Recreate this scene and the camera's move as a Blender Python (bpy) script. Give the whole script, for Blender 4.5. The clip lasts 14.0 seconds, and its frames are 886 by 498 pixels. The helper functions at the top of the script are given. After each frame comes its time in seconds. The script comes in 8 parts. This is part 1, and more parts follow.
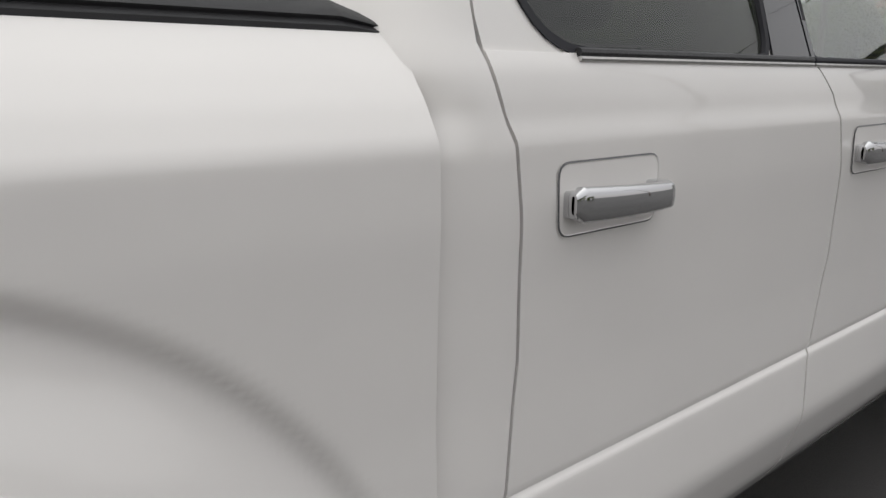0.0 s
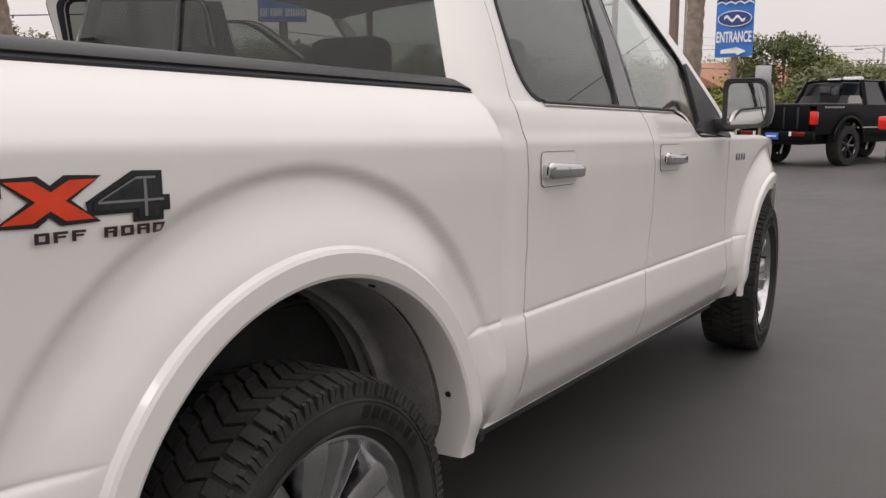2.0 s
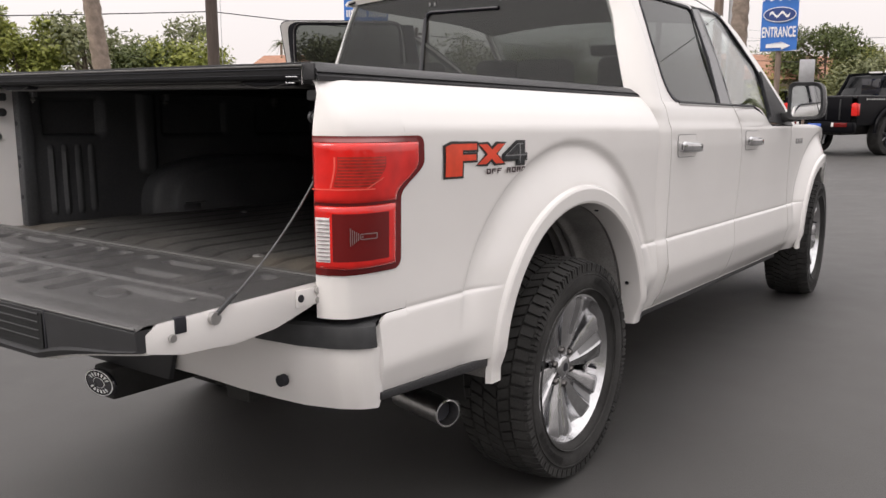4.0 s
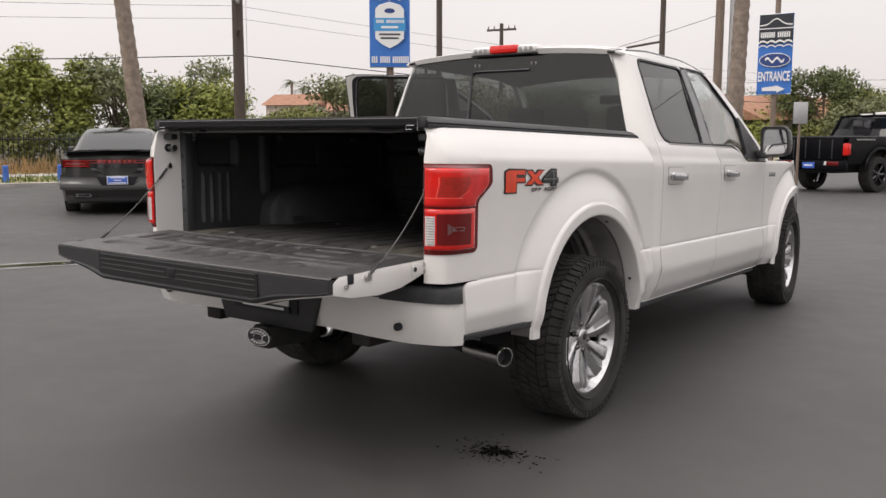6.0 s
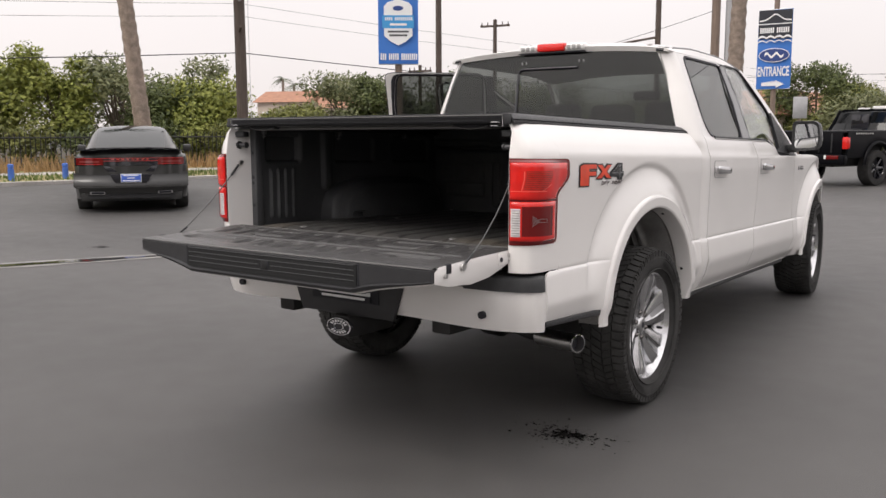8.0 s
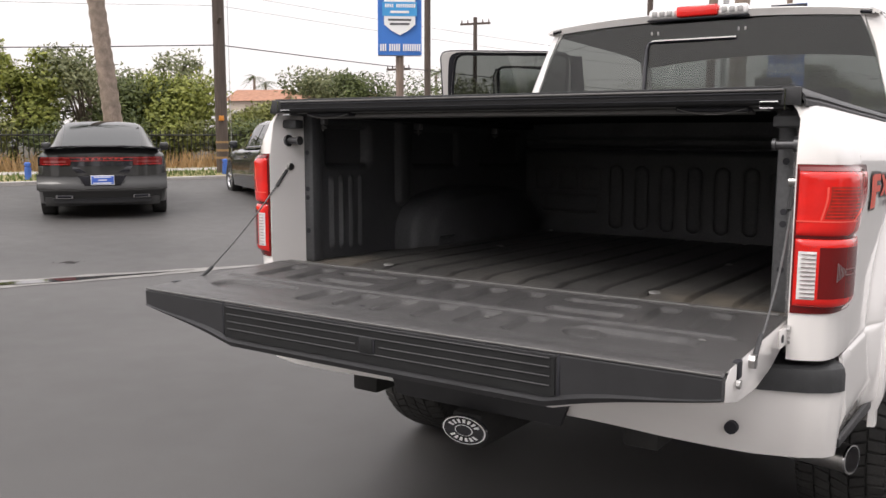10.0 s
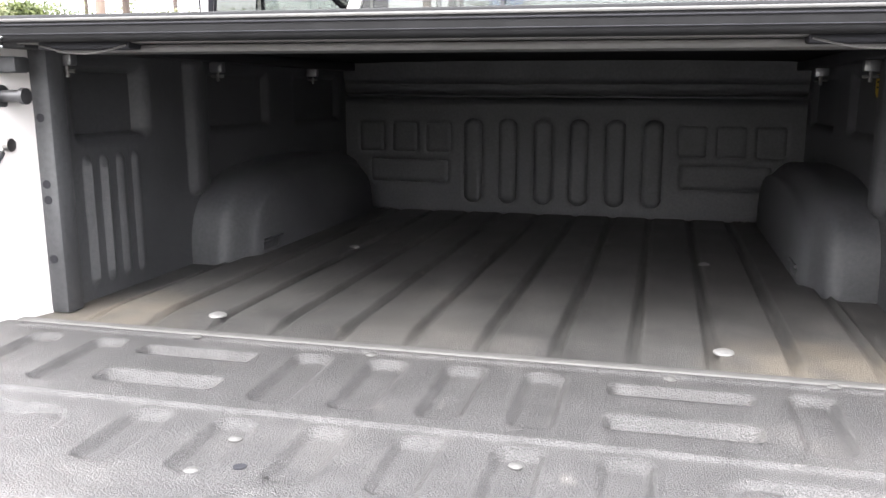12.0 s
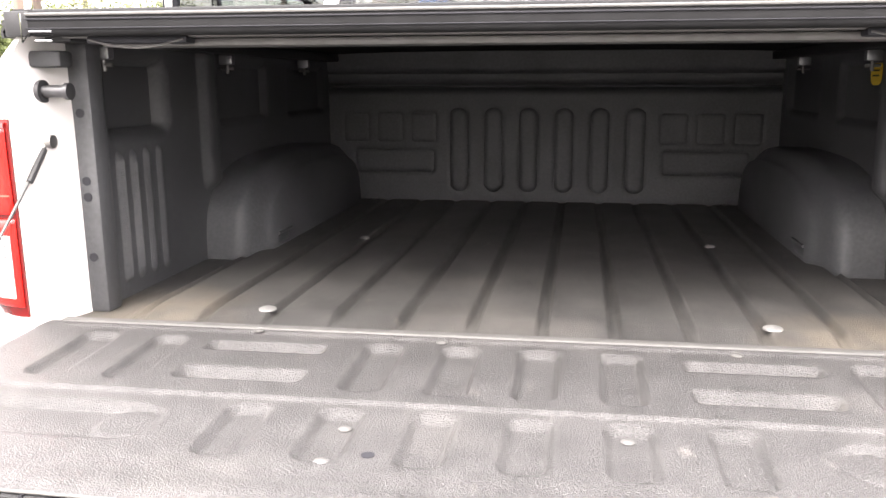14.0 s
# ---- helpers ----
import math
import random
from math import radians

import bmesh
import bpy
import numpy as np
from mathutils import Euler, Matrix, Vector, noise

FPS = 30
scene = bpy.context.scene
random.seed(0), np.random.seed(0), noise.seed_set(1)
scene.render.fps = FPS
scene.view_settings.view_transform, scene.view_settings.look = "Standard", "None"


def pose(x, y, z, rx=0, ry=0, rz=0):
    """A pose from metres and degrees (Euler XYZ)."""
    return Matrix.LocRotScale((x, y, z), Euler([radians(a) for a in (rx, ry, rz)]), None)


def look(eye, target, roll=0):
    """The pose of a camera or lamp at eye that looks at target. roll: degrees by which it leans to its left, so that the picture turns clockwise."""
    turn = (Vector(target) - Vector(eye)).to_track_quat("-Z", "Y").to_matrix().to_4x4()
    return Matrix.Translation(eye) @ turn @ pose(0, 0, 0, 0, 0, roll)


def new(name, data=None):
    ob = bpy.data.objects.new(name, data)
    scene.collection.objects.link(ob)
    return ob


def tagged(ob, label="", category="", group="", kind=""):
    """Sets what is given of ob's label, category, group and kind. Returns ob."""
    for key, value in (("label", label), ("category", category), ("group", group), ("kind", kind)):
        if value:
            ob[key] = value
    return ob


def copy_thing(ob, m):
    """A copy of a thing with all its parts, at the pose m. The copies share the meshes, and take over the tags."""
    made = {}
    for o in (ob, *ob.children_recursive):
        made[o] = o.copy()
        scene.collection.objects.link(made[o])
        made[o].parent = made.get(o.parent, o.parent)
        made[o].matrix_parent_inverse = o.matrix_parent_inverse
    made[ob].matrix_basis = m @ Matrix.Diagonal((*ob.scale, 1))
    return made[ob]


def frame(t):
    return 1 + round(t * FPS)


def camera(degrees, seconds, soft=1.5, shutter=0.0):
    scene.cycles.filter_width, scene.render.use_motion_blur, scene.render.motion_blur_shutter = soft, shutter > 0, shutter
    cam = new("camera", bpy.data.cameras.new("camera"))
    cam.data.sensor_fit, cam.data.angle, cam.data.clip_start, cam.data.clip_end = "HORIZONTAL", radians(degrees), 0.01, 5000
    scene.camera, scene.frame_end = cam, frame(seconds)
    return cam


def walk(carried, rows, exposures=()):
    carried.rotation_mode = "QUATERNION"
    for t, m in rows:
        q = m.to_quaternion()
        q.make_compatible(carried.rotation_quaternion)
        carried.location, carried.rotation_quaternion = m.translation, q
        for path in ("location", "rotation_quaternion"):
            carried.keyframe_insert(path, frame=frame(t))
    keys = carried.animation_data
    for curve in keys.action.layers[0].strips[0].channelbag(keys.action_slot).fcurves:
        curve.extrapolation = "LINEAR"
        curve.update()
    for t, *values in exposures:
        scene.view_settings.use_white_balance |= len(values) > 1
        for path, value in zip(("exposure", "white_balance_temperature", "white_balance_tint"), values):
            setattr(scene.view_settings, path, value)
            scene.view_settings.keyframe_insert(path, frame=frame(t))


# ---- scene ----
cam = camera(54.4, 14.0)
PATH = [
    (0, (1.657, 0.044, 1.387), (0.269, 1.404, 0.913), 0.5),
    (0.5, (1.799, -0.257, 1.381), (0.484, 1.170, 0.895), 0.1),
    (1, (1.915, -0.601, 1.369), (0.76, 0.984, 0.975), -2.0),
    (1.5, (1.954, -0.9, 1.366), (0.864, 0.741, 1.02), -1.3),
    (2, (2.08, -1.25, 1.355), (0.992, 0.397, 1.032), -0.1),
    (2.5, (2.13, -1.616, 1.349), (1.037, 0.026, 1.02), 0.4),
    (3, (2.165, -1.98, 1.392), (1.061, -0.347, 1.05), 0.7),
    (3.5, (2.266, -2.359, 1.399), (1.143, -0.739, 1.059), 0.5),
    (4, (2.343, -2.738, 1.389), (1.194, -1.137, 1.045), -0.1),
    (4.2, (2.39, -2.86, 1.418), (1.239, -1.26, 1.078), -0.3),
    (6.3, (2.885, -3.944, 1.398), (1.718, -2.34, 1.145), 0.1),
    (6.5, (2.91, -4.041, 1.41), (1.745, -2.435, 1.153), -0.1),
    (7, (2.876, -4.301, 1.4), (1.73, -2.685, 1.128), -0.4),
    (7.5, (2.795, -4.351, 1.4), (1.66, -2.728, 1.123), -0.3),
    (8, (2.608, -4.149, 1.399), (1.463, -2.532, 1.133), -0.2),
    (8.5, (2.284, -3.932, 1.369), (1.136, -2.316, 1.105), -0.2),
    (8.7, (2.139, -3.853, 1.382), (0.992, -2.237, 1.115), -0.2),
    (10.8, (0.707, -2.947, 1.36), (-0.196, -1.187, 1.065), 0.7),
    (11, (0.576, -2.858, 1.36), (-0.228, -1.057, 1.03), 0.5),
    (11.5, (0.41, -2.621, 1.371), (-0.252, -0.773, 0.987), 0.2),
    (12, (0.342, -2.448, 1.387), (-0.14, -0.55, 0.981), -0.1),
    (12.5, (0.233, -2.445, 1.392), (0.124, -0.496, 0.96), 0.1),
    (13, (0.182, -2.474, 1.387), (0.253, -0.523, 0.954), 0.7),
    (13.5, (0.139, -2.508, 1.393), (0.011, -0.556, 0.977), 0.6),
    (14, (0.116, -2.526, 1.395), (-0.189, -0.598, 0.963), -0.4),
]
EXPOSURE = [(0, -0.14, 6250, 6), (0.6, -0.06, 6350, 9), (1.5, 0.03, 6500, 11), (3.0, 0.08, 6550, 12), (4.1, 0.38, 6500, 11), (6.3, 0.12, 6500, 10), (7.0, 0.04, 6500, 10), (7.5, 0.32, 6480, 11), (8.7, 0.30, 6480, 11), (10.8, 1.3, 6350, 11), (11.5, 2.32, 6250, 11), (12.0, 2.68, 6150, 9), (12.5, 2.9, 6300, 9), (13.0, 2.5, 6550, 12), (13.5, 2.7, 6550, 12), (14, 2.9, 6550, 12)]
walk(cam, [(t, look(eye, target, roll)) for t, eye, target, roll in PATH], EXPOSURE)

# ---- light: an overcast afternoon ----
world = bpy.data.worlds.new("world")
scene.world = world
world.use_nodes = True
wn, wl = world.node_tree.nodes, world.node_tree.links
wn.clear()
SUN_UP, SUN_TURN = radians(50), radians(200)
sky = wn.new("ShaderNodeTexSky")
sky.sky_type, sky.sun_disc = "NISHITA", False
sky.sun_elevation, sky.sun_rotation = SUN_UP, SUN_TURN
sky.air_density, sky.dust_density, sky.ozone_density = 1.0, 6.0, 0.6
cloud = wn.new("ShaderNodeMix")
cloud.data_type = "RGBA"
cloud.inputs["Factor"].default_value = 0.88
# cloud deck: brighter overhead than at the horizon, as under any overcast
geo = wn.new("ShaderNodeTexCoord")
sep = wn.new("ShaderNodeSeparateXYZ")
deck = wn.new("ShaderNodeValToRGB")
deck.color_ramp.elements[0].position, deck.color_ramp.elements[0].color = 0.0, (7.3, 6.75, 6.6, 1)
deck.color_ramp.elements[1].position, deck.color_ramp.elements[1].color = 1.0, (17.2, 16.5, 16.2, 1)
mid_deck = deck.color_ramp.elements.new(0.30)
mid_deck.color = (8.9, 8.4, 8.25, 1)
drift = wn.new("ShaderNodeTexNoise")
drift.inputs["Scale"].default_value, drift.inputs["Detail"].default_value = 2.2, 4
patch = wn.new("ShaderNodeMapRange")
patch.inputs["To Min"].default_value, patch.inputs["To Max"].default_value = 0.90, 1.10
mulc = wn.new("ShaderNodeVectorMath")
mulc.operation = "SCALE"
wl.new(geo.outputs["Generated"], sep.inputs["Vector"])
wl.new(sep.outputs["Z"], deck.inputs["Fac"])
wl.new(geo.outputs["Generated"], drift.inputs["Vector"])
wl.new(drift.outputs["Fac"], patch.inputs["Value"])
wl.new(deck.outputs["Color"], mulc.inputs[0])
wl.new(patch.outputs["Result"], mulc.inputs["Scale"])
wl.new(mulc.outputs["Vector"], cloud.inputs["B"])
bgd = wn.new("ShaderNodeBackground")
bgd.inputs["Strength"].default_value = 0.11
wout = wn.new("ShaderNodeOutputWorld")
wl.new(sky.outputs["Color"], cloud.inputs["A"])
wl.new(cloud.outputs["Result"], bgd.inputs["Color"])
wl.new(bgd.outputs["Background"], wout.inputs["Surface"])
sun_data = bpy.data.lights.new("sun", "SUN")
sun_data.energy, sun_data.angle, sun_data.color = 0.9, radians(25), (1.0, 0.96, 0.9)
sun = new("sun", sun_data)
sun.matrix_world = look((math.sin(SUN_TURN) * math.cos(SUN_UP) * 30, math.cos(SUN_TURN) * math.cos(SUN_UP) * 30, math.sin(SUN_UP) * 30), (0, 0, 0))


# ---- materials ----
def material(name, color, rough=0.5, metal=0.0, vary=0.0, scale=8.0, bump=0.0, bump_scale=200.0, coat=0.0, spec=0.5, fine=0.0, stretch=None, dark=None, emit=0.0, scuff=None):
    m = bpy.data.materials.new(name)
    m.use_nodes = True
    n, l = m.node_tree.nodes, m.node_tree.links
    b = n["Principled BSDF"]
    b.inputs["Base Color"].default_value = (*color, 1)
    b.inputs["Roughness"].default_value = rough
    b.inputs["Metallic"].default_value = metal
    b.inputs["Coat Weight"].default_value = coat
    b.inputs["Coat Roughness"].default_value = 0.03
    b.inputs["Specular IOR Level"].default_value = spec
    if emit:
        b.inputs["Emission Color"].default_value = (*color, 1)
        b.inputs["Emission Strength"].default_value = emit
    tc = n.new("ShaderNodeTexCoord")
    src = tc.outputs["Object"]
    if stretch:
        mp = n.new("ShaderNodeMapping")
        mp.inputs["Scale"].default_value = stretch
        l.new(src, mp.inputs["Vector"])
        src = mp.outputs["Vector"]
    if vary:
        a = n.new("ShaderNodeTexNoise")
        a.inputs["Scale"].default_value, a.inputs["Detail"].default_value = scale, 6
        l.new(src, a.inputs["Vector"])
        r = n.new("ShaderNodeValToRGB")
        r.color_ramp.elements[0].position, r.color_ramp.elements[1].position = 0.3, 0.72
        lo = dark if dark else tuple(c * (1 - vary) for c in color)
        r.color_ramp.elements[0].color = (*lo, 1)
        r.color_ramp.elements[1].color = (*[min(1, c * (1 + vary)) for c in color], 1)
        l.new(a.outputs["Fac"], r.inputs["Fac"])
        out = r.outputs["Color"]
        if fine:
            f = n.new("ShaderNodeTexNoise")
            f.inputs["Scale"].default_value, f.inputs["Detail"].default_value = scale * 23, 3
            l.new(src, f.inputs["Vector"])
            fr = n.new("ShaderNodeMapRange")
            fr.inputs["From Min"].default_value, fr.inputs["From Max"].default_value = 0.3, 0.7
            fr.inputs["To Min"].default_value, fr.inputs["To Max"].default_value = 1 - fine, 1 + fine
            l.new(f.outputs["Fac"], fr.inputs["Value"])
            mx = n.new("ShaderNodeVectorMath")
            mx.operation = "SCALE"
            l.new(out, mx.inputs[0])
            l.new(fr.outputs["Result"], mx.inputs["Scale"])
            out = mx.outputs["Vector"]
        if scuff:
            # pale scratches and dusty patches
            for sc, st, lo_, hi_, am in ((26.0, (1.0, 0.35, 1.0), 0.66, 0.74, 0.55), (3.2, (1.0, 1.0, 1.0), 0.56, 0.80, 0.35)):
                mp2 = n.new("ShaderNodeMapping")
                mp2.inputs["Scale"].default_value = st
                mp2.inputs["Rotation"].default_value = (0, 0, 0.2)
                l.new(tc.outputs["Object"], mp2.inputs["Vector"])
                k = n.new("ShaderNodeTexNoise")
                k.inputs["Scale"].default_value, k.inputs["Detail"].default_value = sc, 5
                l.new(mp2.outputs["Vector"], k.inputs["Vector"])
                kr = n.new("ShaderNodeMapRange")
                kr.inputs["From Min"].default_value, kr.inputs["From Max"].default_value = lo_, hi_
                kr.inputs["To Max"].default_value = am
                l.new(k.outputs["Fac"], kr.inputs["Value"])
                km = n.new("ShaderNodeMix")
                km.data_type = "RGBA"
                km.inputs["B"].default_value = (*scuff, 1)
                l.new(kr.outputs["Result"], km.inputs["Factor"])
                l.new(out, km.inputs["A"])
                out = km.outputs["Result"]
        l.new(out, b.inputs["Base Color"])
    if bump:
        t = n.new("ShaderNodeTexNoise")
        t.inputs["Scale"].default_value, t.inputs["Detail"].default_value = bump_scale, 4
        l.new(src, t.inputs["Vector"])
        bp = n.new("ShaderNodeBump")
        bp.inputs["Strength"].default_value, bp.inputs["Distance"].default_value = bump, 0.004
        l.new(t.outputs["Fac"], bp.inputs["Height"])
        l.new(bp.outputs["Normal"], b.inputs["Normal"])
    return m


def glass_material(name, tint, pass_through, rough=0.0, gloss=0.05):
    """A tinted car pane: a mirror-like skin over a clear, tinted body."""
    m = bpy.data.materials.new(name)
    m.use_nodes = True
    n, l = m.node_tree.nodes, m.node_tree.links
    n.clear()
    o = n.new("ShaderNodeOutputMaterial")
    tr = n.new("ShaderNodeBsdfTransparent")
    tr.inputs["Color"].default_value = (*[c * pass_through for c in tint], 1)
    gl = n.new("ShaderNodeBsdfGlossy")
    gl.inputs["Roughness"].default_value = rough
    fc = n.new("ShaderNodeLayerWeight")
    fc.inputs["Blend"].default_value = 0.5
    pw = n.new("ShaderNodeMath")
    pw.operation = "POWER"
    pw.inputs[1].default_value = 4.0
    l.new(fc.outputs["Facing"], pw.inputs[0])
    fr = n.new("ShaderNodeMapRange")
    fr.inputs["To Min"].default_value, fr.inputs["To Max"].default_value = gloss, 0.9
    l.new(pw.outputs["Value"], fr.inputs["Value"])
    mx = n.new("ShaderNodeMixShader")
    l.new(fr.outputs["Result"], mx.inputs["Fac"])
    l.new(tr.outputs["BSDF"], mx.inputs[1])
    l.new(gl.outputs["BSDF"], mx.inputs[2])
    l.new(mx.outputs["Shader"], o.inputs["Surface"])
    return m


M_WHITE = material("white_paint", (0.77, 0.745, 0.725), 0.32, 0, 0.02, 3.0, coat=1.0, spec=0.4)
M_WHITE_DULL = material("white_primer", (0.70, 0.69, 0.68), 0.5, 0, 0.05, 14.0)
M_TRIM = material("black_trim_plastic", (0.022, 0.022, 0.024), 0.48, 0, 0.15, 20, bump=0.25, bump_scale=900)
M_GLOSS = material("gloss_black", (0.012, 0.012, 0.017), 0.12, 0, coat=0.6)
M_RUBBER = material("tyre_rubber", (0.032, 0.031, 0.030), 0.82, 0, 0.40, 9, bump=0.2, bump_scale=400, fine=0.2, spec=0.35)
M_PAD = material("textured_step_pad", (0.035, 0.036, 0.038), 0.55, 0, 0.2, 30, bump=0.5, bump_scale=600, fine=0.25)
M_DSTEEL = material("dark_steel", (0.10, 0.10, 0.105), 0.4, 0.7, 0.15, 60)
M_SEAL = material("rubber_seal", (0.012, 0.012, 0.017), 0.7)
M_LINER = material("spray_bed_liner", (0.066, 0.067, 0.071), 0.45, 0, 0.18, 5, bump=0.35, bump_scale=520, fine=0.15)
M_FLOOR = material("worn_bed_floor", (0.058, 0.056, 0.054), 0.5, 0, 0.30, 9.0, bump=0.6, bump_scale=420, fine=0.30, stretch=(1.0, 0.85, 1.0), dark=(0.034, 0.033, 0.032), scuff=(0.16, 0.145, 0.13))
def add_dust(m, spots, tint):
    """Dry dust lying in patches: (x, y, half length, half width)."""
    nt, l = m.node_tree.nodes, m.node_tree.links
    b = nt["Principled BSDF"]
    out = b.inputs["Base Color"].links[0].from_socket
    tc = nt.new("ShaderNodeTexCoord")
    grain = nt.new("ShaderNodeTexNoise")
    grain.inputs["Scale"].default_value, grain.inputs["Detail"].default_value = 16.0, 7
    l.new(tc.outputs["Object"], grain.inputs["Vector"])
    for x, y, hx, hy in spots:
        mp = nt.new("ShaderNodeMapping")
        mp.vector_type = "TEXTURE"
        mp.inputs["Location"].default_value, mp.inputs["Scale"].default_value = (x, y, 0.92), (hx, hy, 1.0)
        l.new(tc.outputs["Object"], mp.inputs["Vector"])
        ball = nt.new("ShaderNodeTexGradient")
        ball.gradient_type = "SPHERICAL"
        l.new(mp.outputs["Vector"], ball.inputs["Vector"])
        mul = nt.new("ShaderNodeMath")
        mul.operation = "MULTIPLY"
        l.new(ball.outputs["Fac"], mul.inputs[0])
        l.new(grain.outputs["Fac"], mul.inputs[1])
        lim = nt.new("ShaderNodeMapRange")
        lim.inputs["From Min"].default_value, lim.inputs["From Max"].default_value, lim.inputs["To Max"].default_value = 0.10, 0.42, 0.65
        l.new(mul.outputs["Value"], lim.inputs["Value"])
        mx = nt.new("ShaderNodeMix")
        mx.data_type = "RGBA"
        mx.inputs["B"].default_value = (*tint, 1)
        l.new(lim.outputs["Result"], mx.inputs["Factor"])
        l.new(out, mx.inputs["A"])
        out = mx.outputs["Result"]
    l.new(out, b.inputs["Base Color"])


add_dust(M_FLOOR, ((0.66, -1.06, 0.34, 0.22), (-0.70, -1.04, 0.28, 0.24)), (0.145, 0.125, 0.10))
M_GATE = material("tailgate_liner", (0.058, 0.056, 0.056), 0.36, 0, 0.20, 24, bump=0.85, bump_scale=400, fine=0.75, scuff=(0.17, 0.16, 0.15))
M_CHROME = material("chrome", (0.58, 0.58, 0.59), 0.04, 1.0)
M_STEEL = material("brushed_steel", (0.55, 0.54, 0.53), 0.28, 1.0, 0.1, 60)
M_ZINC = material("zinc_plate", (0.36, 0.355, 0.35), 0.42, 0.6, 0.15, 60)
M_ALU = material("machined_wheel", (0.55, 0.55, 0.56), 0.22, 1.0, 0.10, 30, coat=0.5)
M_ALU_D = material("wheel_pocket", (0.30, 0.30, 0.305), 0.38, 0.85, 0.08, 20)
M_LUG = material("dark_chrome", (0.17, 0.16, 0.155), 0.18, 1.0)
M_DARK = material("underbody", (0.018, 0.0175, 0.017), 0.75, 0, 0.4, 9, fine=0.2)
M_LINERW = material("wheel_well_liner", (0.30, 0.29, 0.28), 0.6, 0, 0.3, 7, fine=0.15)
M_RED = material("red_lens", (0.66, 0.012, 0.008), 0.18, 0, 0.16, 16, coat=0.8, spec=0.3)
M_REDDIM = material("mauve_red_lens", (0.20, 0.035, 0.035), 0.15, 0, coat=0.6)
M_GUIDE = material("pink_light_guide", (0.82, 0.10, 0.07), 0.12, 0, coat=0.8)
M_LINE = material("etched_line", (0.22, 0.17, 0.17), 0.35)
M_RED2 = material("deep_red_lens", (0.13, 0.004, 0.004), 0.12, 0, coat=0.4, spec=0.3)
M_REDORANGE = material("red_reflector", (0.34, 0.022, 0.010), 0.25, 0.0, 0.30, 60, coat=0.5)
M_CLEAR = material("clear_lens", (0.80, 0.78, 0.77), 0.15, 0.0, 0.15, 60, coat=1.0)
M_DECAL_R = material("decal_red", (0.72, 0.06, 0.02), 0.3, 0, 0.12, 25)
M_DECAL_K = material("decal_black", (0.015, 0.015, 0.016), 0.3)
M_DECAL_C = material("decal_charcoal", (0.022, 0.024, 0.026), 0.25, 0, 0.35, 60)
M_DECAL_S = material("decal_silver", (0.20, 0.20, 0.205), 0.3)
M_DECAL_M = material("decal_maroon_black", (0.035, 0.012, 0.014), 0.35)
M_DECAL_G = material("decal_grey", (0.08, 0.08, 0.085), 0.3)
M_SEAT = material("black_leather", (0.03, 0.029, 0.028), 0.5, 0, 0.2, 12)
M_HEADLINER = material("headliner_cloth", (0.50, 0.48, 0.45), 0.9)
M_BLUE = material("banner_blue", (0.035, 0.16, 0.52), 0.55, 0, 0.06, 2)
M_BLUE2 = material("banner_dark_blue", (0.02, 0.05, 0.20), 0.55)
M_SKYBLUE = material("banner_light_blue", (0.05, 0.30, 0.62), 0.55)
M_BANNERK = material("banner_black", (0.02, 0.022, 0.03), 0.55)
M_PAPER = material("banner_white", (0.78, 0.78, 0.78), 0.6)
M_GLASS_T = glass_material("privacy_glass", (0.93, 0.97, 0.94), 0.43)
M_GLASS_C = glass_material("clear_glass", (0.96, 0.99, 0.98), 0.94, gloss=0.09)
M_COVER = material("black_vinyl", (0.015, 0.015, 0.016), 0.7, 0, 0.2, 30, bump=0.3, bump_scale=700, spec=0.2)
M_DULL = material("dull_aluminium", (0.13, 0.127, 0.124), 0.5, 0.3, 0.1, 40)
M_LIP = material("pale_aluminium", (0.34, 0.335, 0.33), 0.45, 0.4, 0.1, 40)
M_CABLE = material("grey_cable", (0.10, 0.10, 0.10), 0.45, 0.5, 0.2, 90)
M_LAMPRED = material("brake_lamp_red", (0.70, 0.012, 0.008), 0.2, 0, coat=0.6)
M_MIRROR = material("mirror_glass", (0.70, 0.71, 0.72), 0.01, 1.0)


# ---- building helpers ----
K = 0.025  # the truck's rake: its body falls this much per metre towards the nose


def part(name, bm, mat, parent=None, label="", shear=False, sharp=0.6, smooth=True):
    """Links a bmesh as one mesh object."""
    bmesh.ops.recalc_face_normals(bm, faces=bm.faces)
    for f in bm.faces:
        f.smooth = smooth
    for e in bm.edges:
        e.smooth = smooth and not (len(e.link_faces) == 2 and e.calc_face_angle(0) > sharp)
    if shear:
        for v in bm.verts:
            v.co.z -= K * v.co.y
    me = bpy.data.meshes.new(name)
    bm.to_mesh(me)
    bm.free()
    for m in (mat if isinstance(mat, (list, tuple)) else [mat]):
        me.materials.append(m)
    ob = new(name, me)
    if parent is not None:
        ob.parent = parent
    if label:
        ob["label"] = label
    return ob


def thing(name, label, category, group="", at=None):
    ob = new(name)
    ob.empty_display_size = 0.2
    if at is not None:
        ob.matrix_world = at
    return tagged(ob, label, category, group)


def join(*bms):
    """Several bmeshes as one."""
    out = bms[0]
    for b in bms[1:]:
        me = bpy.data.meshes.new("tmp")
        b.to_mesh(me)
        b.free()
        out.from_mesh(me)
        bpy.data.meshes.remove(me)
    return out


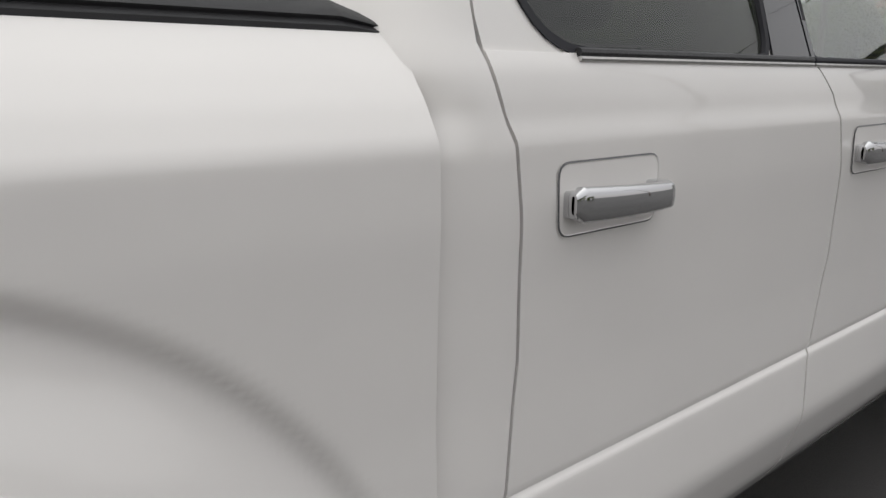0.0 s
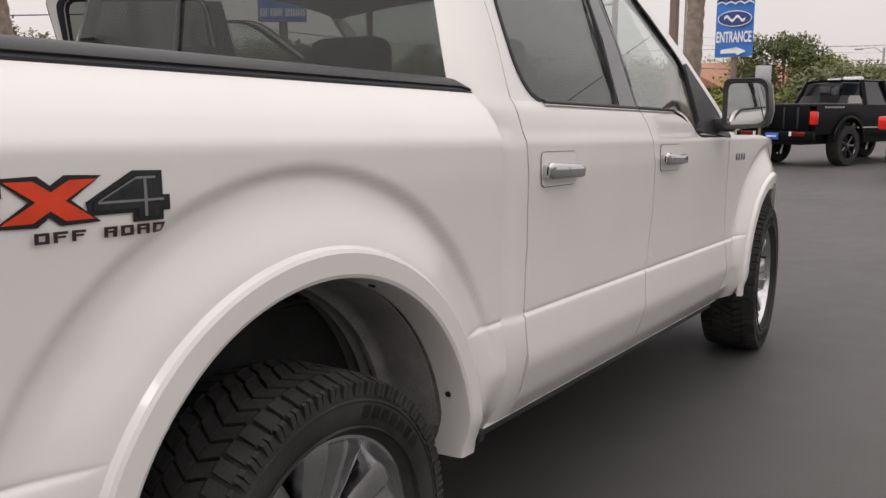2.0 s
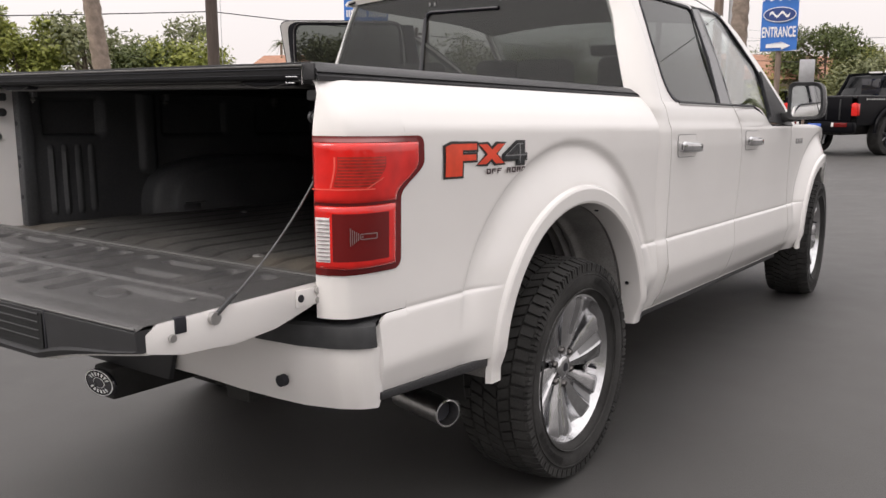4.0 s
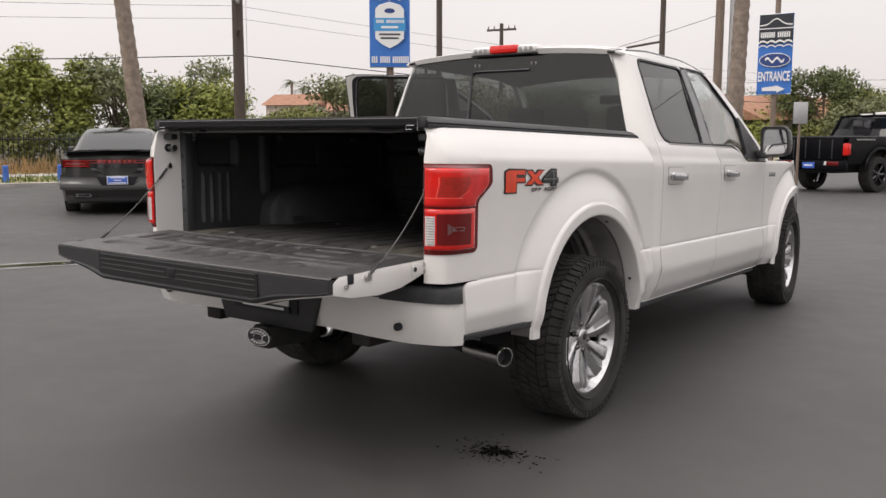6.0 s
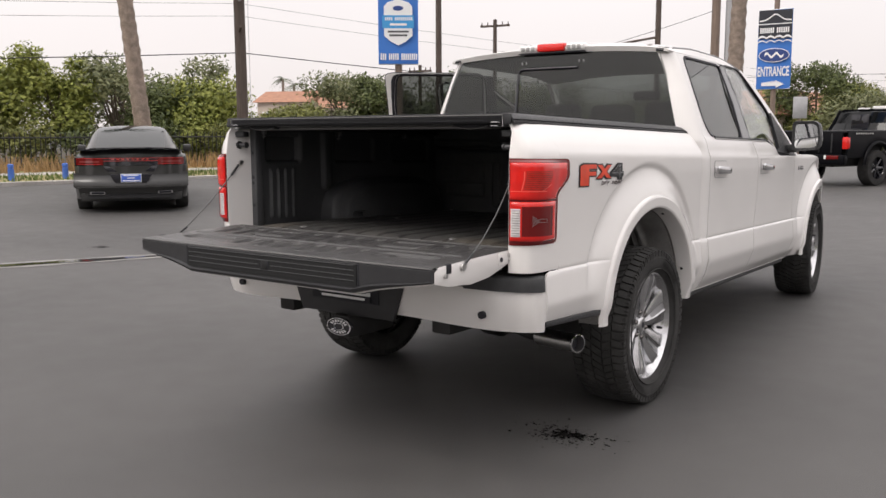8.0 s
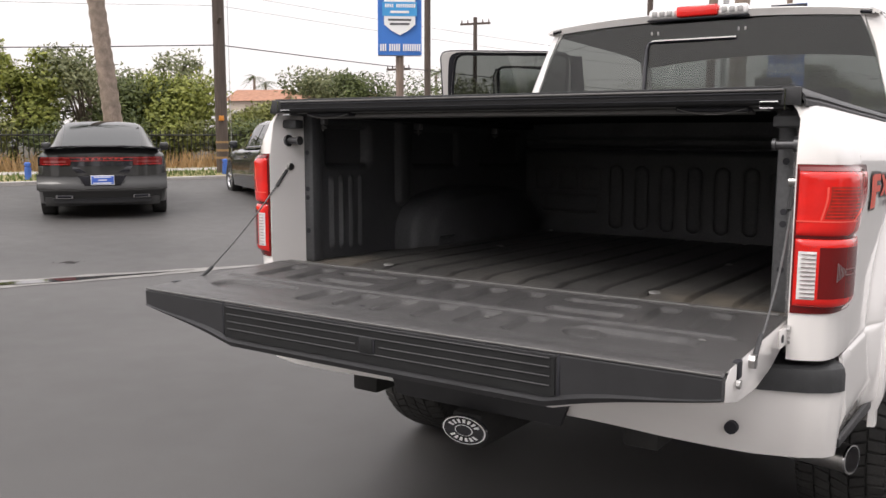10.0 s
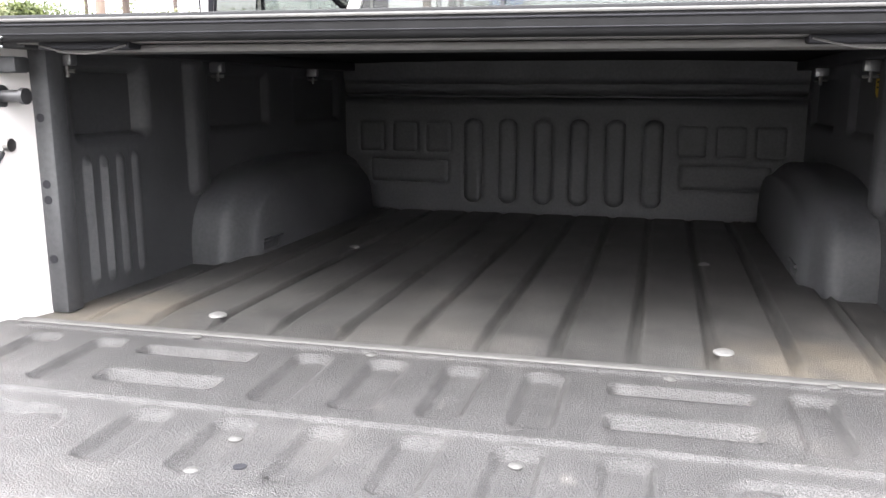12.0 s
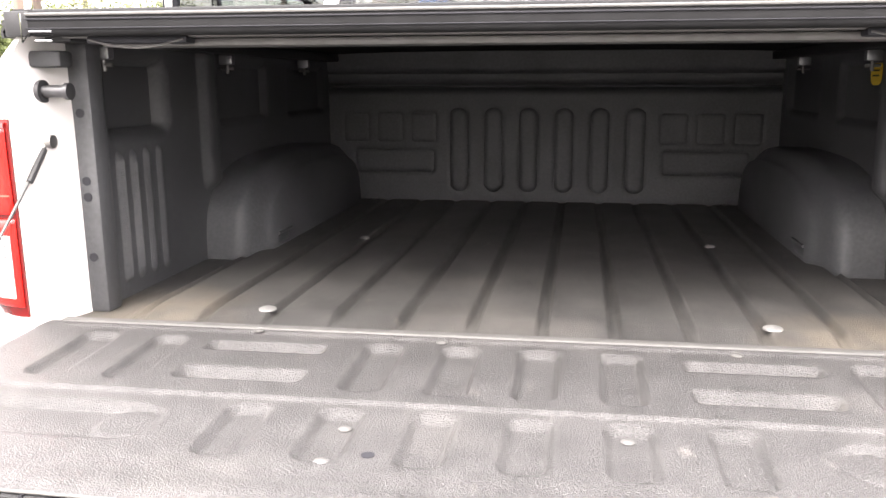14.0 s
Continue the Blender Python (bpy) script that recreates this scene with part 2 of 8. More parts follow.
def box(x0, x1, y0, y1, z0, z1, bevel=0.0, seg=2):
    bm = bmesh.new()
    bmesh.ops.create_cube(bm, size=1)
    for v in bm.verts:
        v.co = Vector(((x0 + x1) / 2 + v.co.x * (x1 - x0), (y0 + y1) / 2 + v.co.y * (y1 - y0), (z0 + z1) / 2 + v.co.z * (z1 - z0)))
    if bevel:
        bmesh.ops.bevel(bm, geom=bm.edges[:], offset=bevel, segments=seg, profile=0.5, affect="EDGES")
    return bm


def tube(points, radius, seg=10, cap=True):
    """A round bar along points; radius may be a list."""
    bm = bmesh.new()
    pts = [Vector(p) for p in points]
    rad = radius if isinstance(radius, (list, tuple)) else [radius] * len(pts)
    rings = []
    for i, p in enumerate(pts):
        d = (pts[min(i + 1, len(pts) - 1)] - pts[max(i - 1, 0)]).normalized()
        side = d.cross(Vector((0, 0, 1)))
        side = side.normalized() if side.length > 1e-4 else Vector((1, 0, 0))
        up = side.cross(d)
        rings.append([bm.verts.new(p + rad[i] * (math.cos(a) * side + math.sin(a) * up)) for a in [2 * math.pi * k / seg for k in range(seg)]])
    for a, b in zip(rings, rings[1:]):
        for k in range(seg):
            bm.faces.new((a[k], a[(k + 1) % seg], b[(k + 1) % seg], b[k]))
    if cap:
        bm.faces.new(rings[0])
        bm.faces.new(rings[-1][::-1])
    return bm


def grid(us, vs, f, skip=None, thick=0.0):
    """A sheet f(u, v); thick gives it a back."""
    bm = bmesh.new()
    vv = [[bm.verts.new(f(u, v)) for v in vs] for u in us]
    for i in range(len(us) - 1):
        for j in range(len(vs) - 1):
            if skip and skip((us[i] + us[i + 1]) / 2, (vs[j] + vs[j + 1]) / 2):
                continue
            bm.faces.new((vv[i][j], vv[i + 1][j], vv[i + 1][j + 1], vv[i][j + 1]))
    if skip:
        bmesh.ops.delete(bm, geom=[v for v in bm.verts if not v.link_faces], context="VERTS")
    if thick:
        bmesh.ops.recalc_face_normals(bm, faces=bm.faces)
        bmesh.ops.solidify(bm, geom=bm.faces[:], thickness=thick)
    return bm


def strip(a, b, thick=0.0, closed=False, mid=0):
    """A sheet between two lines of as many points."""
    n = mid + 2
    bm = bmesh.new()
    rows = [[bm.verts.new(Vector(p).lerp(Vector(q), k / (n - 1))) for k in range(n)] for p, q in zip(a, b)]
    m = len(rows)
    for i in range(m if closed else m - 1):
        for k in range(n - 1):
            bm.faces.new((rows[i][k], rows[(i + 1) % m][k], rows[(i + 1) % m][k + 1], rows[i][k + 1]))
    if thick:
        bmesh.ops.recalc_face_normals(bm, faces=bm.faces)
        bmesh.ops.solidify(bm, geom=bm.faces[:], thickness=thick)
    return bm


def plate(points, depth, bevel=0.0):
    """A flat polygon in 3D made into a slab; depth is a vector."""
    bm = bmesh.new()
    vs = [bm.verts.new(p) for p in points]
    f = bm.faces.new(vs)
    r = bmesh.ops.extrude_face_region(bm, geom=[f])
    for v in r["geom"]:
        if isinstance(v, bmesh.types.BMVert):
            v.co += Vector(depth)
    if bevel:
        bmesh.ops.bevel(bm, geom=bm.edges[:], offset=bevel, segments=2, profile=0.5, affect="EDGES")
    return bm


def resample(pts, n, closed=False):
    p = [Vector(q) for q in pts]
    if closed:
        p.append(p[0])
    d = [0.0]
    for a, b in zip(p, p[1:]):
        d.append(d[-1] + (b - a).length)
    out = []
    for k in range(n):
        s = d[-1] * k / (n if closed else n - 1)
        i = max(j for j in range(len(d) - 1) if d[j] <= s + 1e-9)
        out.append(p[i].lerp(p[i + 1], (s - d[i]) / max(1e-9, d[i + 1] - d[i])))
    return out


def rounded(pts, r, seg=5):
    """A closed outline with its corners rounded; r may be a list."""
    n, out = len(pts), []
    for i in range(n):
        a, b, c = Vector(pts[i - 1]), Vector(pts[i]), Vector(pts[(i + 1) % n])
        rr = r[i] if isinstance(r, (list, tuple)) else r
        p, q = b + (a - b).normalized() * rr, b + (c - b).normalized() * rr
        for k in range(seg + 1):
            t = k / seg
            out.append((1 - t) ** 2 * p + 2 * t * (1 - t) * b + t * t * q)
    return out


def lathe(profile, seg, axis="x"):
    """Turns (radius, along) about the x axis."""
    bm = bmesh.new()
    rows = []
    for k in range(seg):
        a = 2 * math.pi * k / seg
        rows.append([bm.verts.new((s, r * math.cos(a), r * math.sin(a))) for r, s in profile])
    for k in range(seg):
        for j in range(len(profile) - 1):
            bm.faces.new((rows[k][j], rows[(k + 1) % seg][j], rows[(k + 1) % seg][j + 1], rows[k][j + 1]))
    return bm


def lin(a, b, n):
    return [a + (b - a) * k / (n - 1) for k in range(n)]


def smooth(a, b, t):
    t = min(1.0, max(0.0, (t - a) / (b - a)))
    return t * t * (3 - 2 * t)


# ---- the ground: an asphalt lot, a kerb, a verge ----
def ground_height(x, y):
    """The lot rises gently past the drain, towards the street."""
    d = (-x - 6.0) * 0.94
    swell = 0.06 * smooth(5.5, 9.5, y) * smooth(5.0, 9.0, -x)
    return 0.012 + swell + 0.016 * max(0.0, min(d, 14.0))


def asphalt():
    m = bpy.data.materials.new("sealed_asphalt")
    m.use_nodes = True
    n, l = m.node_tree.nodes, m.node_tree.links
    b = n["Principled BSDF"]
    tc = n.new("ShaderNodeTexCoord")
    big = n.new("ShaderNodeTexNoise")
    big.inputs["Scale"].default_value, big.inputs["Detail"].default_value = 0.35, 5
    mid = n.new("ShaderNodeTexNoise")
    mid.inputs["Scale"].default_value, mid.inputs["Detail"].default_value = 4.0, 6
    fine = n.new("ShaderNodeTexNoise")
    fine.inputs["Scale"].default_value, fine.inputs["Detail"].default_value = 160.0, 4
    for t in (big, mid, fine):
        l.new(tc.outputs["Object"], t.inputs["Vector"])
    r = n.new("ShaderNodeValToRGB")
    r.color_ramp.elements[0].position, r.color_ramp.elements[1].position = 0.3, 0.7
    r.color_ramp.elements[0].color, r.color_ramp.elements[1].color = (0.047, 0.045, 0.044, 1), (0.074, 0.071, 0.069, 1)
    l.new(big.outputs["Fac"], r.inputs["Fac"])
    a = n.new("ShaderNodeMapRange")
    a.inputs["To Min"].default_value, a.inputs["To Max"].default_value = 0.82, 1.18
    l.new(mid.outputs["Fac"], a.inputs["Value"])
    c = n.new("ShaderNodeMapRange")
    c.inputs["From Min"].default_value, c.inputs["From Max"].default_value = 0.25, 0.75
    c.inputs["To Min"].default_value, c.inputs["To Max"].default_value = 0.75, 1.25
    l.new(fine.outputs["Fac"], c.inputs["Value"])
    mul = n.new("ShaderNodeMath")
    mul.operation = "MULTIPLY"
    l.new(a.outputs["Result"], mul.inputs[0])
    l.new(c.outputs["Result"], mul.inputs[1])
    s = n.new("ShaderNodeVectorMath")
    s.operation = "SCALE"
    l.new(r.outputs["Color"], s.inputs[0])
    l.new(mul.outputs["Value"], s.inputs["Scale"])
    l.new(s.outputs["Vector"], b.inputs["Base Color"])
    rr = n.new("ShaderNodeMapRange")
    rr.inputs["To Min"].default_value, rr.inputs["To Max"].default_value = 0.48, 0.72
    l.new(mid.outputs["Fac"], rr.inputs["Value"])
    l.new(rr.outputs["Result"], b.inputs["Roughness"])
    bp = n.new("ShaderNodeBump")
    bp.inputs["Strength"].default_value, bp.inputs["Distance"].default_value = 0.5, 0.004
    l.new(fine.outputs["Fac"], bp.inputs["Height"])
    l.new(bp.outputs["Normal"], b.inputs["Normal"])
    return m


M_ASPHALT = asphalt()
M_CONC = material("concrete", (0.36, 0.34, 0.32), 0.8, 0, 0.2, 1.5, bump=0.4, bump_scale=90, fine=0.15)
M_GRASS = material("dry_grass", (0.16, 0.17, 0.06), 0.9, 0, 0.35, 3.0, fine=0.4, dark=(0.24, 0.17, 0.08))
xs = [-900, -300, -120, -60, -46, -36, -26, -20, -18, -16, -14, -12, -11, -10, -9, -8, -7, -6, -5, -3, 0, 3, 6, 10, 20, 60, 200, 900]
ys = [-900, -200, -60, -20, -8, 0, 3, 5.5, 6.5, 7.5, 8.5, 9.5, 12, 20, 40, 90, 250, 900]
tagged(part("ground", grid(xs, ys, lambda x, y: (x, y, ground_height(x, y))), M_ASPHALT), "dark grey sealed asphalt of a car dealer's lot", "ground", kind="structure")

# ---- the white pickup ----
truck = thing("pickup_truck", "pearl white crew cab pickup, tailgate lowered, two doors open", "pickup truck")

# side section: height above the road, and how far the skin stands off its mid plane
SEC_Z = [0.40, 0.47, 0.50, 0.56, 0.63, 0.662, 0.670, 0.680, 0.790, 0.801, 0.8065, 0.812, 0.95, 1.10, 1.20, 1.285, 1.293, 1.335, 1.37, 1.41, 1.44]
SEC_X = [-0.16, -0.085, -0.050, -0.012, 0.010, 0.0200, 0.0210, 0.0208, 0.008, 0.006, -0.004, 0.002, -0.002, 0.000, 0.004, 0.002, 0.000, -0.022, -0.046, -0.078, -0.11]
_zt = np.linspace(0.40, 1.44, 521)
_xt = np.interp(_zt, SEC_Z, SEC_X)
_ker = np.exp(-0.5 * (np.arange(-12, 13) / 1.4) ** 2)
_xt = np.convolve(np.pad(_xt, 12, mode="edge"), _ker / _ker.sum(), "valid")
ARCHES = [(0.0, 0.52, 0.56), (3.66, 0.52, 0.57)]


def mid_plane(y):
    if y < 0.72:
        return 0.935 + 0.033 * smooth(-1.1, 0.72, y)
    if y < 2.8:
        return 0.972
    d = max(0.0, y - 3.50)
    return 0.972 - (0.34 * d * d if d < 0.35 else 0.0417 + 0.238 * (d - 0.35))


def side_x(y, z, arches=True):
    x = mid_plane(y) + float(np.interp(z, _zt, _xt)) + (0.040 * smooth(1.285, 1.41, z) if y > 0.714 else 0.0)
    if arches:
        for yc, zc, r0 in ARCHES:
            r = math.hypot(y - yc, max(0.0, z - zc))
            fade = smooth(0.62, 0.95, z) if z < 0.95 else 1.0
            rg = math.hypot(y - yc + 0.02, max(0.0, z - zc))
            x -= 0.0145 * (1 - smooth(r0 + 0.147, r0 + 0.169, rg)) * smooth(r0 + 0.005, r0 + 0.148, rg) * fade
            x += max(0.0, (0.030 - max(0.0, float(np.interp(z, _zt, _xt)))) * (1 - smooth(r0 - 0.02, r0 + 0.14, r)))
    return x


def spaced(a, b, step, extra=()):
    n = max(2, int(round((b - a) / step)) + 1)
    vals = set(round(v, 4) for v in lin(a, b, n)) | set(round(e, 4) for e in extra if a < e < b)
    return sorted(vals)


def seam_bow(z):
    """How far the door shuts bow forwards, by height."""
    return float(np.interp(z, (0.50, 0.78, 0.81, 1.00, 1.18, 1.285, 1.32, 1.375, 1.42), (0.010, 0.012, 0.016, 0.036, 0.031, 0.019, 0.004, -0.010, -0.018)))


def pillar_bow(z):
    """The extra bow of the shut between the doors."""
    return float(np.interp(z, (0.50, 0.65, 0.79, 0.82, 1.00, 1.12, 1.18, 1.28, 1.33, 1.40), (0.020, 0.026, 0.053, 0.066, 0.101, 0.108, 0.107, 0.093, 0.085, 0.031)))


def side_panel(sg, y0, y1, low, high, thick=0.012, step=0.024):
    ys_ = spaced(y0, y1, step)
    levels = lin(0.50, 0.788, 15) + [0.795, 0.799, 0.802, 0.805, 0.808, 0.811, 0.815, 0.822] + lin(0.834, 1.412, 54)

    def f(y, v):
        if v < 0.79:
            z = low(y) + (v - 0.50) * (0.79 - low(y)) / 0.29
        else:
            z = v if v < 0.83 else 0.83 + (v - 0.83) * (high(y) - 0.83) / 0.582
        y2 = y + seam_bow(z) * smooth(0.714, 0.80, y) * (1 - smooth(1.75, 2.5, y))
        y2 += pillar_bow(z) * smooth(1.15, 1.69, y) * (1 - smooth(1.73, 2.45, y))
        return (sg * side_x(y2, z), y2, z)

    def open_arch(y, z):
        return any(math.hypot(y - yc, max(0.0, z - zc)) < r0 - 0.022 for yc, zc, r0 in ARCHES)
    return grid(ys_, levels, f, skip=open_arch, thick=thick)


def corner_point(s, z):
    """The bed side's plan past y = -0.95: it rounds the corner to the tailgate jamb. s runs 0 to 1."""
    x0 = side_x(-0.95, z, False)
    pts = [(x0, -0.95), (x0 - 0.002, -1.05), (x0 - 0.010, -1.130), (min(0.902, x0 - 0.022), -1.172), (min(0.852, x0 - 0.036), -1.188), (min(0.834, x0 - 0.046), -1.188), (0.800, -1.055)]
    d = [0, 0.2, 0.42, 0.62, 0.72, 0.76, 1.0]

    def at(q):
        i = max(k for k in range(len(d) - 1) if d[k] <= q + 1e-9)
        t = (q - d[i]) / (d[i + 1] - d[i])
        return pts[i][0] + (pts[i + 1][0] - pts[i][0]) * t, pts[i][1] + (pts[i + 1][1] - pts[i][1]) * t
    # the bend is eased over a short run, but for the crisp edge of the jamb
    run = min(0.10, s, max(0.0, 0.73 - s))
    taps = [at(s + run * k / 4) for k in range(-4, 5)]
    lean = 0.030 * smooth(1.25, 1.45, z) * smooth(0.2, 0.6, s)
    return (sum(p[0] for p in taps) / 9, sum(p[1] for p in taps) / 9 + lean, z)


def quarter_drop(y):
    """The lower quarter's top corner is rounded where it meets the bumper."""
    d = 0.058 - max(0.0, y + 1.082)
    return 0.058 - math.sqrt(0.058 ** 2 - d * d) if d > 0 else 0.0


BELT = lambda y: 1.412
for sg in (1, -1):
    bedside = part("bed_side", side_panel(sg, -0.95, 0.712, lambda y: 0.585 if y < -0.3 else 0.50, BELT, step=0.011), M_WHITE, truck, shear=True, sharp=1.1)
    bm = grid(lin(0, 0.76, 40) + [0.80, 0.86, 0.93, 1.0], lin(0.809, 1.412, 32), lambda s, z: (lambda p: (sg * p[0], p[1], p[2]))(corner_point(s, z)), thick=0.010)
    part("rear_corner", bm, M_WHITE, bedside, shear=True)
    bm = grid([-1.082, -1.081, -1.078, -1.074, -1.068, -1.060, -1.050, -1.038, -1.024, -1.00, -0.975, -0.95], lin(0, 1, 22), lambda y, v: (lambda z: (sg * (side_x(y, z, False) - 0.02 * smooth(-1.066, -1.082, y)), y, z))(0.585 + v * (0.2215 - quarter_drop(y))), thick=0.010)
    part("lower_quarter", bm, M_WHITE, bedside, shear=True)
    part("front_fender", side_panel(sg, 2.828, 4.33, lambda y: 0.50, lambda y: 1.30 - 0.10 * smooth(3.3, 4.5, y)), M_WHITE, truck, shear=True)

    # wheel arch flares
    for yc, zc, r0 in ARCHES:
        def flare(a, b, yc=yc, zc=zc, r0=r0):
            # a runs round the arch, b across its section
            sec = [(r0 + 0.012, -0.004), (r0 + 0.004, 0.012), (r0 - 0.004, 0.015), (r0 - 0.046, 0.014), (r0 - 0.054, 0.010), (r0 - 0.058, 0.000), (r0 - 0.064, -0.07)]
            r, off = sec[b]
            if a < 0:
                y, z = yc - r, zc + a
            elif a > math.pi:
                y, z = yc + r, zc - (a - math.pi)
            else:
                y, z = yc - r * math.cos(a), zc + r * math.sin(a)
            base = max(side_x(y, max(z, 0.50)), mid_plane(y) + 0.012)
            off -= 0.014 * smooth(math.pi - 0.05, math.pi + 0.03, a)
            return (sg * (base + off), y, z)
        aa = [-0.02] + lin(0, math.pi, 72) + [math.pi + 0.03]
        part("wheel_flare", grid(aa, list(range(7)), flare, thick=0.004), M_WHITE, truck, shear=True, sharp=0.42)
        # inner well: a painted lip, a dark tub and a grey splash panel
        def tub(a, w, yc=yc, zc=zc, r0=r0):
            return (sg * (mid_plane(yc - (r0 - 0.052) * math.cos(a)) - 0.03 - 0.27 * w), yc - (r0 - 0.052) * math.cos(a), zc + (r0 - 0.050 + 0.02 * smooth(0.3, 0.4, w)) * math.sin(a))
        well = part("wheel_well", grid(lin(-0.25, math.pi + 0.35, 40), lin(0.34, 1.0, 5), tub, thick=0.004), M_DARK, truck, shear=True)
        part("well_lip", grid(lin(-0.05, math.pi + 0.05, 40), lin(0.0, 0.36, 4), tub, thick=0.003), M_LINERW, well, shear=True)
        bw = plate([(sg * (mid_plane(yc) - 0.30), yc - (r0 - 0.05) * math.cos(a), zc + (r0 - 0.05) * math.sin(a)) for a in lin(0.0, math.pi, 24)], (-sg * 0.01, 0, 0))
        part("well_back", bw, M_DARK, well, shear=True)

        def splash(a, w, yc=yc, zc=zc, r0=r0):
            r = r0 - 0.062 - 0.020 * math.exp(-((w - 0.62) / 0.06) ** 2) - 0.014 * math.exp(-((w - 0.80) / 0.05) ** 2) - 0.02 * w
            return (sg * (mid_plane(yc) - 0.045 - 0.25 * w * (1 - 0.35 * smooth(2.1, 1.75, a))), yc - r * math.cos(a), zc + r * math.sin(a))
        part("splash_panel", grid(lin(1.85, 3.05, 18), lin(0, 1, 26), splash, thick=0.003), M_LINERW, well, "dirty grey splash panel", shear=True)
        for a in (1.05, 1.95, 2.85):
            r = r0 - 0.062
            xc = mid_plane(yc - r * math.cos(a)) - 0.012
            part("trim_clip", tube([(sg * xc, yc - (r - 0.003) * math.cos(a), zc + (r - 0.003) * math.sin(a)), (sg * xc, yc - (r + 0.004) * math.cos(a), zc + (r + 0.004) * math.sin(a))], 0.008, 10), M_SEAL, well, shear=True)

    # sill under the doors and the running board folded up below it
    part("rocker", grid(spaced(0.72, 2.95, 0.1), lin(0, 1, 5), lambda y, v: (sg * (0.91 - 0.12 * v), y, 0.50 - 0.03 * v), thick=0.01), M_WHITE, truck, shear=True)
    board = part("running_board", box(min(sg * 0.74, sg * 0.88), max(sg * 0.74, sg * 0.88), 0.62, 2.98, 0.448, 0.475, 0.008), M_TRIM, truck, "black power running board folded under the sill", shear=True)
    part("edge_strip", box(min(sg * 0.880, sg * 0.886), max(sg * 0.880, sg * 0.886), 0.66, 2.96, 0.452, 0.470, 0.002), M_TRIM, board, shear=True)

    part("sill_clip", box(min(sg * 0.915, sg * 0.945), max(sg * 0.915, sg * 0.945), 0.640, 0.675, 0.478, 0.512, 0.006), M_SEAL, truck, shear=True)

# dark rubber behind the door shuts
for sg in (1,):
    for ys0 in (0.8185, 1.708, 2.824):
        def shut(z, k, ys0=ys0):
            y = ys0 + (seam_bow(z) if ys0 < 2 else 0.0) + (pillar_bow(z) if 1 < ys0 < 2 else 0.0) + (k - 0.5) * 0.03
            return (sg * (side_x(y, z) - 0.019), y, z)
        part("door_seal", grid(lin(0.50, 1.39 if ys0 < 2 else 1.28, 40), [0, 1], shut), M_SEAL, truck, shear=True)

# ---- cab upper ----
BELT_Z = 1.385


def green_x(z):
    """The cab's side above the belt leans in to the roof."""
    t = (z - BELT_Z) / (1.885 - BELT_Z)
    return 0.945 - 0.145 * t - 0.045 * t * t


def on_side(sg, pts, off=0.0):
    return [(sg * (green_x(z) + off), y, z) for y, z in pts]


WIN_R = rounded([Vector(p) for p in ((0.895, 1.404, 0), (1.545, 1.400, 0), (1.575, 1.865, 0), (0.915, 1.862, 0), (0.874, 1.62, 0))], [0.12, 0.03, 0.035, 0.05, 0.10], 7)
WIN_F = rounded([Vector(p) for p in ((1.735, 1.400, 0), (2.10, 1.394, 0), (2.34, 1.335, 0), (2.405, 1.325, 0), (2.405, 1.585, 0), (2.02, 1.875, 0), (1.70, 1.875, 0))], [0.03, 0.06, 0.03, 0.02, 0.06, 0.08, 0.03], 5)


def grow(pts, d):
    """Pushes a closed outline outwards."""
    n, out = len(pts), []
    c = sum(pts, Vector()) / n
    for i in range(n):
        t = pts[(i + 1) % n] - pts[i - 1]
        nn = Vector((t.y, -t.x, 0)).normalized()
        out.append(pts[i] + nn * d)
    return out


def loop_side(sg, pts, off=0.0):
    return [(sg * (green_x(p.y) + off), p.x, p.y) for p in pts]


def pane(pts, thick):
    bm = bmesh.new()
    bm.faces.new([bm.verts.new(p) for p in pts])
    bmesh.ops.recalc_face_normals(bm, faces=bm.faces)
    bmesh.ops.solidify(bm, geom=bm.faces[:], thickness=thick)
    return bm


def roof_pt(u, y, off=0.0):
    """The roof skin: a low crown, falling to the back window and the screen."""
    crown = (1 - abs(u) ** 2.6) * (0.040 + 0.046 * smooth(0.70, 1.25, y))
    return (u * 0.735, y, 1.900 + crown + 0.027 * smooth(0.7, 1.2, y) - 0.05 * smooth(1.6, 2.3, y) + off)


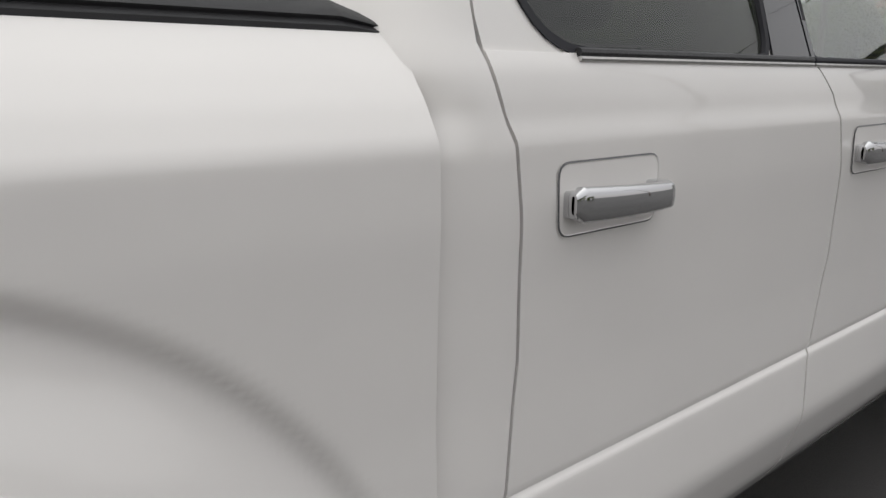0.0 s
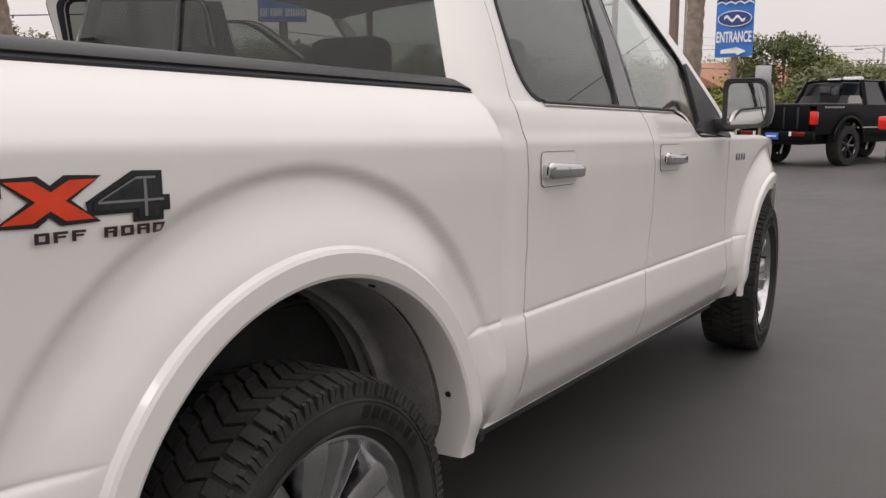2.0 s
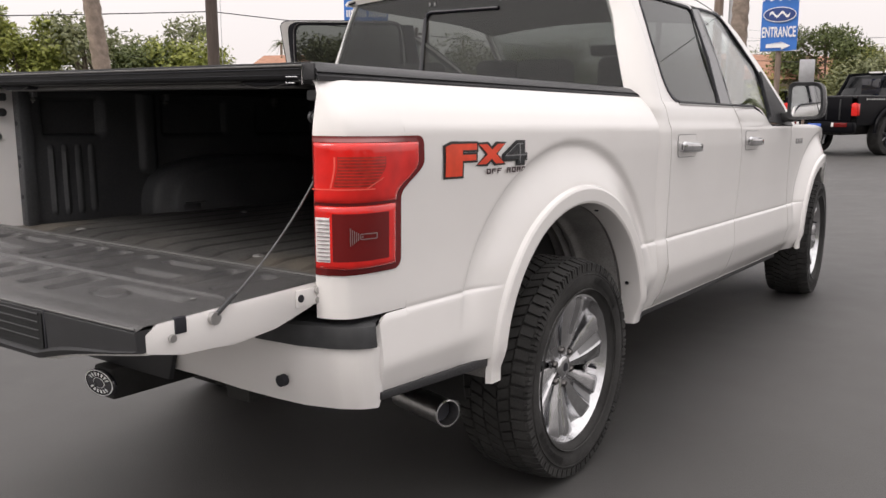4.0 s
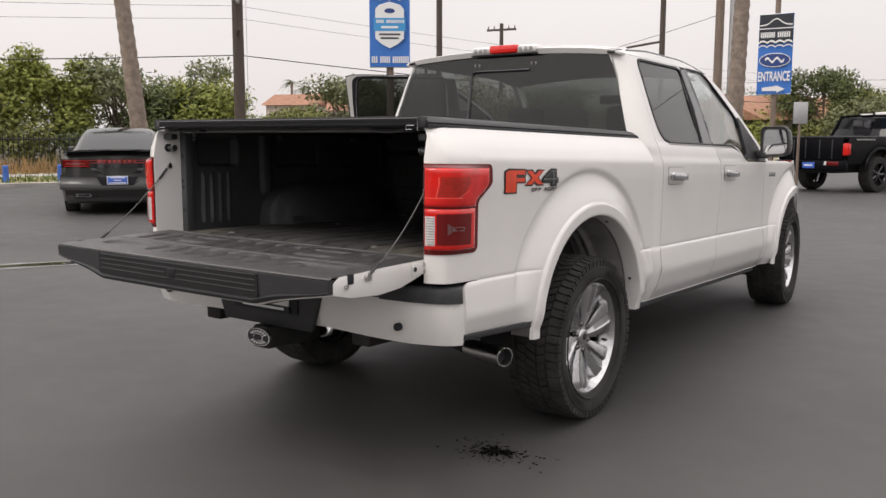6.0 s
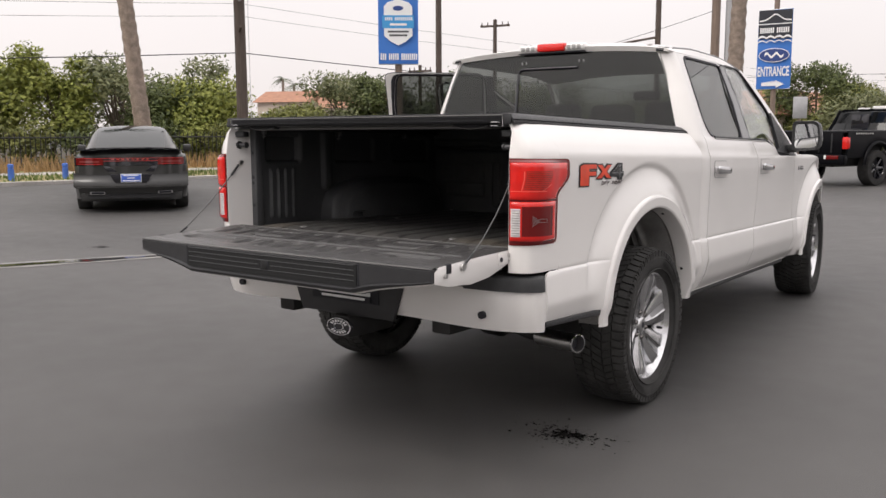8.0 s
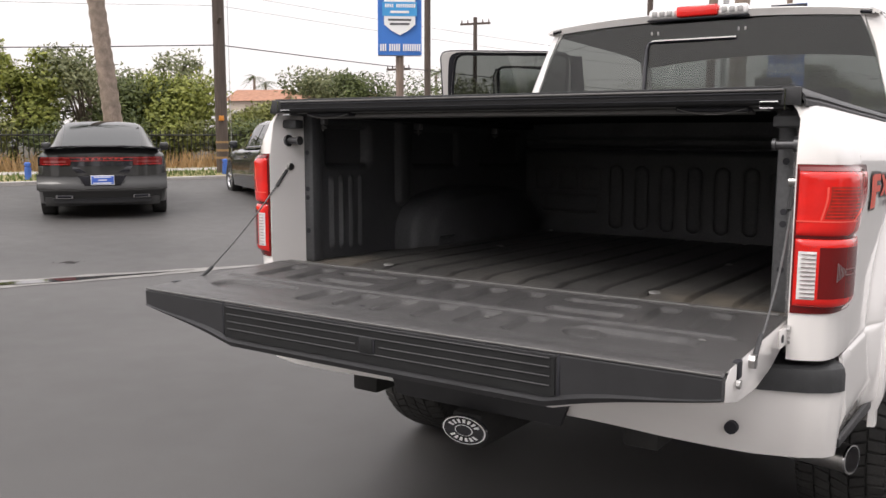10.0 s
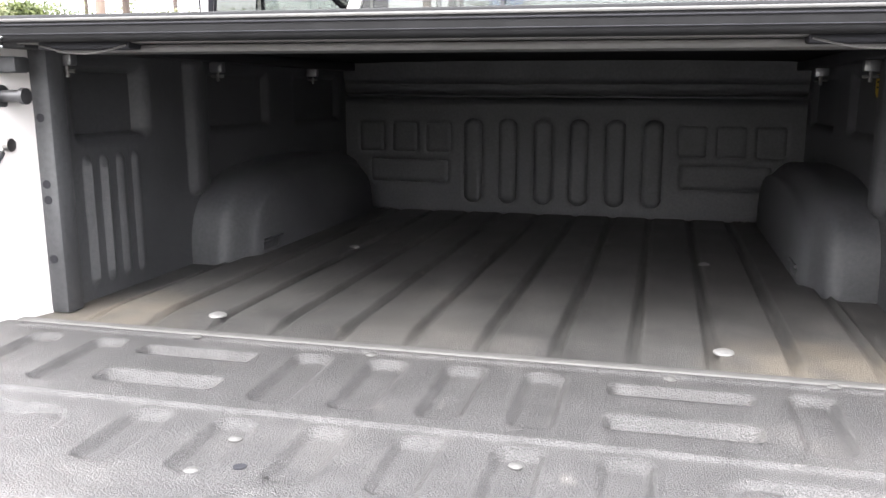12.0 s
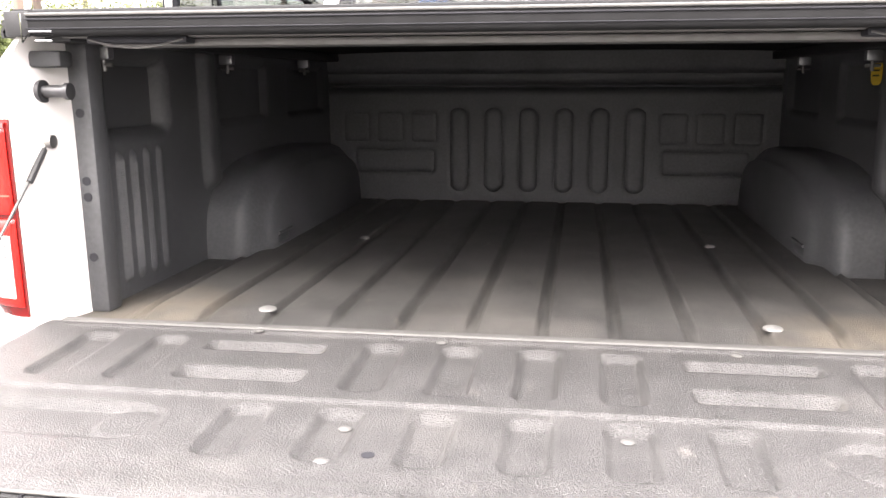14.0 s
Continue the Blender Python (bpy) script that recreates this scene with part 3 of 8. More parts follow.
cab = part("roof", grid(lin(-1, 1, 25), lin(0.712, 2.12, 26), lambda u, y: roof_pt(u, y), thick=0.02), M_WHITE, truck, shear=True)
for sg in (1, -1):
    # roof rail above the doors
    top = [roof_pt(sg, y) for y in lin(0.712, 2.12, 24)]
    bot = [(sg * green_x(1.885), y, 1.885 - 0.035 * smooth(1.8, 2.15, y)) for y in lin(0.712, 2.12, 24)]
    part("roof_rail", strip(top, bot, 0.012, mid=2), M_WHITE, cab, shear=True)
    # cab corner and rear pillar: one skin that rounds into the rear window
    def corner_skin(u, z):
        ya = 0.716 - 0.060 * smooth(1.30, 1.38, z) + 0.065 * smooth(1.40, 1.88, z)
        yb = 0.8150 + (seam_bow(z) if z < 1.40 else -0.016 + 0.012 * smooth(1.40, 1.60, z))
        tuck = 0.022 + 0.073 * smooth(1.28, 1.38, z) - 0.02 * smooth(1.40, 1.88, z)
        x = side_x(0.80, z) if z < 1.392 else green_x(z)
        return (sg * (x - tuck * (1 - u) ** 2.4), ya + (yb - ya) * u, z)
    part("cab_corner", grid(lin(0, 1, 14), [0.50, 0.60, 0.70, 0.78, 0.794, 0.802, 0.811, 0.825] + lin(0.85, 1.885, 44), corner_skin, thick=0.010), M_WHITE, cab, shear=True)
    # screen pillar
    a = [(2.08, 1.885), (2.25, 1.80), (2.5, 1.62), (2.75, 1.44), (2.93, 1.30)]
    b = [(2.03, 1.87), (2.19, 1.775), (2.43, 1.585), (2.67, 1.395), (2.82, 1.27)]
    part("screen_pillar", strip(on_side(sg, a), on_side(sg, b), 0.04, mid=1), M_WHITE, cab, shear=True)

# rear window with its sliding pane
def back_pt(x, z, off=0.0):
    t = (z - 1.40) / 0.50
    return (x, 0.655 + 0.075 * t + off, z)


def glass_top(x):
    """The back window's upper edge bows with the roof."""
    return 1.913 - 0.030 * (abs(x) / 0.69) ** 2.2


def back_outline():
    low = [(-0.835, 1.36), (0.835, 1.36), (0.80, 1.55), (0.745, 1.75)]
    return [back_pt(x, z) for x, z in low + [(x, glass_top(x)) for x in lin(0.695, -0.695, 15)] + [(-0.745, 1.75), (-0.80, 1.55)]]


rear_glass = part("rear_window", pane(back_outline(), 0.006), M_GLASS_T, truck, "dark tinted rear window with a sliding pane", shear=True)
rear_glass.visible_shadow = False
part("slider_frame", tube([back_pt(-0.232, 1.37, -0.006), back_pt(-0.232, 1.60, -0.006), back_pt(-0.232, 1.79, -0.006), back_pt(-0.222, 1.808, -0.006), back_pt(-0.20, 1.815, -0.006), back_pt(0.18, 1.815, -0.006)], 0.009, 8), M_GLOSS, rear_glass, shear=True)
a = [back_pt(x, glass_top(x) - 0.002, -0.004) for x in lin(-0.70, 0.70, 20)]
b = [roof_pt(x / 0.735, 0.712) for x in lin(-0.72, 0.72, 20)]
part("window_header", strip(a, b, 0.008), M_WHITE, rear_glass, shear=True)


# ---- doors ----
def moved(bm, m):
    if m is not None:
        bmesh.ops.transform(bm, matrix=m, verts=bm.verts[:])
    return bm


def shear_part(name, bm, mat, parent, m=None, label="", **kw):
    """As part(), raked with the body, then turned on a hinge."""
    for v in bm.verts:
        v.co.z -= K * v.co.y
    return part(name, moved(bm, m), mat, parent, label, **kw)


def band(sg, outer, inner, top, depth):
    """A closed frame of even depth between two outlines on the cab's side."""
    a, b = loop_side(sg, outer, top), loop_side(sg, inner, top)
    c, e = loop_side(sg, outer, top - depth), loop_side(sg, inner, top - depth)
    bm = join(strip(a, b, closed=True), strip(c, e, closed=True), strip(a, c, closed=True), strip(b, e, closed=True))
    bmesh.ops.remove_doubles(bm, verts=bm.verts[:], dist=0.0004)
    return bm


def door(sg, rear, m=None, label=""):
    y0, y1 = (0.8215, 1.7045) if rear else (1.7110, 2.8205)
    win = WIN_R if rear else WIN_F
    high = (lambda y: 1.395) if rear else (lambda y: 1.395 - 0.105 * smooth(2.16, 2.42, y))
    d = shear_part("door", side_panel(sg, y0, y1, lambda y: 0.50, high), M_WHITE, truck, m, label)
    n = 90
    inner = resample(win, n, True)
    o1, o2 = grow(inner, 0.013), grow(inner, 0.045)
    shear_part("window_seal", band(sg, o1, inner, 0.002, 0.010), M_SEAL, d, m)
    o2 = grow(inner, 0.30) if rear else o2
    o2 = [Vector((min(max(p.x, 0.822 + (seam_bow(p.y) if p.y < 1.40 else -0.016 + 0.012 * smooth(1.40, 1.60, p.y))), 1.60) if rear else p.x, min(max(p.y, 1.30 if not rear else 1.36), 1.884), 0)) for p in o2]
    if sg < 0:
        for _ in range(5):
            o2 = [(o2[i - 1] + o2[i] * 2 + o2[(i + 1) % n]) / 4 for i in range(n)]
    shear_part("window_frame", band(sg, o2, o1, -0.002, 0.018), M_WHITE if rear or sg < 0 else M_TRIM, d, m)
    if sg < 0:
        ring = [q.lerp(r, 0.62) for q, r in zip(o2, o1)]
        shear_part("frame_trim", band(sg, ring, o1, -0.0205, 0.008), M_SEAL, d, m)
        shear_part("frame_seal", tube([Vector(q) for q in loop_side(sg, o2 + o2[:1], -0.010)], 0.009, 6), M_SEAL, d, m)
    g = shear_part("window", pane(loop_side(sg, inner, -0.006), 0.005), M_GLASS_T if rear else M_GLASS_C, d, m, "dark tinted glass" if rear else "clear glass")
    g.visible_shadow = False
    # black pillar cover between the panes
    if rear:
        a, b = [(1.560, 1.395), (1.575, 1.62), (1.590, 1.87)], [(1.714, 1.395), (1.688, 1.62), (1.664, 1.87)]
    else:
        a, b = [(1.722, 1.395), (1.696, 1.62), (1.670, 1.87)], [(1.738, 1.395), (1.714, 1.62), (1.700, 1.87)]
    shear_part("pillar_cover", strip(on_side(sg, a, 0.004), on_side(sg, b, 0.004), 0.01, mid=2), M_GLOSS, d, m)
    # belt moulding
    yy = (0.985, 1.715) if rear else (1.722, 2.09)
    pts = [(sg * (green_x(1.395) + 0.006), y, 1.396) for y in lin(yy[0], yy[1], 12)]
    if not rear:
        pts += [(sg * (green_x(1.385) + 0.008), 2.20, 1.372), (sg * 0.957, 2.33, 1.318), (sg * 0.962, 2.42, 1.296), (sg * 0.962, 2.82, 1.286)]
    shear_part("belt_moulding", tube(pts, 0.0065, 8), M_SEAL if not rear else M_TRIM, d, m)
    shear_part("belt_trim", tube([Vector(q) + Vector((sg * 0.003, 0, -0.008)) for q in pts[:12]], 0.004, 8), M_STEEL, d, m)
    # handle in its chromed recess
    hy, hz = (0.917, 1.203) if rear else (1.892, 1.213)
    ox = side_x(hy + 0.12, hz)

    def hp(y, z, off):
        return (sg * (side_x(y, z) + off), y, z)
    out = rounded([Vector((hy, hz + 0.052, 0)), Vector((hy + 0.235, hz + 0.052, 0)), Vector((hy + 0.235, hz - 0.045, 0)), Vector((hy + 0.005, hz - 0.045, 0))], 0.022, 4)
    ring0, ring1 = [hp(p.x, p.y, 0.003) for p in out], [hp(p.x, p.y, -0.0005) for p in grow(out, -0.006)]
    ring0b = [hp(p.x, p.y, -0.001) for p in grow(out, 0.004)]
    shear_part("handle_recess", strip(ring0b, ring0, 0.0, closed=True), M_WHITE, d, m)
    # thin grey ring laid round the recess
    shear_part("recess_outline", strip(ring0, [hp(p.x, p.y, 0.0015) for p in grow(out, -0.003)], 0.0, closed=True), M_DECAL_G, d, m)
    bowl = bmesh.new()
    bowl_pts = grow(out, -0.003)
    c0 = [bowl.verts.new(hp(p.x, p.y, 0.0018)) for p in bowl_pts]
    cy, cz = hy + 0.118, hz + 0.003
    c1 = [bowl.verts.new(hp(cy + (p.x - cy) * 0.62, cz + (p.y - cz) * 0.45, 0.002)) for p in bowl_pts]
    for i in range(len(c0)):
        j = (i + 1) % len(c0)
        bowl.faces.new((c0[i], c0[j], c1[j], c1[i]))
    bowl.faces.new(c1)
    shear_part("recess_plate", bowl, M_WHITE, d, m)
    def bar(k, j):
        t = -1 + 2 * k / 20
        e = math.sqrt(max(0.0, 1 - max(0.0, (abs(t) - 0.93) / 0.07) ** 2)) if abs(t) > 0.93 else 1.0
        a = 2 * math.pi * j / 20
        ca, sa = math.cos(a), math.sin(a)
        dx = 0.013 * math.copysign(abs(ca) ** 0.75, ca) * (0.35 + 0.65 * e)
        dz = (0.022 - 0.002 * t) * math.copysign(abs(sa) ** 0.62, sa) * (0.55 + 0.45 * e)
        return (sg * (ox + 0.029 - 0.010 * t * t + dx), hy + 0.128 + 0.116 * t, hz - 0.003 - 0.003 * t + dz)
    hb = grid(list(range(21)), list(range(21)), bar)
    bmesh.ops.remove_doubles(hb, verts=hb.verts[:], dist=0.0002)
    bmesh.ops.holes_fill(hb, edges=[e for e in hb.edges if e.is_boundary])
    h = shear_part("handle", hb, M_CHROME, d, m, "chrome pull handle")
    for y in (hy + 0.03, hy + 0.222):
        shear_part("handle_foot", box(min(sg * (ox - 0.004), sg * (ox + 0.024)), max(sg * (ox - 0.004), sg * (ox + 0.024)), y - 0.018, y + 0.018, hz - 0.020, hz + 0.016, 0.005), M_CHROME, h, m)
    # inner lining
    lining = box(min(sg * 0.835, sg * 0.925), max(sg * 0.835, sg * 0.925), y0 + 0.05, y1 - 0.04, 0.56, 1.36 if rear else 1.27, 0.025)
    shear_part("door_lining", lining, M_SEAT, d, m, "black door lining")
    return d


def hinge(x, y, degrees):
    return Matrix.Translation((x, y, 0)) @ Matrix.Rotation(radians(degrees), 4, "Z") @ Matrix.Translation((-x, -y, 0))


door(1, True, None, "closed white rear door with tinted window")
front_door = door(1, False, None, "closed white front door with clear window")
door(-1, True, hinge(-0.96, 1.72, -66), "white rear door standing wide open")
door(-1, False, hinge(-0.93, 2.84, -62), "white front door standing open")

# door mirror
sail = pane(loop_side(1, rounded([Vector((y, z, 0)) for y, z in ((2.33, 1.318), (2.84, 1.290), (2.70, 1.405), (2.43, 1.605), (2.405, 1.58), (2.405, 1.345))], 0.012, 3), 0.010), 0.012)
part("mirror_sail", sail, M_TRIM, front_door, "black mirror sail panel", shear=True)
mo = rounded([Vector(p) for p in ((1.00, 0, 1.545), (1.185, 0, 1.545), (1.205, 0, 1.40), (1.185, 0, 1.335), (1.00, 0, 1.325))], [0.035, 0.045, 0.05, 0.03, 0.03], 5)
shell = bmesh.new()
rings = []
cm = sum(mo, Vector()) / len(mo)
for sc, dy in ((0.80, -0.008), (0.83, -0.013), (0.975, -0.016), (1.0, 0.0), (1.0, 0.05), (0.93, 0.10), (0.70, 0.14), (0.3, 0.155)):
    rings.append([shell.verts.new(cm + (p - cm) * sc + Vector((0, 2.60 + dy, 0))) for p in mo])
for a, b in zip(rings, rings[1:]):
    for i in range(len(mo)):
        j = (i + 1) % len(mo)
        shell.faces.new((a[i], a[j], b[j], b[i]))
shell.faces.new(rings[-1])
mirror = part("door_mirror", shell, M_TRIM, truck, "black door mirror", shear=True)
mg = pane([cm + (p - cm) * 0.81 + Vector((0, 2.592, 0)) for p in mo], 0.004)
part("mirror_glass", mg, M_MIRROR, mirror, "mirror glass", shear=True)
part("mirror_arm", box(0.955, 1.04, 2.60, 2.70, 1.315, 1.375, 0.015), M_TRIM, mirror, shear=True)
part("mirror_cap", plate([cm + (p - cm) * 0.97 + Vector((0, 2.665, 0)) for p in mo], (0, 0.012, 0)), M_WHITE, mirror, shear=True)

# bonnet, screen and nose
part("bonnet", grid(lin(-1, 1, 21), lin(2.86, 4.42, 20), lambda u, y: (u * (0.86 - 0.14 * smooth(3.6, 4.5, y)), y, 1.27 - 0.05 * u * u + 0.03 * (1 - smooth(2.8, 3.6, y)) - 0.10 * smooth(3.7, 4.5, y) + 0.02 * smooth(0.35, 0.5, abs(u)) * (1 - smooth(0.8, 1.0, abs(u)))), thick=0.015), M_WHITE, truck, shear=True)
part("nose", grid(lin(-1, 1, 21), lin(0.45, 1.16, 12), lambda u, z: (u * 0.80, 4.40 - 0.10 * u * u + 0.05 * math.sin((z - 0.45) * 4.4), z), thick=0.02), M_GLOSS, truck, shear=True)
wsa = [(x, 2.05, 1.90 - 0.03 * (x / 0.72) ** 2) for x in lin(-0.72, 0.72, 13)]
wsb = [(x * 1.16, 2.88 - 0.16 * (x / 0.72) ** 2, 1.31) for x in lin(-0.72, 0.72, 13)]
ws = part("windscreen", strip(wsa, wsb, 0.006, mid=4), M_GLASS_C, truck, "clear laminated windscreen", shear=True)
ws.visible_shadow = False
badge = part("fender_badge", box(0.955, 0.972, 2.93, 3.13, 1.172, 1.222, 0.004), M_CHROME, truck, "chrome model badge", shear=True)
for k in range(4):
    part("badge_letter", box(0.971, 0.976, 2.945 + 0.045 * k, 2.978 + 0.045 * k, 1.180, 1.214, 0.002), M_GLOSS, badge, shear=True)

# cabin: seats, dashboard, wheel
cabin_floor = part("cabin_floor", box(-0.85, 0.85, 0.78, 2.75, 0.56, 0.62, 0.01), M_DARK, truck, shear=True)
part("cab_back", box(-0.93, 0.93, 0.722, 0.735, 0.55, 1.33, 0.003), M_WHITE, truck, shear=True)
part("cabin_back", box(-0.84, 0.84, 0.737, 0.765, 0.55, 1.36, 0.01), M_SEAT, truck, shear=True)
part("headliner", grid(lin(-0.70, 0.70, 9), lin(0.78, 2.05, 9), lambda x, y: (x, y, 1.875 + 0.05 * (1 - (x / 0.7) ** 2) - 0.05 * smooth(1.6, 2.3, y)), thick=0.01), M_HEADLINER, truck, "pale grey headliner", shear=True)
part("cabin_front", box(-0.84, 0.84, 2.72, 2.80, 0.5, 1.22, 0.02), M_DARK, truck, shear=True)
for nm, x0, x1, yb, zt in (("rear_seat", -0.70, -0.05, 0.86, 1.36), ("rear_seat", 0.0, 0.70, 0.86, 1.36), ("front_seat", -0.66, -0.12, 1.72, 1.42), ("front_seat", 0.12, 0.66, 1.72, 1.42)):
    st = part(nm, box(x0, x1, yb, yb + 0.55, 0.80, 0.98, 0.06, 3), M_SEAT, truck, "black leather seat", shear=True)
    bk = box(x0 + 0.02, x1 - 0.02, yb - 0.06, yb + 0.10, 0.92, zt, 0.055, 3)
    for v in bk.verts:
        v.co.y -= 0.16 * (v.co.z - 0.92) if nm == "front_seat" else 0.02
    part("backrest", bk, M_SEAT, st, shear=True)
    dy = -0.10 if nm == "front_seat" else -0.02
    for cx in ([(x0 + x1) / 2] if nm == "front_seat" else [(x0 + x1) / 2]):
        part("headrest", box(cx - 0.14, cx + 0.14, yb + dy - 0.04, yb + dy + 0.07, zt + 0.03, zt + 0.23, 0.045, 3), M_SEAT, st, shear=True)
part("dashboard", box(-0.80, 0.80, 2.35, 2.80, 0.95, 1.25, 0.08, 3), M_SEAT, truck, "black dashboard", shear=True)
sw = lathe([(0.19 + 0.016 * math.cos(a), 0.016 * math.sin(a)) for a in lin(0, 2 * math.pi, 9)], 28)
bmesh.ops.transform(sw, matrix=Matrix.Translation((-0.39, 2.22, 1.17)) @ Matrix.Rotation(radians(25), 4, "X") @ Matrix.Rotation(radians(90), 4, "Z"), verts=sw.verts[:])
part("steering_wheel", sw, M_SEAT, truck, "black steering wheel", shear=True)
part("inner_mirror", box(-0.11, 0.11, 2.24, 2.27, 1.70, 1.77, 0.02), M_SEAT, truck, shear=True)

# high brake lamp on the roof edge
lamp = part("high_brake_lamp", box(-0.094, 0.094, 0.690, 0.80, 1.917, 1.966, 0.010), M_LAMPRED, truck, "red brake lamp between clear cargo lamps", shear=True)
for sg in (1, -1):
    clear = part("cargo_lamp", box(min(sg * 0.097, sg * 0.228), max(sg * 0.097, sg * 0.228), 0.694, 0.80, 1.912, 1.962, 0.018, 3), M_CLEAR, lamp, "clear cargo lamp", shear=True)
    for k in range(3):
        xk = sg * (0.125 + 0.035 * k)
        part("lamp_cell", box(xk - 0.012, xk + 0.012, 0.6915, 0.6945, 1.924, 1.950, 0.003), M_ZINC, clear, shear=True)
    # dark ends of the roof ditch, and the thin moulding in it
    part("drip_moulding", grid(lin(0.700, 0.800, 6), lin(0.925, 0.985, 4), lambda y, u: roof_pt(sg * u, y, 0.006 - 0.022 * smooth(0.73, 0.70, y)), thick=0.010), M_GLOSS, cab, "dark end cap of the roof moulding", shear=True)
    part("roof_moulding", tube([Vector(roof_pt(sg * 0.985, y, 0.003)) for y in lin(0.86, 2.1, 14)], 0.006, 6), M_GLOSS, cab, shear=True)
part("lamp_gasket", box(-0.232, 0.232, 0.697, 0.80, 1.906, 1.914, 0.003), M_SEAL, lamp, shear=True)
# dots where the defroster leads meet the glass
for x in (-0.215, -0.185, 0.185, 0.215):
    part("glass_tab", box(x - 0.004, x + 0.004, 0.7185, 0.7225, 1.846, 1.862, 0.001), M_ZINC, rear_glass, shear=True)


# ---- the load bed ----
def rbox(x, z, cx, cz, hx, hz, r):
    """Distance outside a rounded rectangle."""
    dx, dz = abs(x - cx) - hx + r, abs(z - cz) - hz + r
    return math.hypot(max(dx, 0), max(dz, 0)) + min(max(dx, dz), 0) - r


def rib(x, pitch, lo, hi):
    t = abs(((x / pitch) % 1.0) - 0.5) * 2
    return smooth(lo, hi, t)


def floor_z(x, y):
    fade = smooth(-1.10, -1.03, y) * (1 - smooth(0.50, 0.54, y)) * (1 - smooth(0.69, 0.72, abs(x)))
    return 0.897 + 0.014 * rib(x, 0.125, 0.09, 0.22) * fade


BED = part("load_bed", grid(lin(-0.81, 0.81, 433), lin(-1.135, 0.585, 40), lambda x, y: (x, y, floor_z(x, y)), skip=lambda x, y: abs(x) > 0.68 and abs(y) < 0.40, thick=0.02), M_FLOOR, truck, "worn black liner of the open load bed", shear=True, sharp=1.2)


def head_y(x, z):
    def groove(cx, cz, hx, hz, r, depth, wide=0.011):
        # a pressed outline round a flat pad
        d = rbox(x, z, cx, cz, hx, hz, r)
        return depth * math.exp(-(d / wide * 1.6) ** 2)
    y = 0.585
    for k in range(6):
        y += groove(-0.3125 + 0.125 * k, 1.085, 0.031, 0.148, 0.030, 0.016)
        d = rbox(x, z, -0.3125 + 0.125 * k, 1.085, 0.031, 0.148, 0.030)
        y -= 0.004 * (1 - smooth(-0.012, -0.004, d))
    for sgn in (1, -1):
        y += groove(sgn * 0.55, 1.045, 0.145, 0.040, 0.012, 0.008)
        y += 0.010 * math.exp(-((z - 1.003) / 0.007) ** 2) * (1 - smooth(0.13, 0.15, abs(x - sgn * 0.55)))
        for k in range(3):
            y += groove(sgn * (0.44 + 0.125 * k), 1.165, 0.046, 0.052, 0.012, 0.006, 0.009)
    y += 0.030 * (smooth(1.282, 1.296, z) - smooth(1.325, 1.34, z)) - 0.015 * smooth(1.36, 1.38, z)
    return y


part("bed_front_wall", grid(lin(-0.81, 0.81, 325), lin(0.89, 1.432, 110), lambda x, z: (x, head_y(x, z), z), thick=0.02), M_LINER, BED, shear=True, sharp=1.2)


def wall_x(y, z):
    x = 0.802
    for k in range(4):
        d = rbox(y, z, -0.93 + 0.056 * k, 1.06, 0.0045, 0.125, 0.004)
        x -= 0.009 * (1 - smooth(-0.005, 0.007, d))
    d = rbox(y, z, -0.83, 1.30, 0.125, 0.075, 0.02)
    x += 0.035 * (1 - smooth(-0.006, 0.012, d))
    d = rbox(y, z, -0.50, 1.24, 0.03, 0.16, 0.02)
    x -= 0.022 * (1 - smooth(-0.012, 0.012, d))
    d = rbox(y, z, -0.25, 1.30, 0.17, 0.075, 0.02)
    x += 0.018 * (1 - smooth(-0.006, 0.012, d))
    d = rbox(y, z, 0.30, 1.30, 0.19, 0.075, 0.02)
    x += 0.018 * (1 - smooth(-0.006, 0.012, d))
    return x


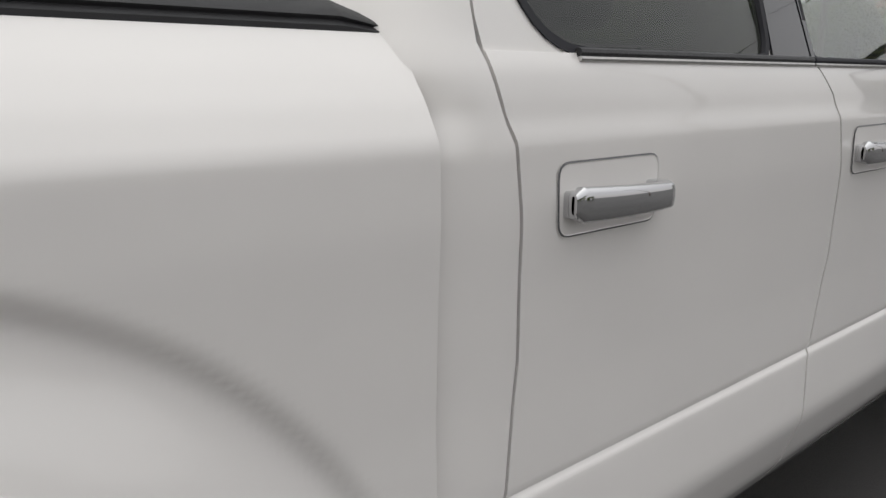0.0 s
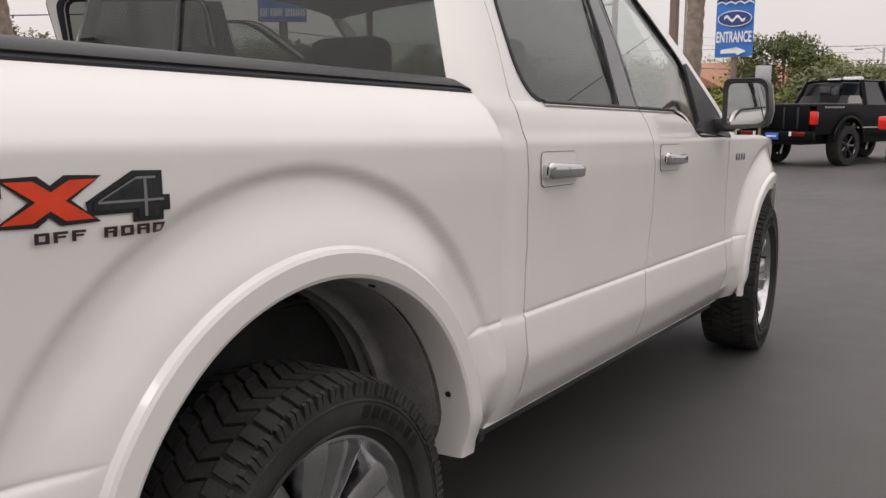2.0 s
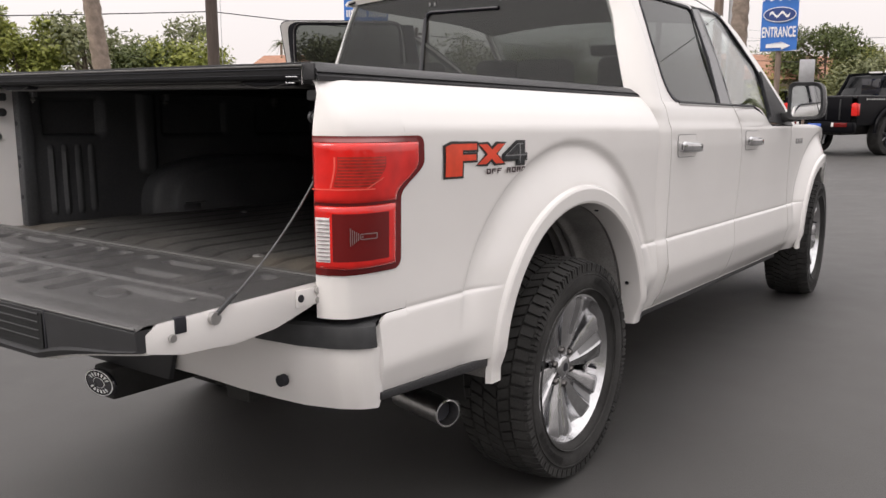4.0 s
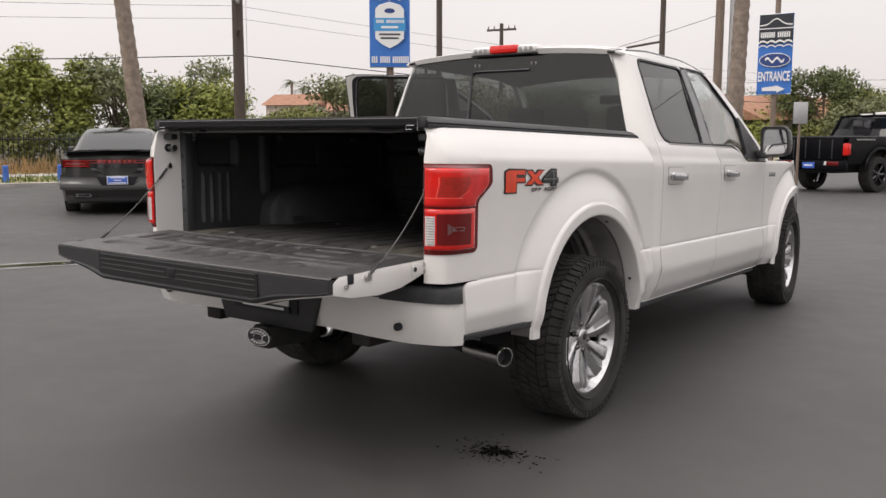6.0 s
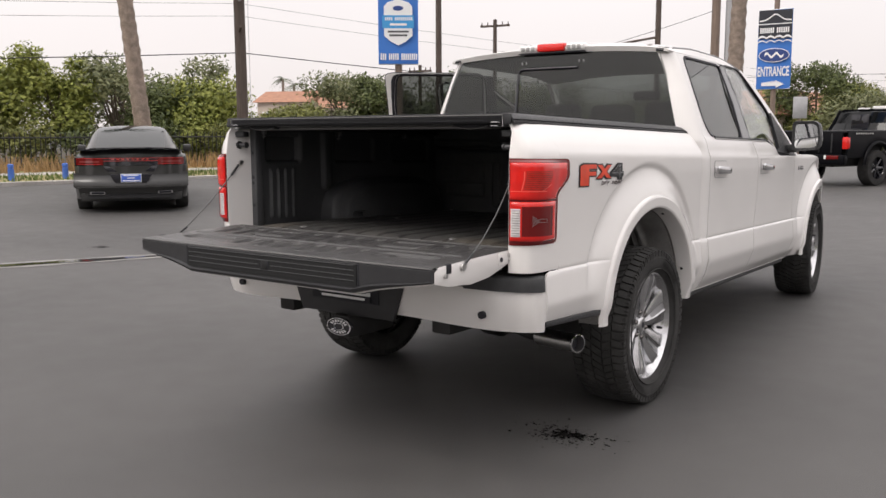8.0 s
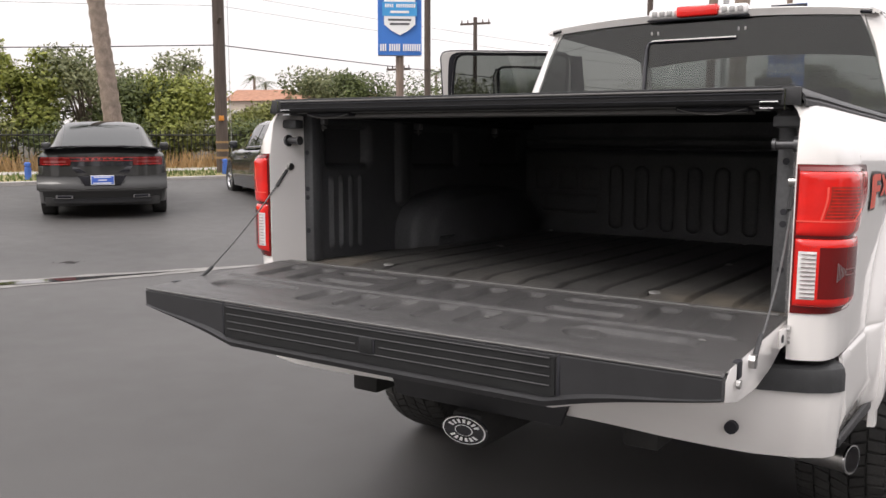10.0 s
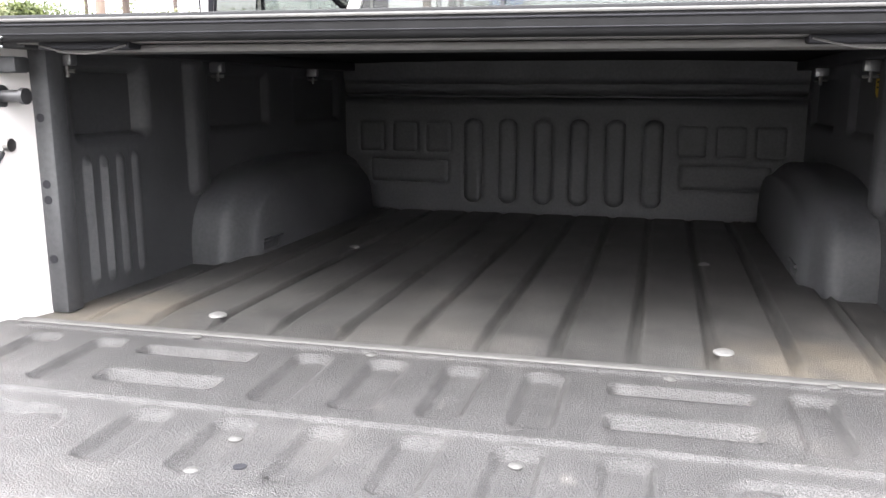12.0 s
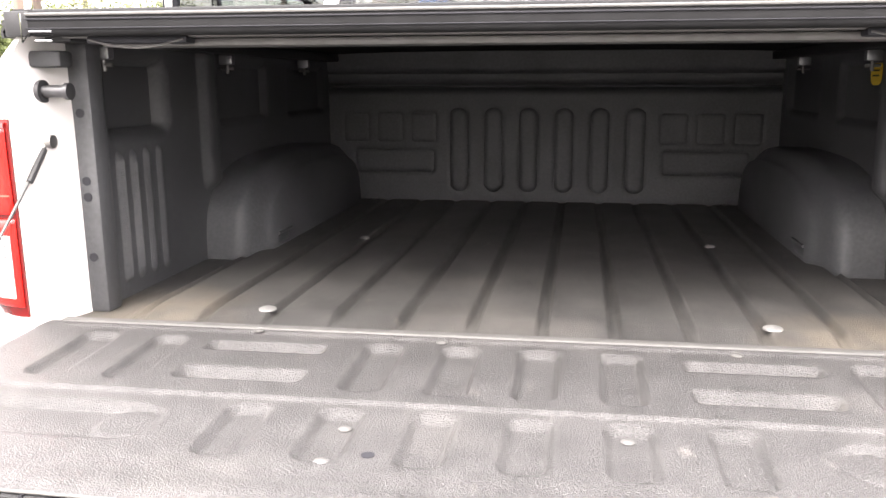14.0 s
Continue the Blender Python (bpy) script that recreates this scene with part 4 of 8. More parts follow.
for sg in (1, -1):
    part("bed_wall", grid(spaced(-1.05, -0.70, 0.005) + spaced(-0.69, 0.60, 0.011), lin(0.89, 1.42, 76), lambda y, z: (sg * wall_x(y, z), y, z), skip=lambda y, z: math.hypot(y, z - 0.52) < 0.525, thick=0.012), M_LINER, BED, shear=True, sharp=1.2)
    # rear post with its bolt holes
    post = part("bed_post", box(min(sg * 0.762, sg * 0.806), max(sg * 0.762, sg * 0.806), -1.058, -1.005, 0.895, 1.415, 0.010), M_LINER, BED, shear=True)
    for z in (1.005, 1.12, 1.15, 1.275):
        part("bolt_hole", join(tube([(sg * 0.785, -1.0595, z), (sg * 0.785, -1.055, z)], 0.0085, 12)), M_SEAL, post, shear=True)
    # wheel house
    def house(a, w):
        # a round the dome front to back, w from the wall to the inner face
        ca, sa = math.cos(a), math.sin(a)
        e = 0.62
        py = -0.02 - 0.53 * math.copysign(abs(ca) ** e, ca)
        pz = 0.245 * abs(sa) ** e
        t = min(1.0, w)
        shrink = 1 - 0.16 * smooth(0.55, 1.0, t) - (0.84 if w > 1.5 else 0)
        x = 0.81 - 0.165 * t ** 0.8
        return (sg * x, -0.02 + (py + 0.02) * (shrink if w <= 1.5 else 0.001), 0.893 + pz * (shrink if w <= 1.5 else 0.001))
    part("wheel_house", grid(lin(0.0, math.pi, 40), lin(0, 1, 12) + [2.0], house), M_LINER, BED, shear=True, sharp=1.3)
    slot = part("tie_down", box(min(sg * 0.6425, sg * 0.655), max(sg * 0.6425, sg * 0.655), -0.450, -0.355, 0.918, 0.942, 0.006), M_LINER, BED, "moulded tie-down slot", shear=True)
    part("slot_lip", tube([(sg * 0.643, y, 0.946) for y in lin(-0.44, -0.335, 6)], 0.004, 8), M_LINER, slot, shear=True)
    # floor bolts
    for y, x, r in ((-1.035, 0.455, 0.017), (-0.285, 0.455, 0.014), (0.498, 0.613, 0.012)):
        bolt = lathe([(r, 0.0), (r * 0.98, 0.003), (r * 0.75, 0.005), (r * 0.4, 0.007), (0.0005, 0.0075)], 18)
        bmesh.ops.transform(bolt, matrix=Matrix.Translation((sg * x, y, 0.9085)) @ Matrix.Rotation(radians(-90), 4, "Y"), verts=bolt.verts[:])
        part("bed_bolt", bolt, M_ZINC, BED, "shiny steel bolt", shear=True)
    # black cap on top of the bed side
    def cap(y, k):
        sec = [(0.79, 1.408), (0.79, 1.444), (0.80, 1.450), (0.835, 1.450), (0.868, 1.443), (0.884, 1.432), (0.888, 1.426), (0.884, 1.422), (0.890, 1.416), (0.889, 1.404)]
        x, z = sec[k]
        slim = mid_plane(y) - 0.968
        end = min(1.0, max(0.0, (y - 0.64) / 0.12))
        return (sg * (x + (slim if x > 0.85 else slim * 0.5) - 0.012 * smooth(-1.05, -1.17, y) * (x > 0.85)), y, z - (z - 1.404) * 0.85 * end)
    part("bed_rail_cap", grid(spaced(-1.172, 0.760, 0.06, (0.64, 0.70, 0.74)), list(range(10)), cap, thick=0.004), M_TRIM, BED, "black plastic bed rail cap", shear=True, sharp=0.5)
    part("cap_end", box(min(sg * 0.79, sg * 0.835), max(sg * 0.79, sg * 0.835), -1.176, -1.168, 1.405, 1.447, 0.003), M_TRIM, BED, shear=True)

sticker = part("warning_sticker", plate(rounded([Vector((0.8030, y, z)) for y, z in ((-0.360, 1.318), (-0.285, 1.318), (-0.285, 1.380), (-0.360, 1.380))], 0.026, 5), (0.002, 0, 0)), material("sticker_yellow", (0.62, 0.42, 0.03), 0.5), BED, "small yellow warning sticker", shear=True)
for z in (1.340, 1.352, 1.364):
    part("sticker_bar", box(0.8020, 0.8030, -0.345, -0.300, z - 0.002, z + 0.002), M_SEAL, sticker, shear=True)

# roll-up cover over the bed
cover = part("bed_cover", grid(lin(-0.80, 0.80, 30), lin(-1.165, 0.60, 40), lambda x, y: (x, y, 1.438 + 0.010 * (1 - (x / 0.8) ** 2) + 0.003 * math.sin(y * 18)), thick=0.012), M_COVER, truck, "black roll-up cover closed over the bed", shear=True)
part("rear_bar", box(-0.80, 0.80, -1.176, -1.135, 1.406, 1.450, 0.010, 3), M_COVER, cover, "black rear bar", shear=True)
part("bar_groove", box(-0.795, 0.795, -1.1785, -1.170, 1.4315, 1.4345, 0.001), M_SEAL, cover, shear=True)
part("bar_groove", box(-0.795, 0.795, -1.1785, -1.170, 1.417, 1.419, 0.001), M_SEAL, cover, shear=True)
# a paler grey line near the bar's top edge
part("bar_bead", box(-0.795, 0.795, -1.1795, -1.165, 1.438, 1.4435, 0.002), M_DULL, cover, "grey bead along the bar", shear=True)
part("bar_lip", box(-0.76, 0.76, -1.134, -1.075, 1.404, 1.416, 0.003), M_DULL, cover, "grey aluminium lip", shear=True)
part("bar_channel", box(-0.70, 0.70, -1.11, -1.03, 1.390, 1.403, 0.003), M_DULL, cover, shear=True)
part("front_rail", box(-0.80, 0.80, 0.555, 0.70, 1.404, 1.436, 0.006), M_COVER, cover, "black cover housing at the cab", shear=True)
for y0, y1, z in ((-1.086, -1.060, 1.4165), (-1.050, -1.036, 1.4045)):
    part("lip_bead", box(-0.74, 0.74, y0, y1, z - 0.006, z, 0.002), M_LIP, cover, "bright edge of the aluminium lip", shear=True)
for x in (-0.62, 0.62):
    part("latch_pocket", box(x - 0.09, x + 0.09, -1.142, -1.10, 1.394, 1.407, 0.004), M_SEAL, cover, shear=True)
    pts = [(x - 0.085 + 0.17 * k / 12, -1.143, 1.401 - 0.014 * math.sin(math.pi * k / 12)) for k in range(13)]
    part("pull_cord", tube(pts, 0.0018, 6), M_DULL, cover, shear=True)
for sg in (1, -1):
    part("side_rail", box(min(sg * 0.745, sg * 0.795), max(sg * 0.745, sg * 0.795), -1.13, 0.56, 1.398, 1.424, 0.004), M_TRIM, cover, shear=True)
    for y in (-1.00, -0.42, 0.20):
        c = part("rail_clamp", box(min(sg * 0.746, sg * 0.782), max(sg * 0.746, sg * 0.782), y - 0.011, y + 0.011, 1.372, 1.397, 0.004), M_ALU_D, cover, "bare metal rail clamp", shear=True)
        part("clamp_screw", join(tube([(sg * 0.762, y, 1.350), (sg * 0.762, y, 1.405)], 0.005, 8), tube([(sg * 0.745, y, 1.362), (sg * 0.780, y, 1.362)], 0.004, 8)), M_DULL, c, shear=True)
    # metal end hook by the corner
    hook = tube([(sg * 0.80, -1.182, 1.442), (sg * 0.80, -1.182, 1.395), (sg * 0.785, -1.183, 1.413), (sg * 0.745, -1.183, 1.413), (sg * 0.745, -1.183, 1.398), (sg * 0.775, -1.183, 1.398)], 0.0018, 6)
    part("rail_end_plate", hook, M_CHROME, cover, shear=True)
    # bump stop and striker on the jamb
    part("bump_stop", box(min(sg * 0.765, sg * 0.828), max(sg * 0.765, sg * 0.828), -1.135, -1.095, 1.356, 1.384, 0.006), M_PAD, BED, "black rubber bump stop", shear=True)
    st = part("striker", tube([(sg * 0.834, -1.115, 1.315), (sg * 0.765, -1.115, 1.315)], 0.011, 12), M_DSTEEL, BED, "steel tailgate striker", shear=True)
    part("striker_flange", tube([(sg * 0.834, -1.115, 1.315), (sg * 0.814, -1.115, 1.315)], 0.020, 18), M_DSTEEL, st, shear=True)
    part("striker_head", tube([(sg * 0.772, -1.115, 1.315), (sg * 0.764, -1.115, 1.315)], 0.015, 14), M_DSTEEL, st, shear=True)
    # pressed dimples and slots in the painted jamb
    for z, r in ((0.945, 0.007), (1.00, 0.008), (1.055, 0.007), (1.11, 0.008), (1.255, 0.006)):
        part("jamb_dimple", lathe([(r, 0.0), (r * 0.8, 0.002), (0.0005, 0.0026)], 14), M_WHITE_DULL, BED, shear=False).matrix_basis = pose(sg * 0.8245, -1.128, z + 0.028, 0, 0, (180 if sg > 0 else 0) + sg * 20)
    for z in (0.975, 1.225):
        part("jamb_slot", box(min(sg * 0.824, sg * 0.832), max(sg * 0.824, sg * 0.832), -1.140, -1.132, z - 0.014, z + 0.014, 0.002), M_ALU_D, BED, shear=True)
    # stay cable
    a, b = Vector((sg * 0.818, -1.115, 1.227)), Vector((sg * 0.838, -1.515, 0.872))
    cable = part("stay_cable", tube([a.lerp(b, t) + Vector((sg * 0.006, 0.012, -0.018)) * (4 * t * (1 - t)) for t in lin(0, 1, 14)], 0.0026, 8), M_CABLE, BED, "black steel stay cable", shear=True)
    part("cable_eye", tube([a + Vector((sg * 0.012, 0, 0)), a + Vector((-sg * 0.012, 0, 0))], 0.012, 14), M_STEEL, cable, shear=True)
    part("cable_sleeve", tube([a.lerp(b, 0.03) + Vector((0, 0.001, -0.002)), a.lerp(b, 0.16) + Vector((0, 0.006, -0.009))], 0.0058, 8), M_TRIM, cable, shear=True)
    part("cable_sleeve", tube([a.lerp(b, 0.86) + Vector((0, 0.006, -0.008)), a.lerp(b, 0.99)], 0.0056, 8), M_TRIM, cable, shear=True)


# ---- the lowered tailgate ----
def gate_z(x, y):
    z = 0.905 - 0.025 * (-1.15 - y) / 0.56
    edge = 1 - smooth(0.765, 0.795, abs(x))

    def pocket(cx, cy, hx, hy, r, depth, soft=0.008):
        d = rbox(x, y, cx, cy, hx, hy, r)
        return depth * (1 - smooth(-soft, 0.002, d))
    h = 0.0
    for cx in (0.1885, 0.063, -0.063, -0.1885):
        h -= pocket(cx, -1.295, 0.032, 0.098, 0.02, 0.013)
    for s in (1, -1):
        h -= pocket(s * 0.385, -1.235, 0.100, 0.020, 0.012, 0.017)
        h -= pocket(s * 0.385, -1.350, 0.100, 0.022, 0.012, 0.017)
        h -= pocket(s * 0.562, -1.295, 0.030, 0.095, 0.02, 0.012)
        h -= pocket(s * 0.690, -1.295, 0.032, 0.095, 0.02, 0.012)
        h -= pocket(s * 0.575, -1.530, 0.150, 0.052, 0.05, 0.012)
        h += pocket(s * 0.470, -1.530, 0.045, 0.045, 0.044, 0.007)
    for cx in (0.320, 0.190, 0.063, -0.063, -0.190, -0.320):
        h -= pocket(cx, -1.532, 0.031, 0.074, 0.02, 0.012)
    h += 0.006 * math.exp(-((y + 1.437) / 0.0045) ** 2) + 0.004 * math.exp(-((y + 1.168) / 0.005) ** 2)
    h -= 0.0025 * math.exp(-((y + 1.648) / 0.006) ** 2)
    return z + h * edge


def gate_deep(x):
    # full depth behind the step, then a straight taper to the ends
    t = min(1.0, max(0.0, (abs(x) - 0.47) / 0.36))
    return 0.054 + 0.070 * (1 - t) - 0.010 * math.sin(math.pi * t) * (1 - t)


def gate_bow(x):
    return 0.012 * (1 - (x / 0.83) ** 2)


def gate_top(x, y):
    y2 = y - (0.050 + gate_bow(x)) * max(0.0, (-1.63 - y) / 0.03)
    return (x, y2, gate_z(x, y2) - 0.006 * smooth(-1.654, -1.66, y))


gate = part("tailgate", grid(lin(-0.829, 0.829, 332), spaced(-1.66, -1.148, 0.006, (-1.429, -1.433, -1.437, -1.441, -1.445, -1.168, -1.163, -1.173, -1.657)), gate_top), M_GATE, truck, "lowered tailgate with a textured black liner", shear=True, sharp=1.2)
# dark cap along the gate's free edge: deeper in its middle
def gate_edge(x, k):
    deep = gate_deep(x)
    bow = 0.012 * (1 - (x / 0.83) ** 2)
    z0 = 0.879
    lip = 1 - 0.75 * smooth(0.50, 0.80, abs(x))
    pts = [(-1.655, z0 - 0.005), (-1.707 - bow, z0 - 0.005), (-1.714 - bow, z0 - 0.009), (-1.712 - bow, z0 - deep + 0.004 + 0.019 * lip), (-1.7135 - bow - 0.011 * lip, z0 - deep + 0.003 + 0.013 * lip), (-1.712 - bow - 0.005 * lip, z0 - deep + 0.003), (-1.700 - bow, z0 - deep), (-1.60, z0 - deep + 0.004)]
    y, z = pts[k]
    return (x, y, z)


cap_e = part("edge_cap", grid(spaced(-0.828, 0.828, 0.03), list(range(8)), gate_edge, thick=0.004), M_TRIM, gate, "black plastic cap along the free edge", shear=True, sharp=0.5)
for x in (-0.828, 0.828):
    tip_ring = [gate_edge(x, k) for k in range(8)]
    part("cap_end", plate([Vector(p) for p in tip_ring], (0.004 if x < 0 else -0.004, 0, 0)), M_TRIM, cap_e, shear=True)
# a thin bead, paler than the cap, follows the edge
part("edge_bead", tube([(x, -1.7125 - gate_bow(x), 0.8775) for x in lin(-0.825, 0.825, 40)], 0.0022, 8), M_DULL, cap_e, "thin paler bead along the edge", shear=True)
M_STEP = material("step_panel_plastic", (0.014, 0.0145, 0.015), 0.55, 0, 0.2, 14, bump=0.3, bump_scale=500, spec=0.3)


def step_face(x):
    return -1.7165 - gate_bow(x)


step = part("step_panel", grid(spaced(-0.49, 0.49, 0.02), lin(0, 1, 12), lambda x, v: (x, step_face(x), 0.866 - 0.083 * v), thick=0.004), M_STEP, gate, "ribbed black step panel", shear=True, sharp=0.7)
# the ribs' paler plastic holds both wear and the light they catch
for v, gap in ((0.03, 0), (0.26, 0), (0.50, 0.036), (0.74, 0)):
    for x0, x1 in (((-0.478, -gap), (gap, 0.478)) if gap else ((-0.478, 0.478),)):
        part("step_rib", tube([(x, step_face(x) - 0.0010, 0.866 - 0.083 * v) for x in lin(x0, x1, 30)], 0.0024, 6), M_TRIM, step, "raised rib, worn, made paler where it catches light", shear=True)
part("button_rim", box(-0.0235, 0.0235, -1.7315, -1.722, 0.8015, 0.8475, 0.003), M_SEAL, step, shear=True)
part("step_button", box(-0.0195, 0.0195, -1.7335, -1.722, 0.8055, 0.8435, 0.003), M_STEP, step, "square black release button", shear=True)
for x in (-0.497, 0.497):
    part("panel_gap", box(x - 0.003, x + 0.003, -1.722, -1.710, 0.778, 0.874, 0.001), M_SEAL, step, shear=True)
def under_skin(x, k):
    deep = gate_deep(x)
    bow = 0.012 * (1 - (x / 0.83) ** 2)
    pts = [(-1.694 - bow, 0.879 - deep + 0.003), (-1.690 - bow, 0.879 - deep - 0.006), (-1.66, 0.879 - deep - 0.010), (-1.58, 0.772 + 0.030 * smooth(0.45, 0.82, abs(x))), (-1.45, 0.778 + 0.014 * smooth(0.5, 0.82, abs(x))), (-1.32, 0.805), (-1.20, 0.838), (-1.15, 0.862)]
    return (x, pts[k][0], pts[k][1])


part("outer_skin", grid(spaced(-0.825, 0.825, 0.05), list(range(8)), under_skin, thick=0.006), M_WHITE, gate, "white outer skin facing the road", shear=True)
for sg in (1, -1):
    end = [(sg * 0.822, y, z) for y, z in ((-1.148, 0.902), (-1.40, 0.893), (-1.66, 0.881), (-1.69, 0.862), (-1.69, 0.820), (-1.60, 0.800), (-1.45, 0.795), (-1.32, 0.812), (-1.20, 0.845), (-1.148, 0.868))]
    side_end = part("gate_end", plate(end, (sg * 0.008, 0, 0), 0.003), M_WHITE, gate, "white painted end of the gate", shear=True)
    part("hinge_plate", box(min(sg * 0.829, sg * 0.836), max(sg * 0.829, sg * 0.836), -1.26, -1.17, 0.845, 0.890, 0.003), M_WHITE, side_end, shear=True)
    part("hinge_hole", tube([(sg * 0.834, -1.245, 0.868), (sg * 0.838, -1.245, 0.868)], 0.010, 12), M_SEAL, side_end, shear=True)
    for y, z in ((-1.19, 0.882), (-1.185, 0.855), (-1.63, 0.845)):
        part("hinge_screw", tube([(sg * 0.834, y, z), (sg * 0.842, y, z)], 0.009, 10), M_STEEL, side_end, shear=True)
    part("latch_slot", box(min(sg * 0.82, sg * 0.8335), max(sg * 0.82, sg * 0.8335), -1.618, -1.588, 0.850, 0.8865, 0.002), M_SEAL, side_end, shear=True)
    part("cable_bolt", tube([(sg * 0.828, -1.515, 0.868), (sg * 0.842, -1.515, 0.868)], 0.015, 14), M_STEEL, side_end, shear=True)
part("gate_hinge_strip", box(-0.805, 0.805, -1.150, -1.128, 0.893, 0.908, 0.003), M_DULL, gate, "worn metal hinge edge", shear=True)
for x, y in ((-0.180, -1.495), (-0.180, -1.605), (0.188, -1.485), (0.188, -1.600), (-0.42, -1.17), (0.37, -1.18), (-0.1, -1.18), (0.60, -1.165), (0.72, -1.48)):
    dome = lathe([(0.0095, 0.0), (0.0095, 0.0012), (0.006, 0.0030), (0.0005, 0.0036)], 14)
    bmesh.ops.transform(dome, matrix=Matrix.Translation((x, y, gate_z(x, y) + 0.0006)) @ Matrix.Rotation(radians(-90), 4, "Y"), verts=dome.verts[:])
    part("gate_screw", dome, M_DULL, gate, "dull steel screw head", shear=True)
part("gate_hole", tube([(-0.127, -1.585, gate_z(-0.127, -1.585) - 0.002), (-0.127, -1.585, gate_z(-0.127, -1.585) + 0.0008)], 0.0085, 14), M_SEAL, gate, shear=True)


# ---- tail lamps ----
def lamp_front(z):
    """Where the lamp's edge lies on the side, by height: a shoulder above, a waist below, rounded ends."""
    y = -0.873 - 0.095 * smooth(1.190, 1.098, z)
    for z0, r in ((1.256, 0.024), (0.908, 0.030)):
        d = abs(z - z0)
        if d < r:
            y -= r - math.sqrt(max(0.0, r * r - (r - d) ** 2))
    return y


LAMP_UP = 0.014


def lamp_point(sg, u, z, off):
    yf = lamp_front(z)
    s0 = 0.0 if yf > -0.95 else (-0.95 - yf) / 0.09 * 0.2
    side_len, corner_len = max(0.0, yf + 0.95), 0.30 * (0.735 - s0) / 0.735
    d = u * (side_len + corner_len)
    if d < side_len:
        y = yf - d
        return (sg * (side_x(y, z + LAMP_UP, False) + off), y, z + LAMP_UP)
    s = s0 + (0.752 - s0) * (d - side_len) / corner_len
    p = corner_point(s, z + LAMP_UP)
    a = smooth(0.1, 0.7, s) * math.pi / 2
    off = off + 0.014 * math.sin(math.pi * min(1.0, max(0.0, (s - 0.05) / 0.69))) * smooth(0.905, 0.93, z) * (1 - smooth(1.235, 1.255, z))
    return (sg * (p[0] + off * math.cos(a)), p[1] - off * math.sin(a), p[2])


def lamp_patch(name, parent, sg, u0, u1, z0, z1, off, mat, label="", thick=0.006):
    return part(name, grid(lin(u0, u1, 22), lin(z0, z1, 16) if z1 - z0 < 0.3 else sorted(lin(z0, z1, 40) + [z0 + d for d in (0.0012, 0.003, 0.006)] + [z1 - d for d in (0.0012, 0.003, 0.006)]), lambda u, z: lamp_point(sg, u, z, off), thick=thick), mat, parent, label, shear=True, sharp=0.8)


def lens_patch(name, parent, sg, u0, u1, z0, z1, off, mat, label="", swell=0.008):
    """A lens that swells from its rim."""
    def f(u, z):
        e = min(1.0, min(u - u0, u1 - u) / (u1 - u0) / 0.10, min(z - z0, z1 - z) / (z1 - z0) / 0.14)
        return lamp_point(sg, u, z, off + swell * math.sqrt(max(0.0, 1 - (1 - e) ** 2)))
    us = [u0 + (u1 - u0) * v for v in (0, 0.01, 0.03, 0.06, 0.10)] + lin(u0 + 0.16 * (u1 - u0), u1 - 0.16 * (u1 - u0), 16) + [u1 - (u1 - u0) * v for v in (0.10, 0.06, 0.03, 0.01, 0)]
    zs = [z0 + (z1 - z0) * v for v in (0, 0.015, 0.05, 0.09, 0.14)] + lin(z0 + 0.2 * (z1 - z0), z1 - 0.2 * (z1 - z0), 12) + [z1 - (z1 - z0) * v for v in (0.14, 0.09, 0.05, 0.015, 0)]
    return part(name, grid(us, zs, f), mat, parent, label, shear=True, sharp=1.4)


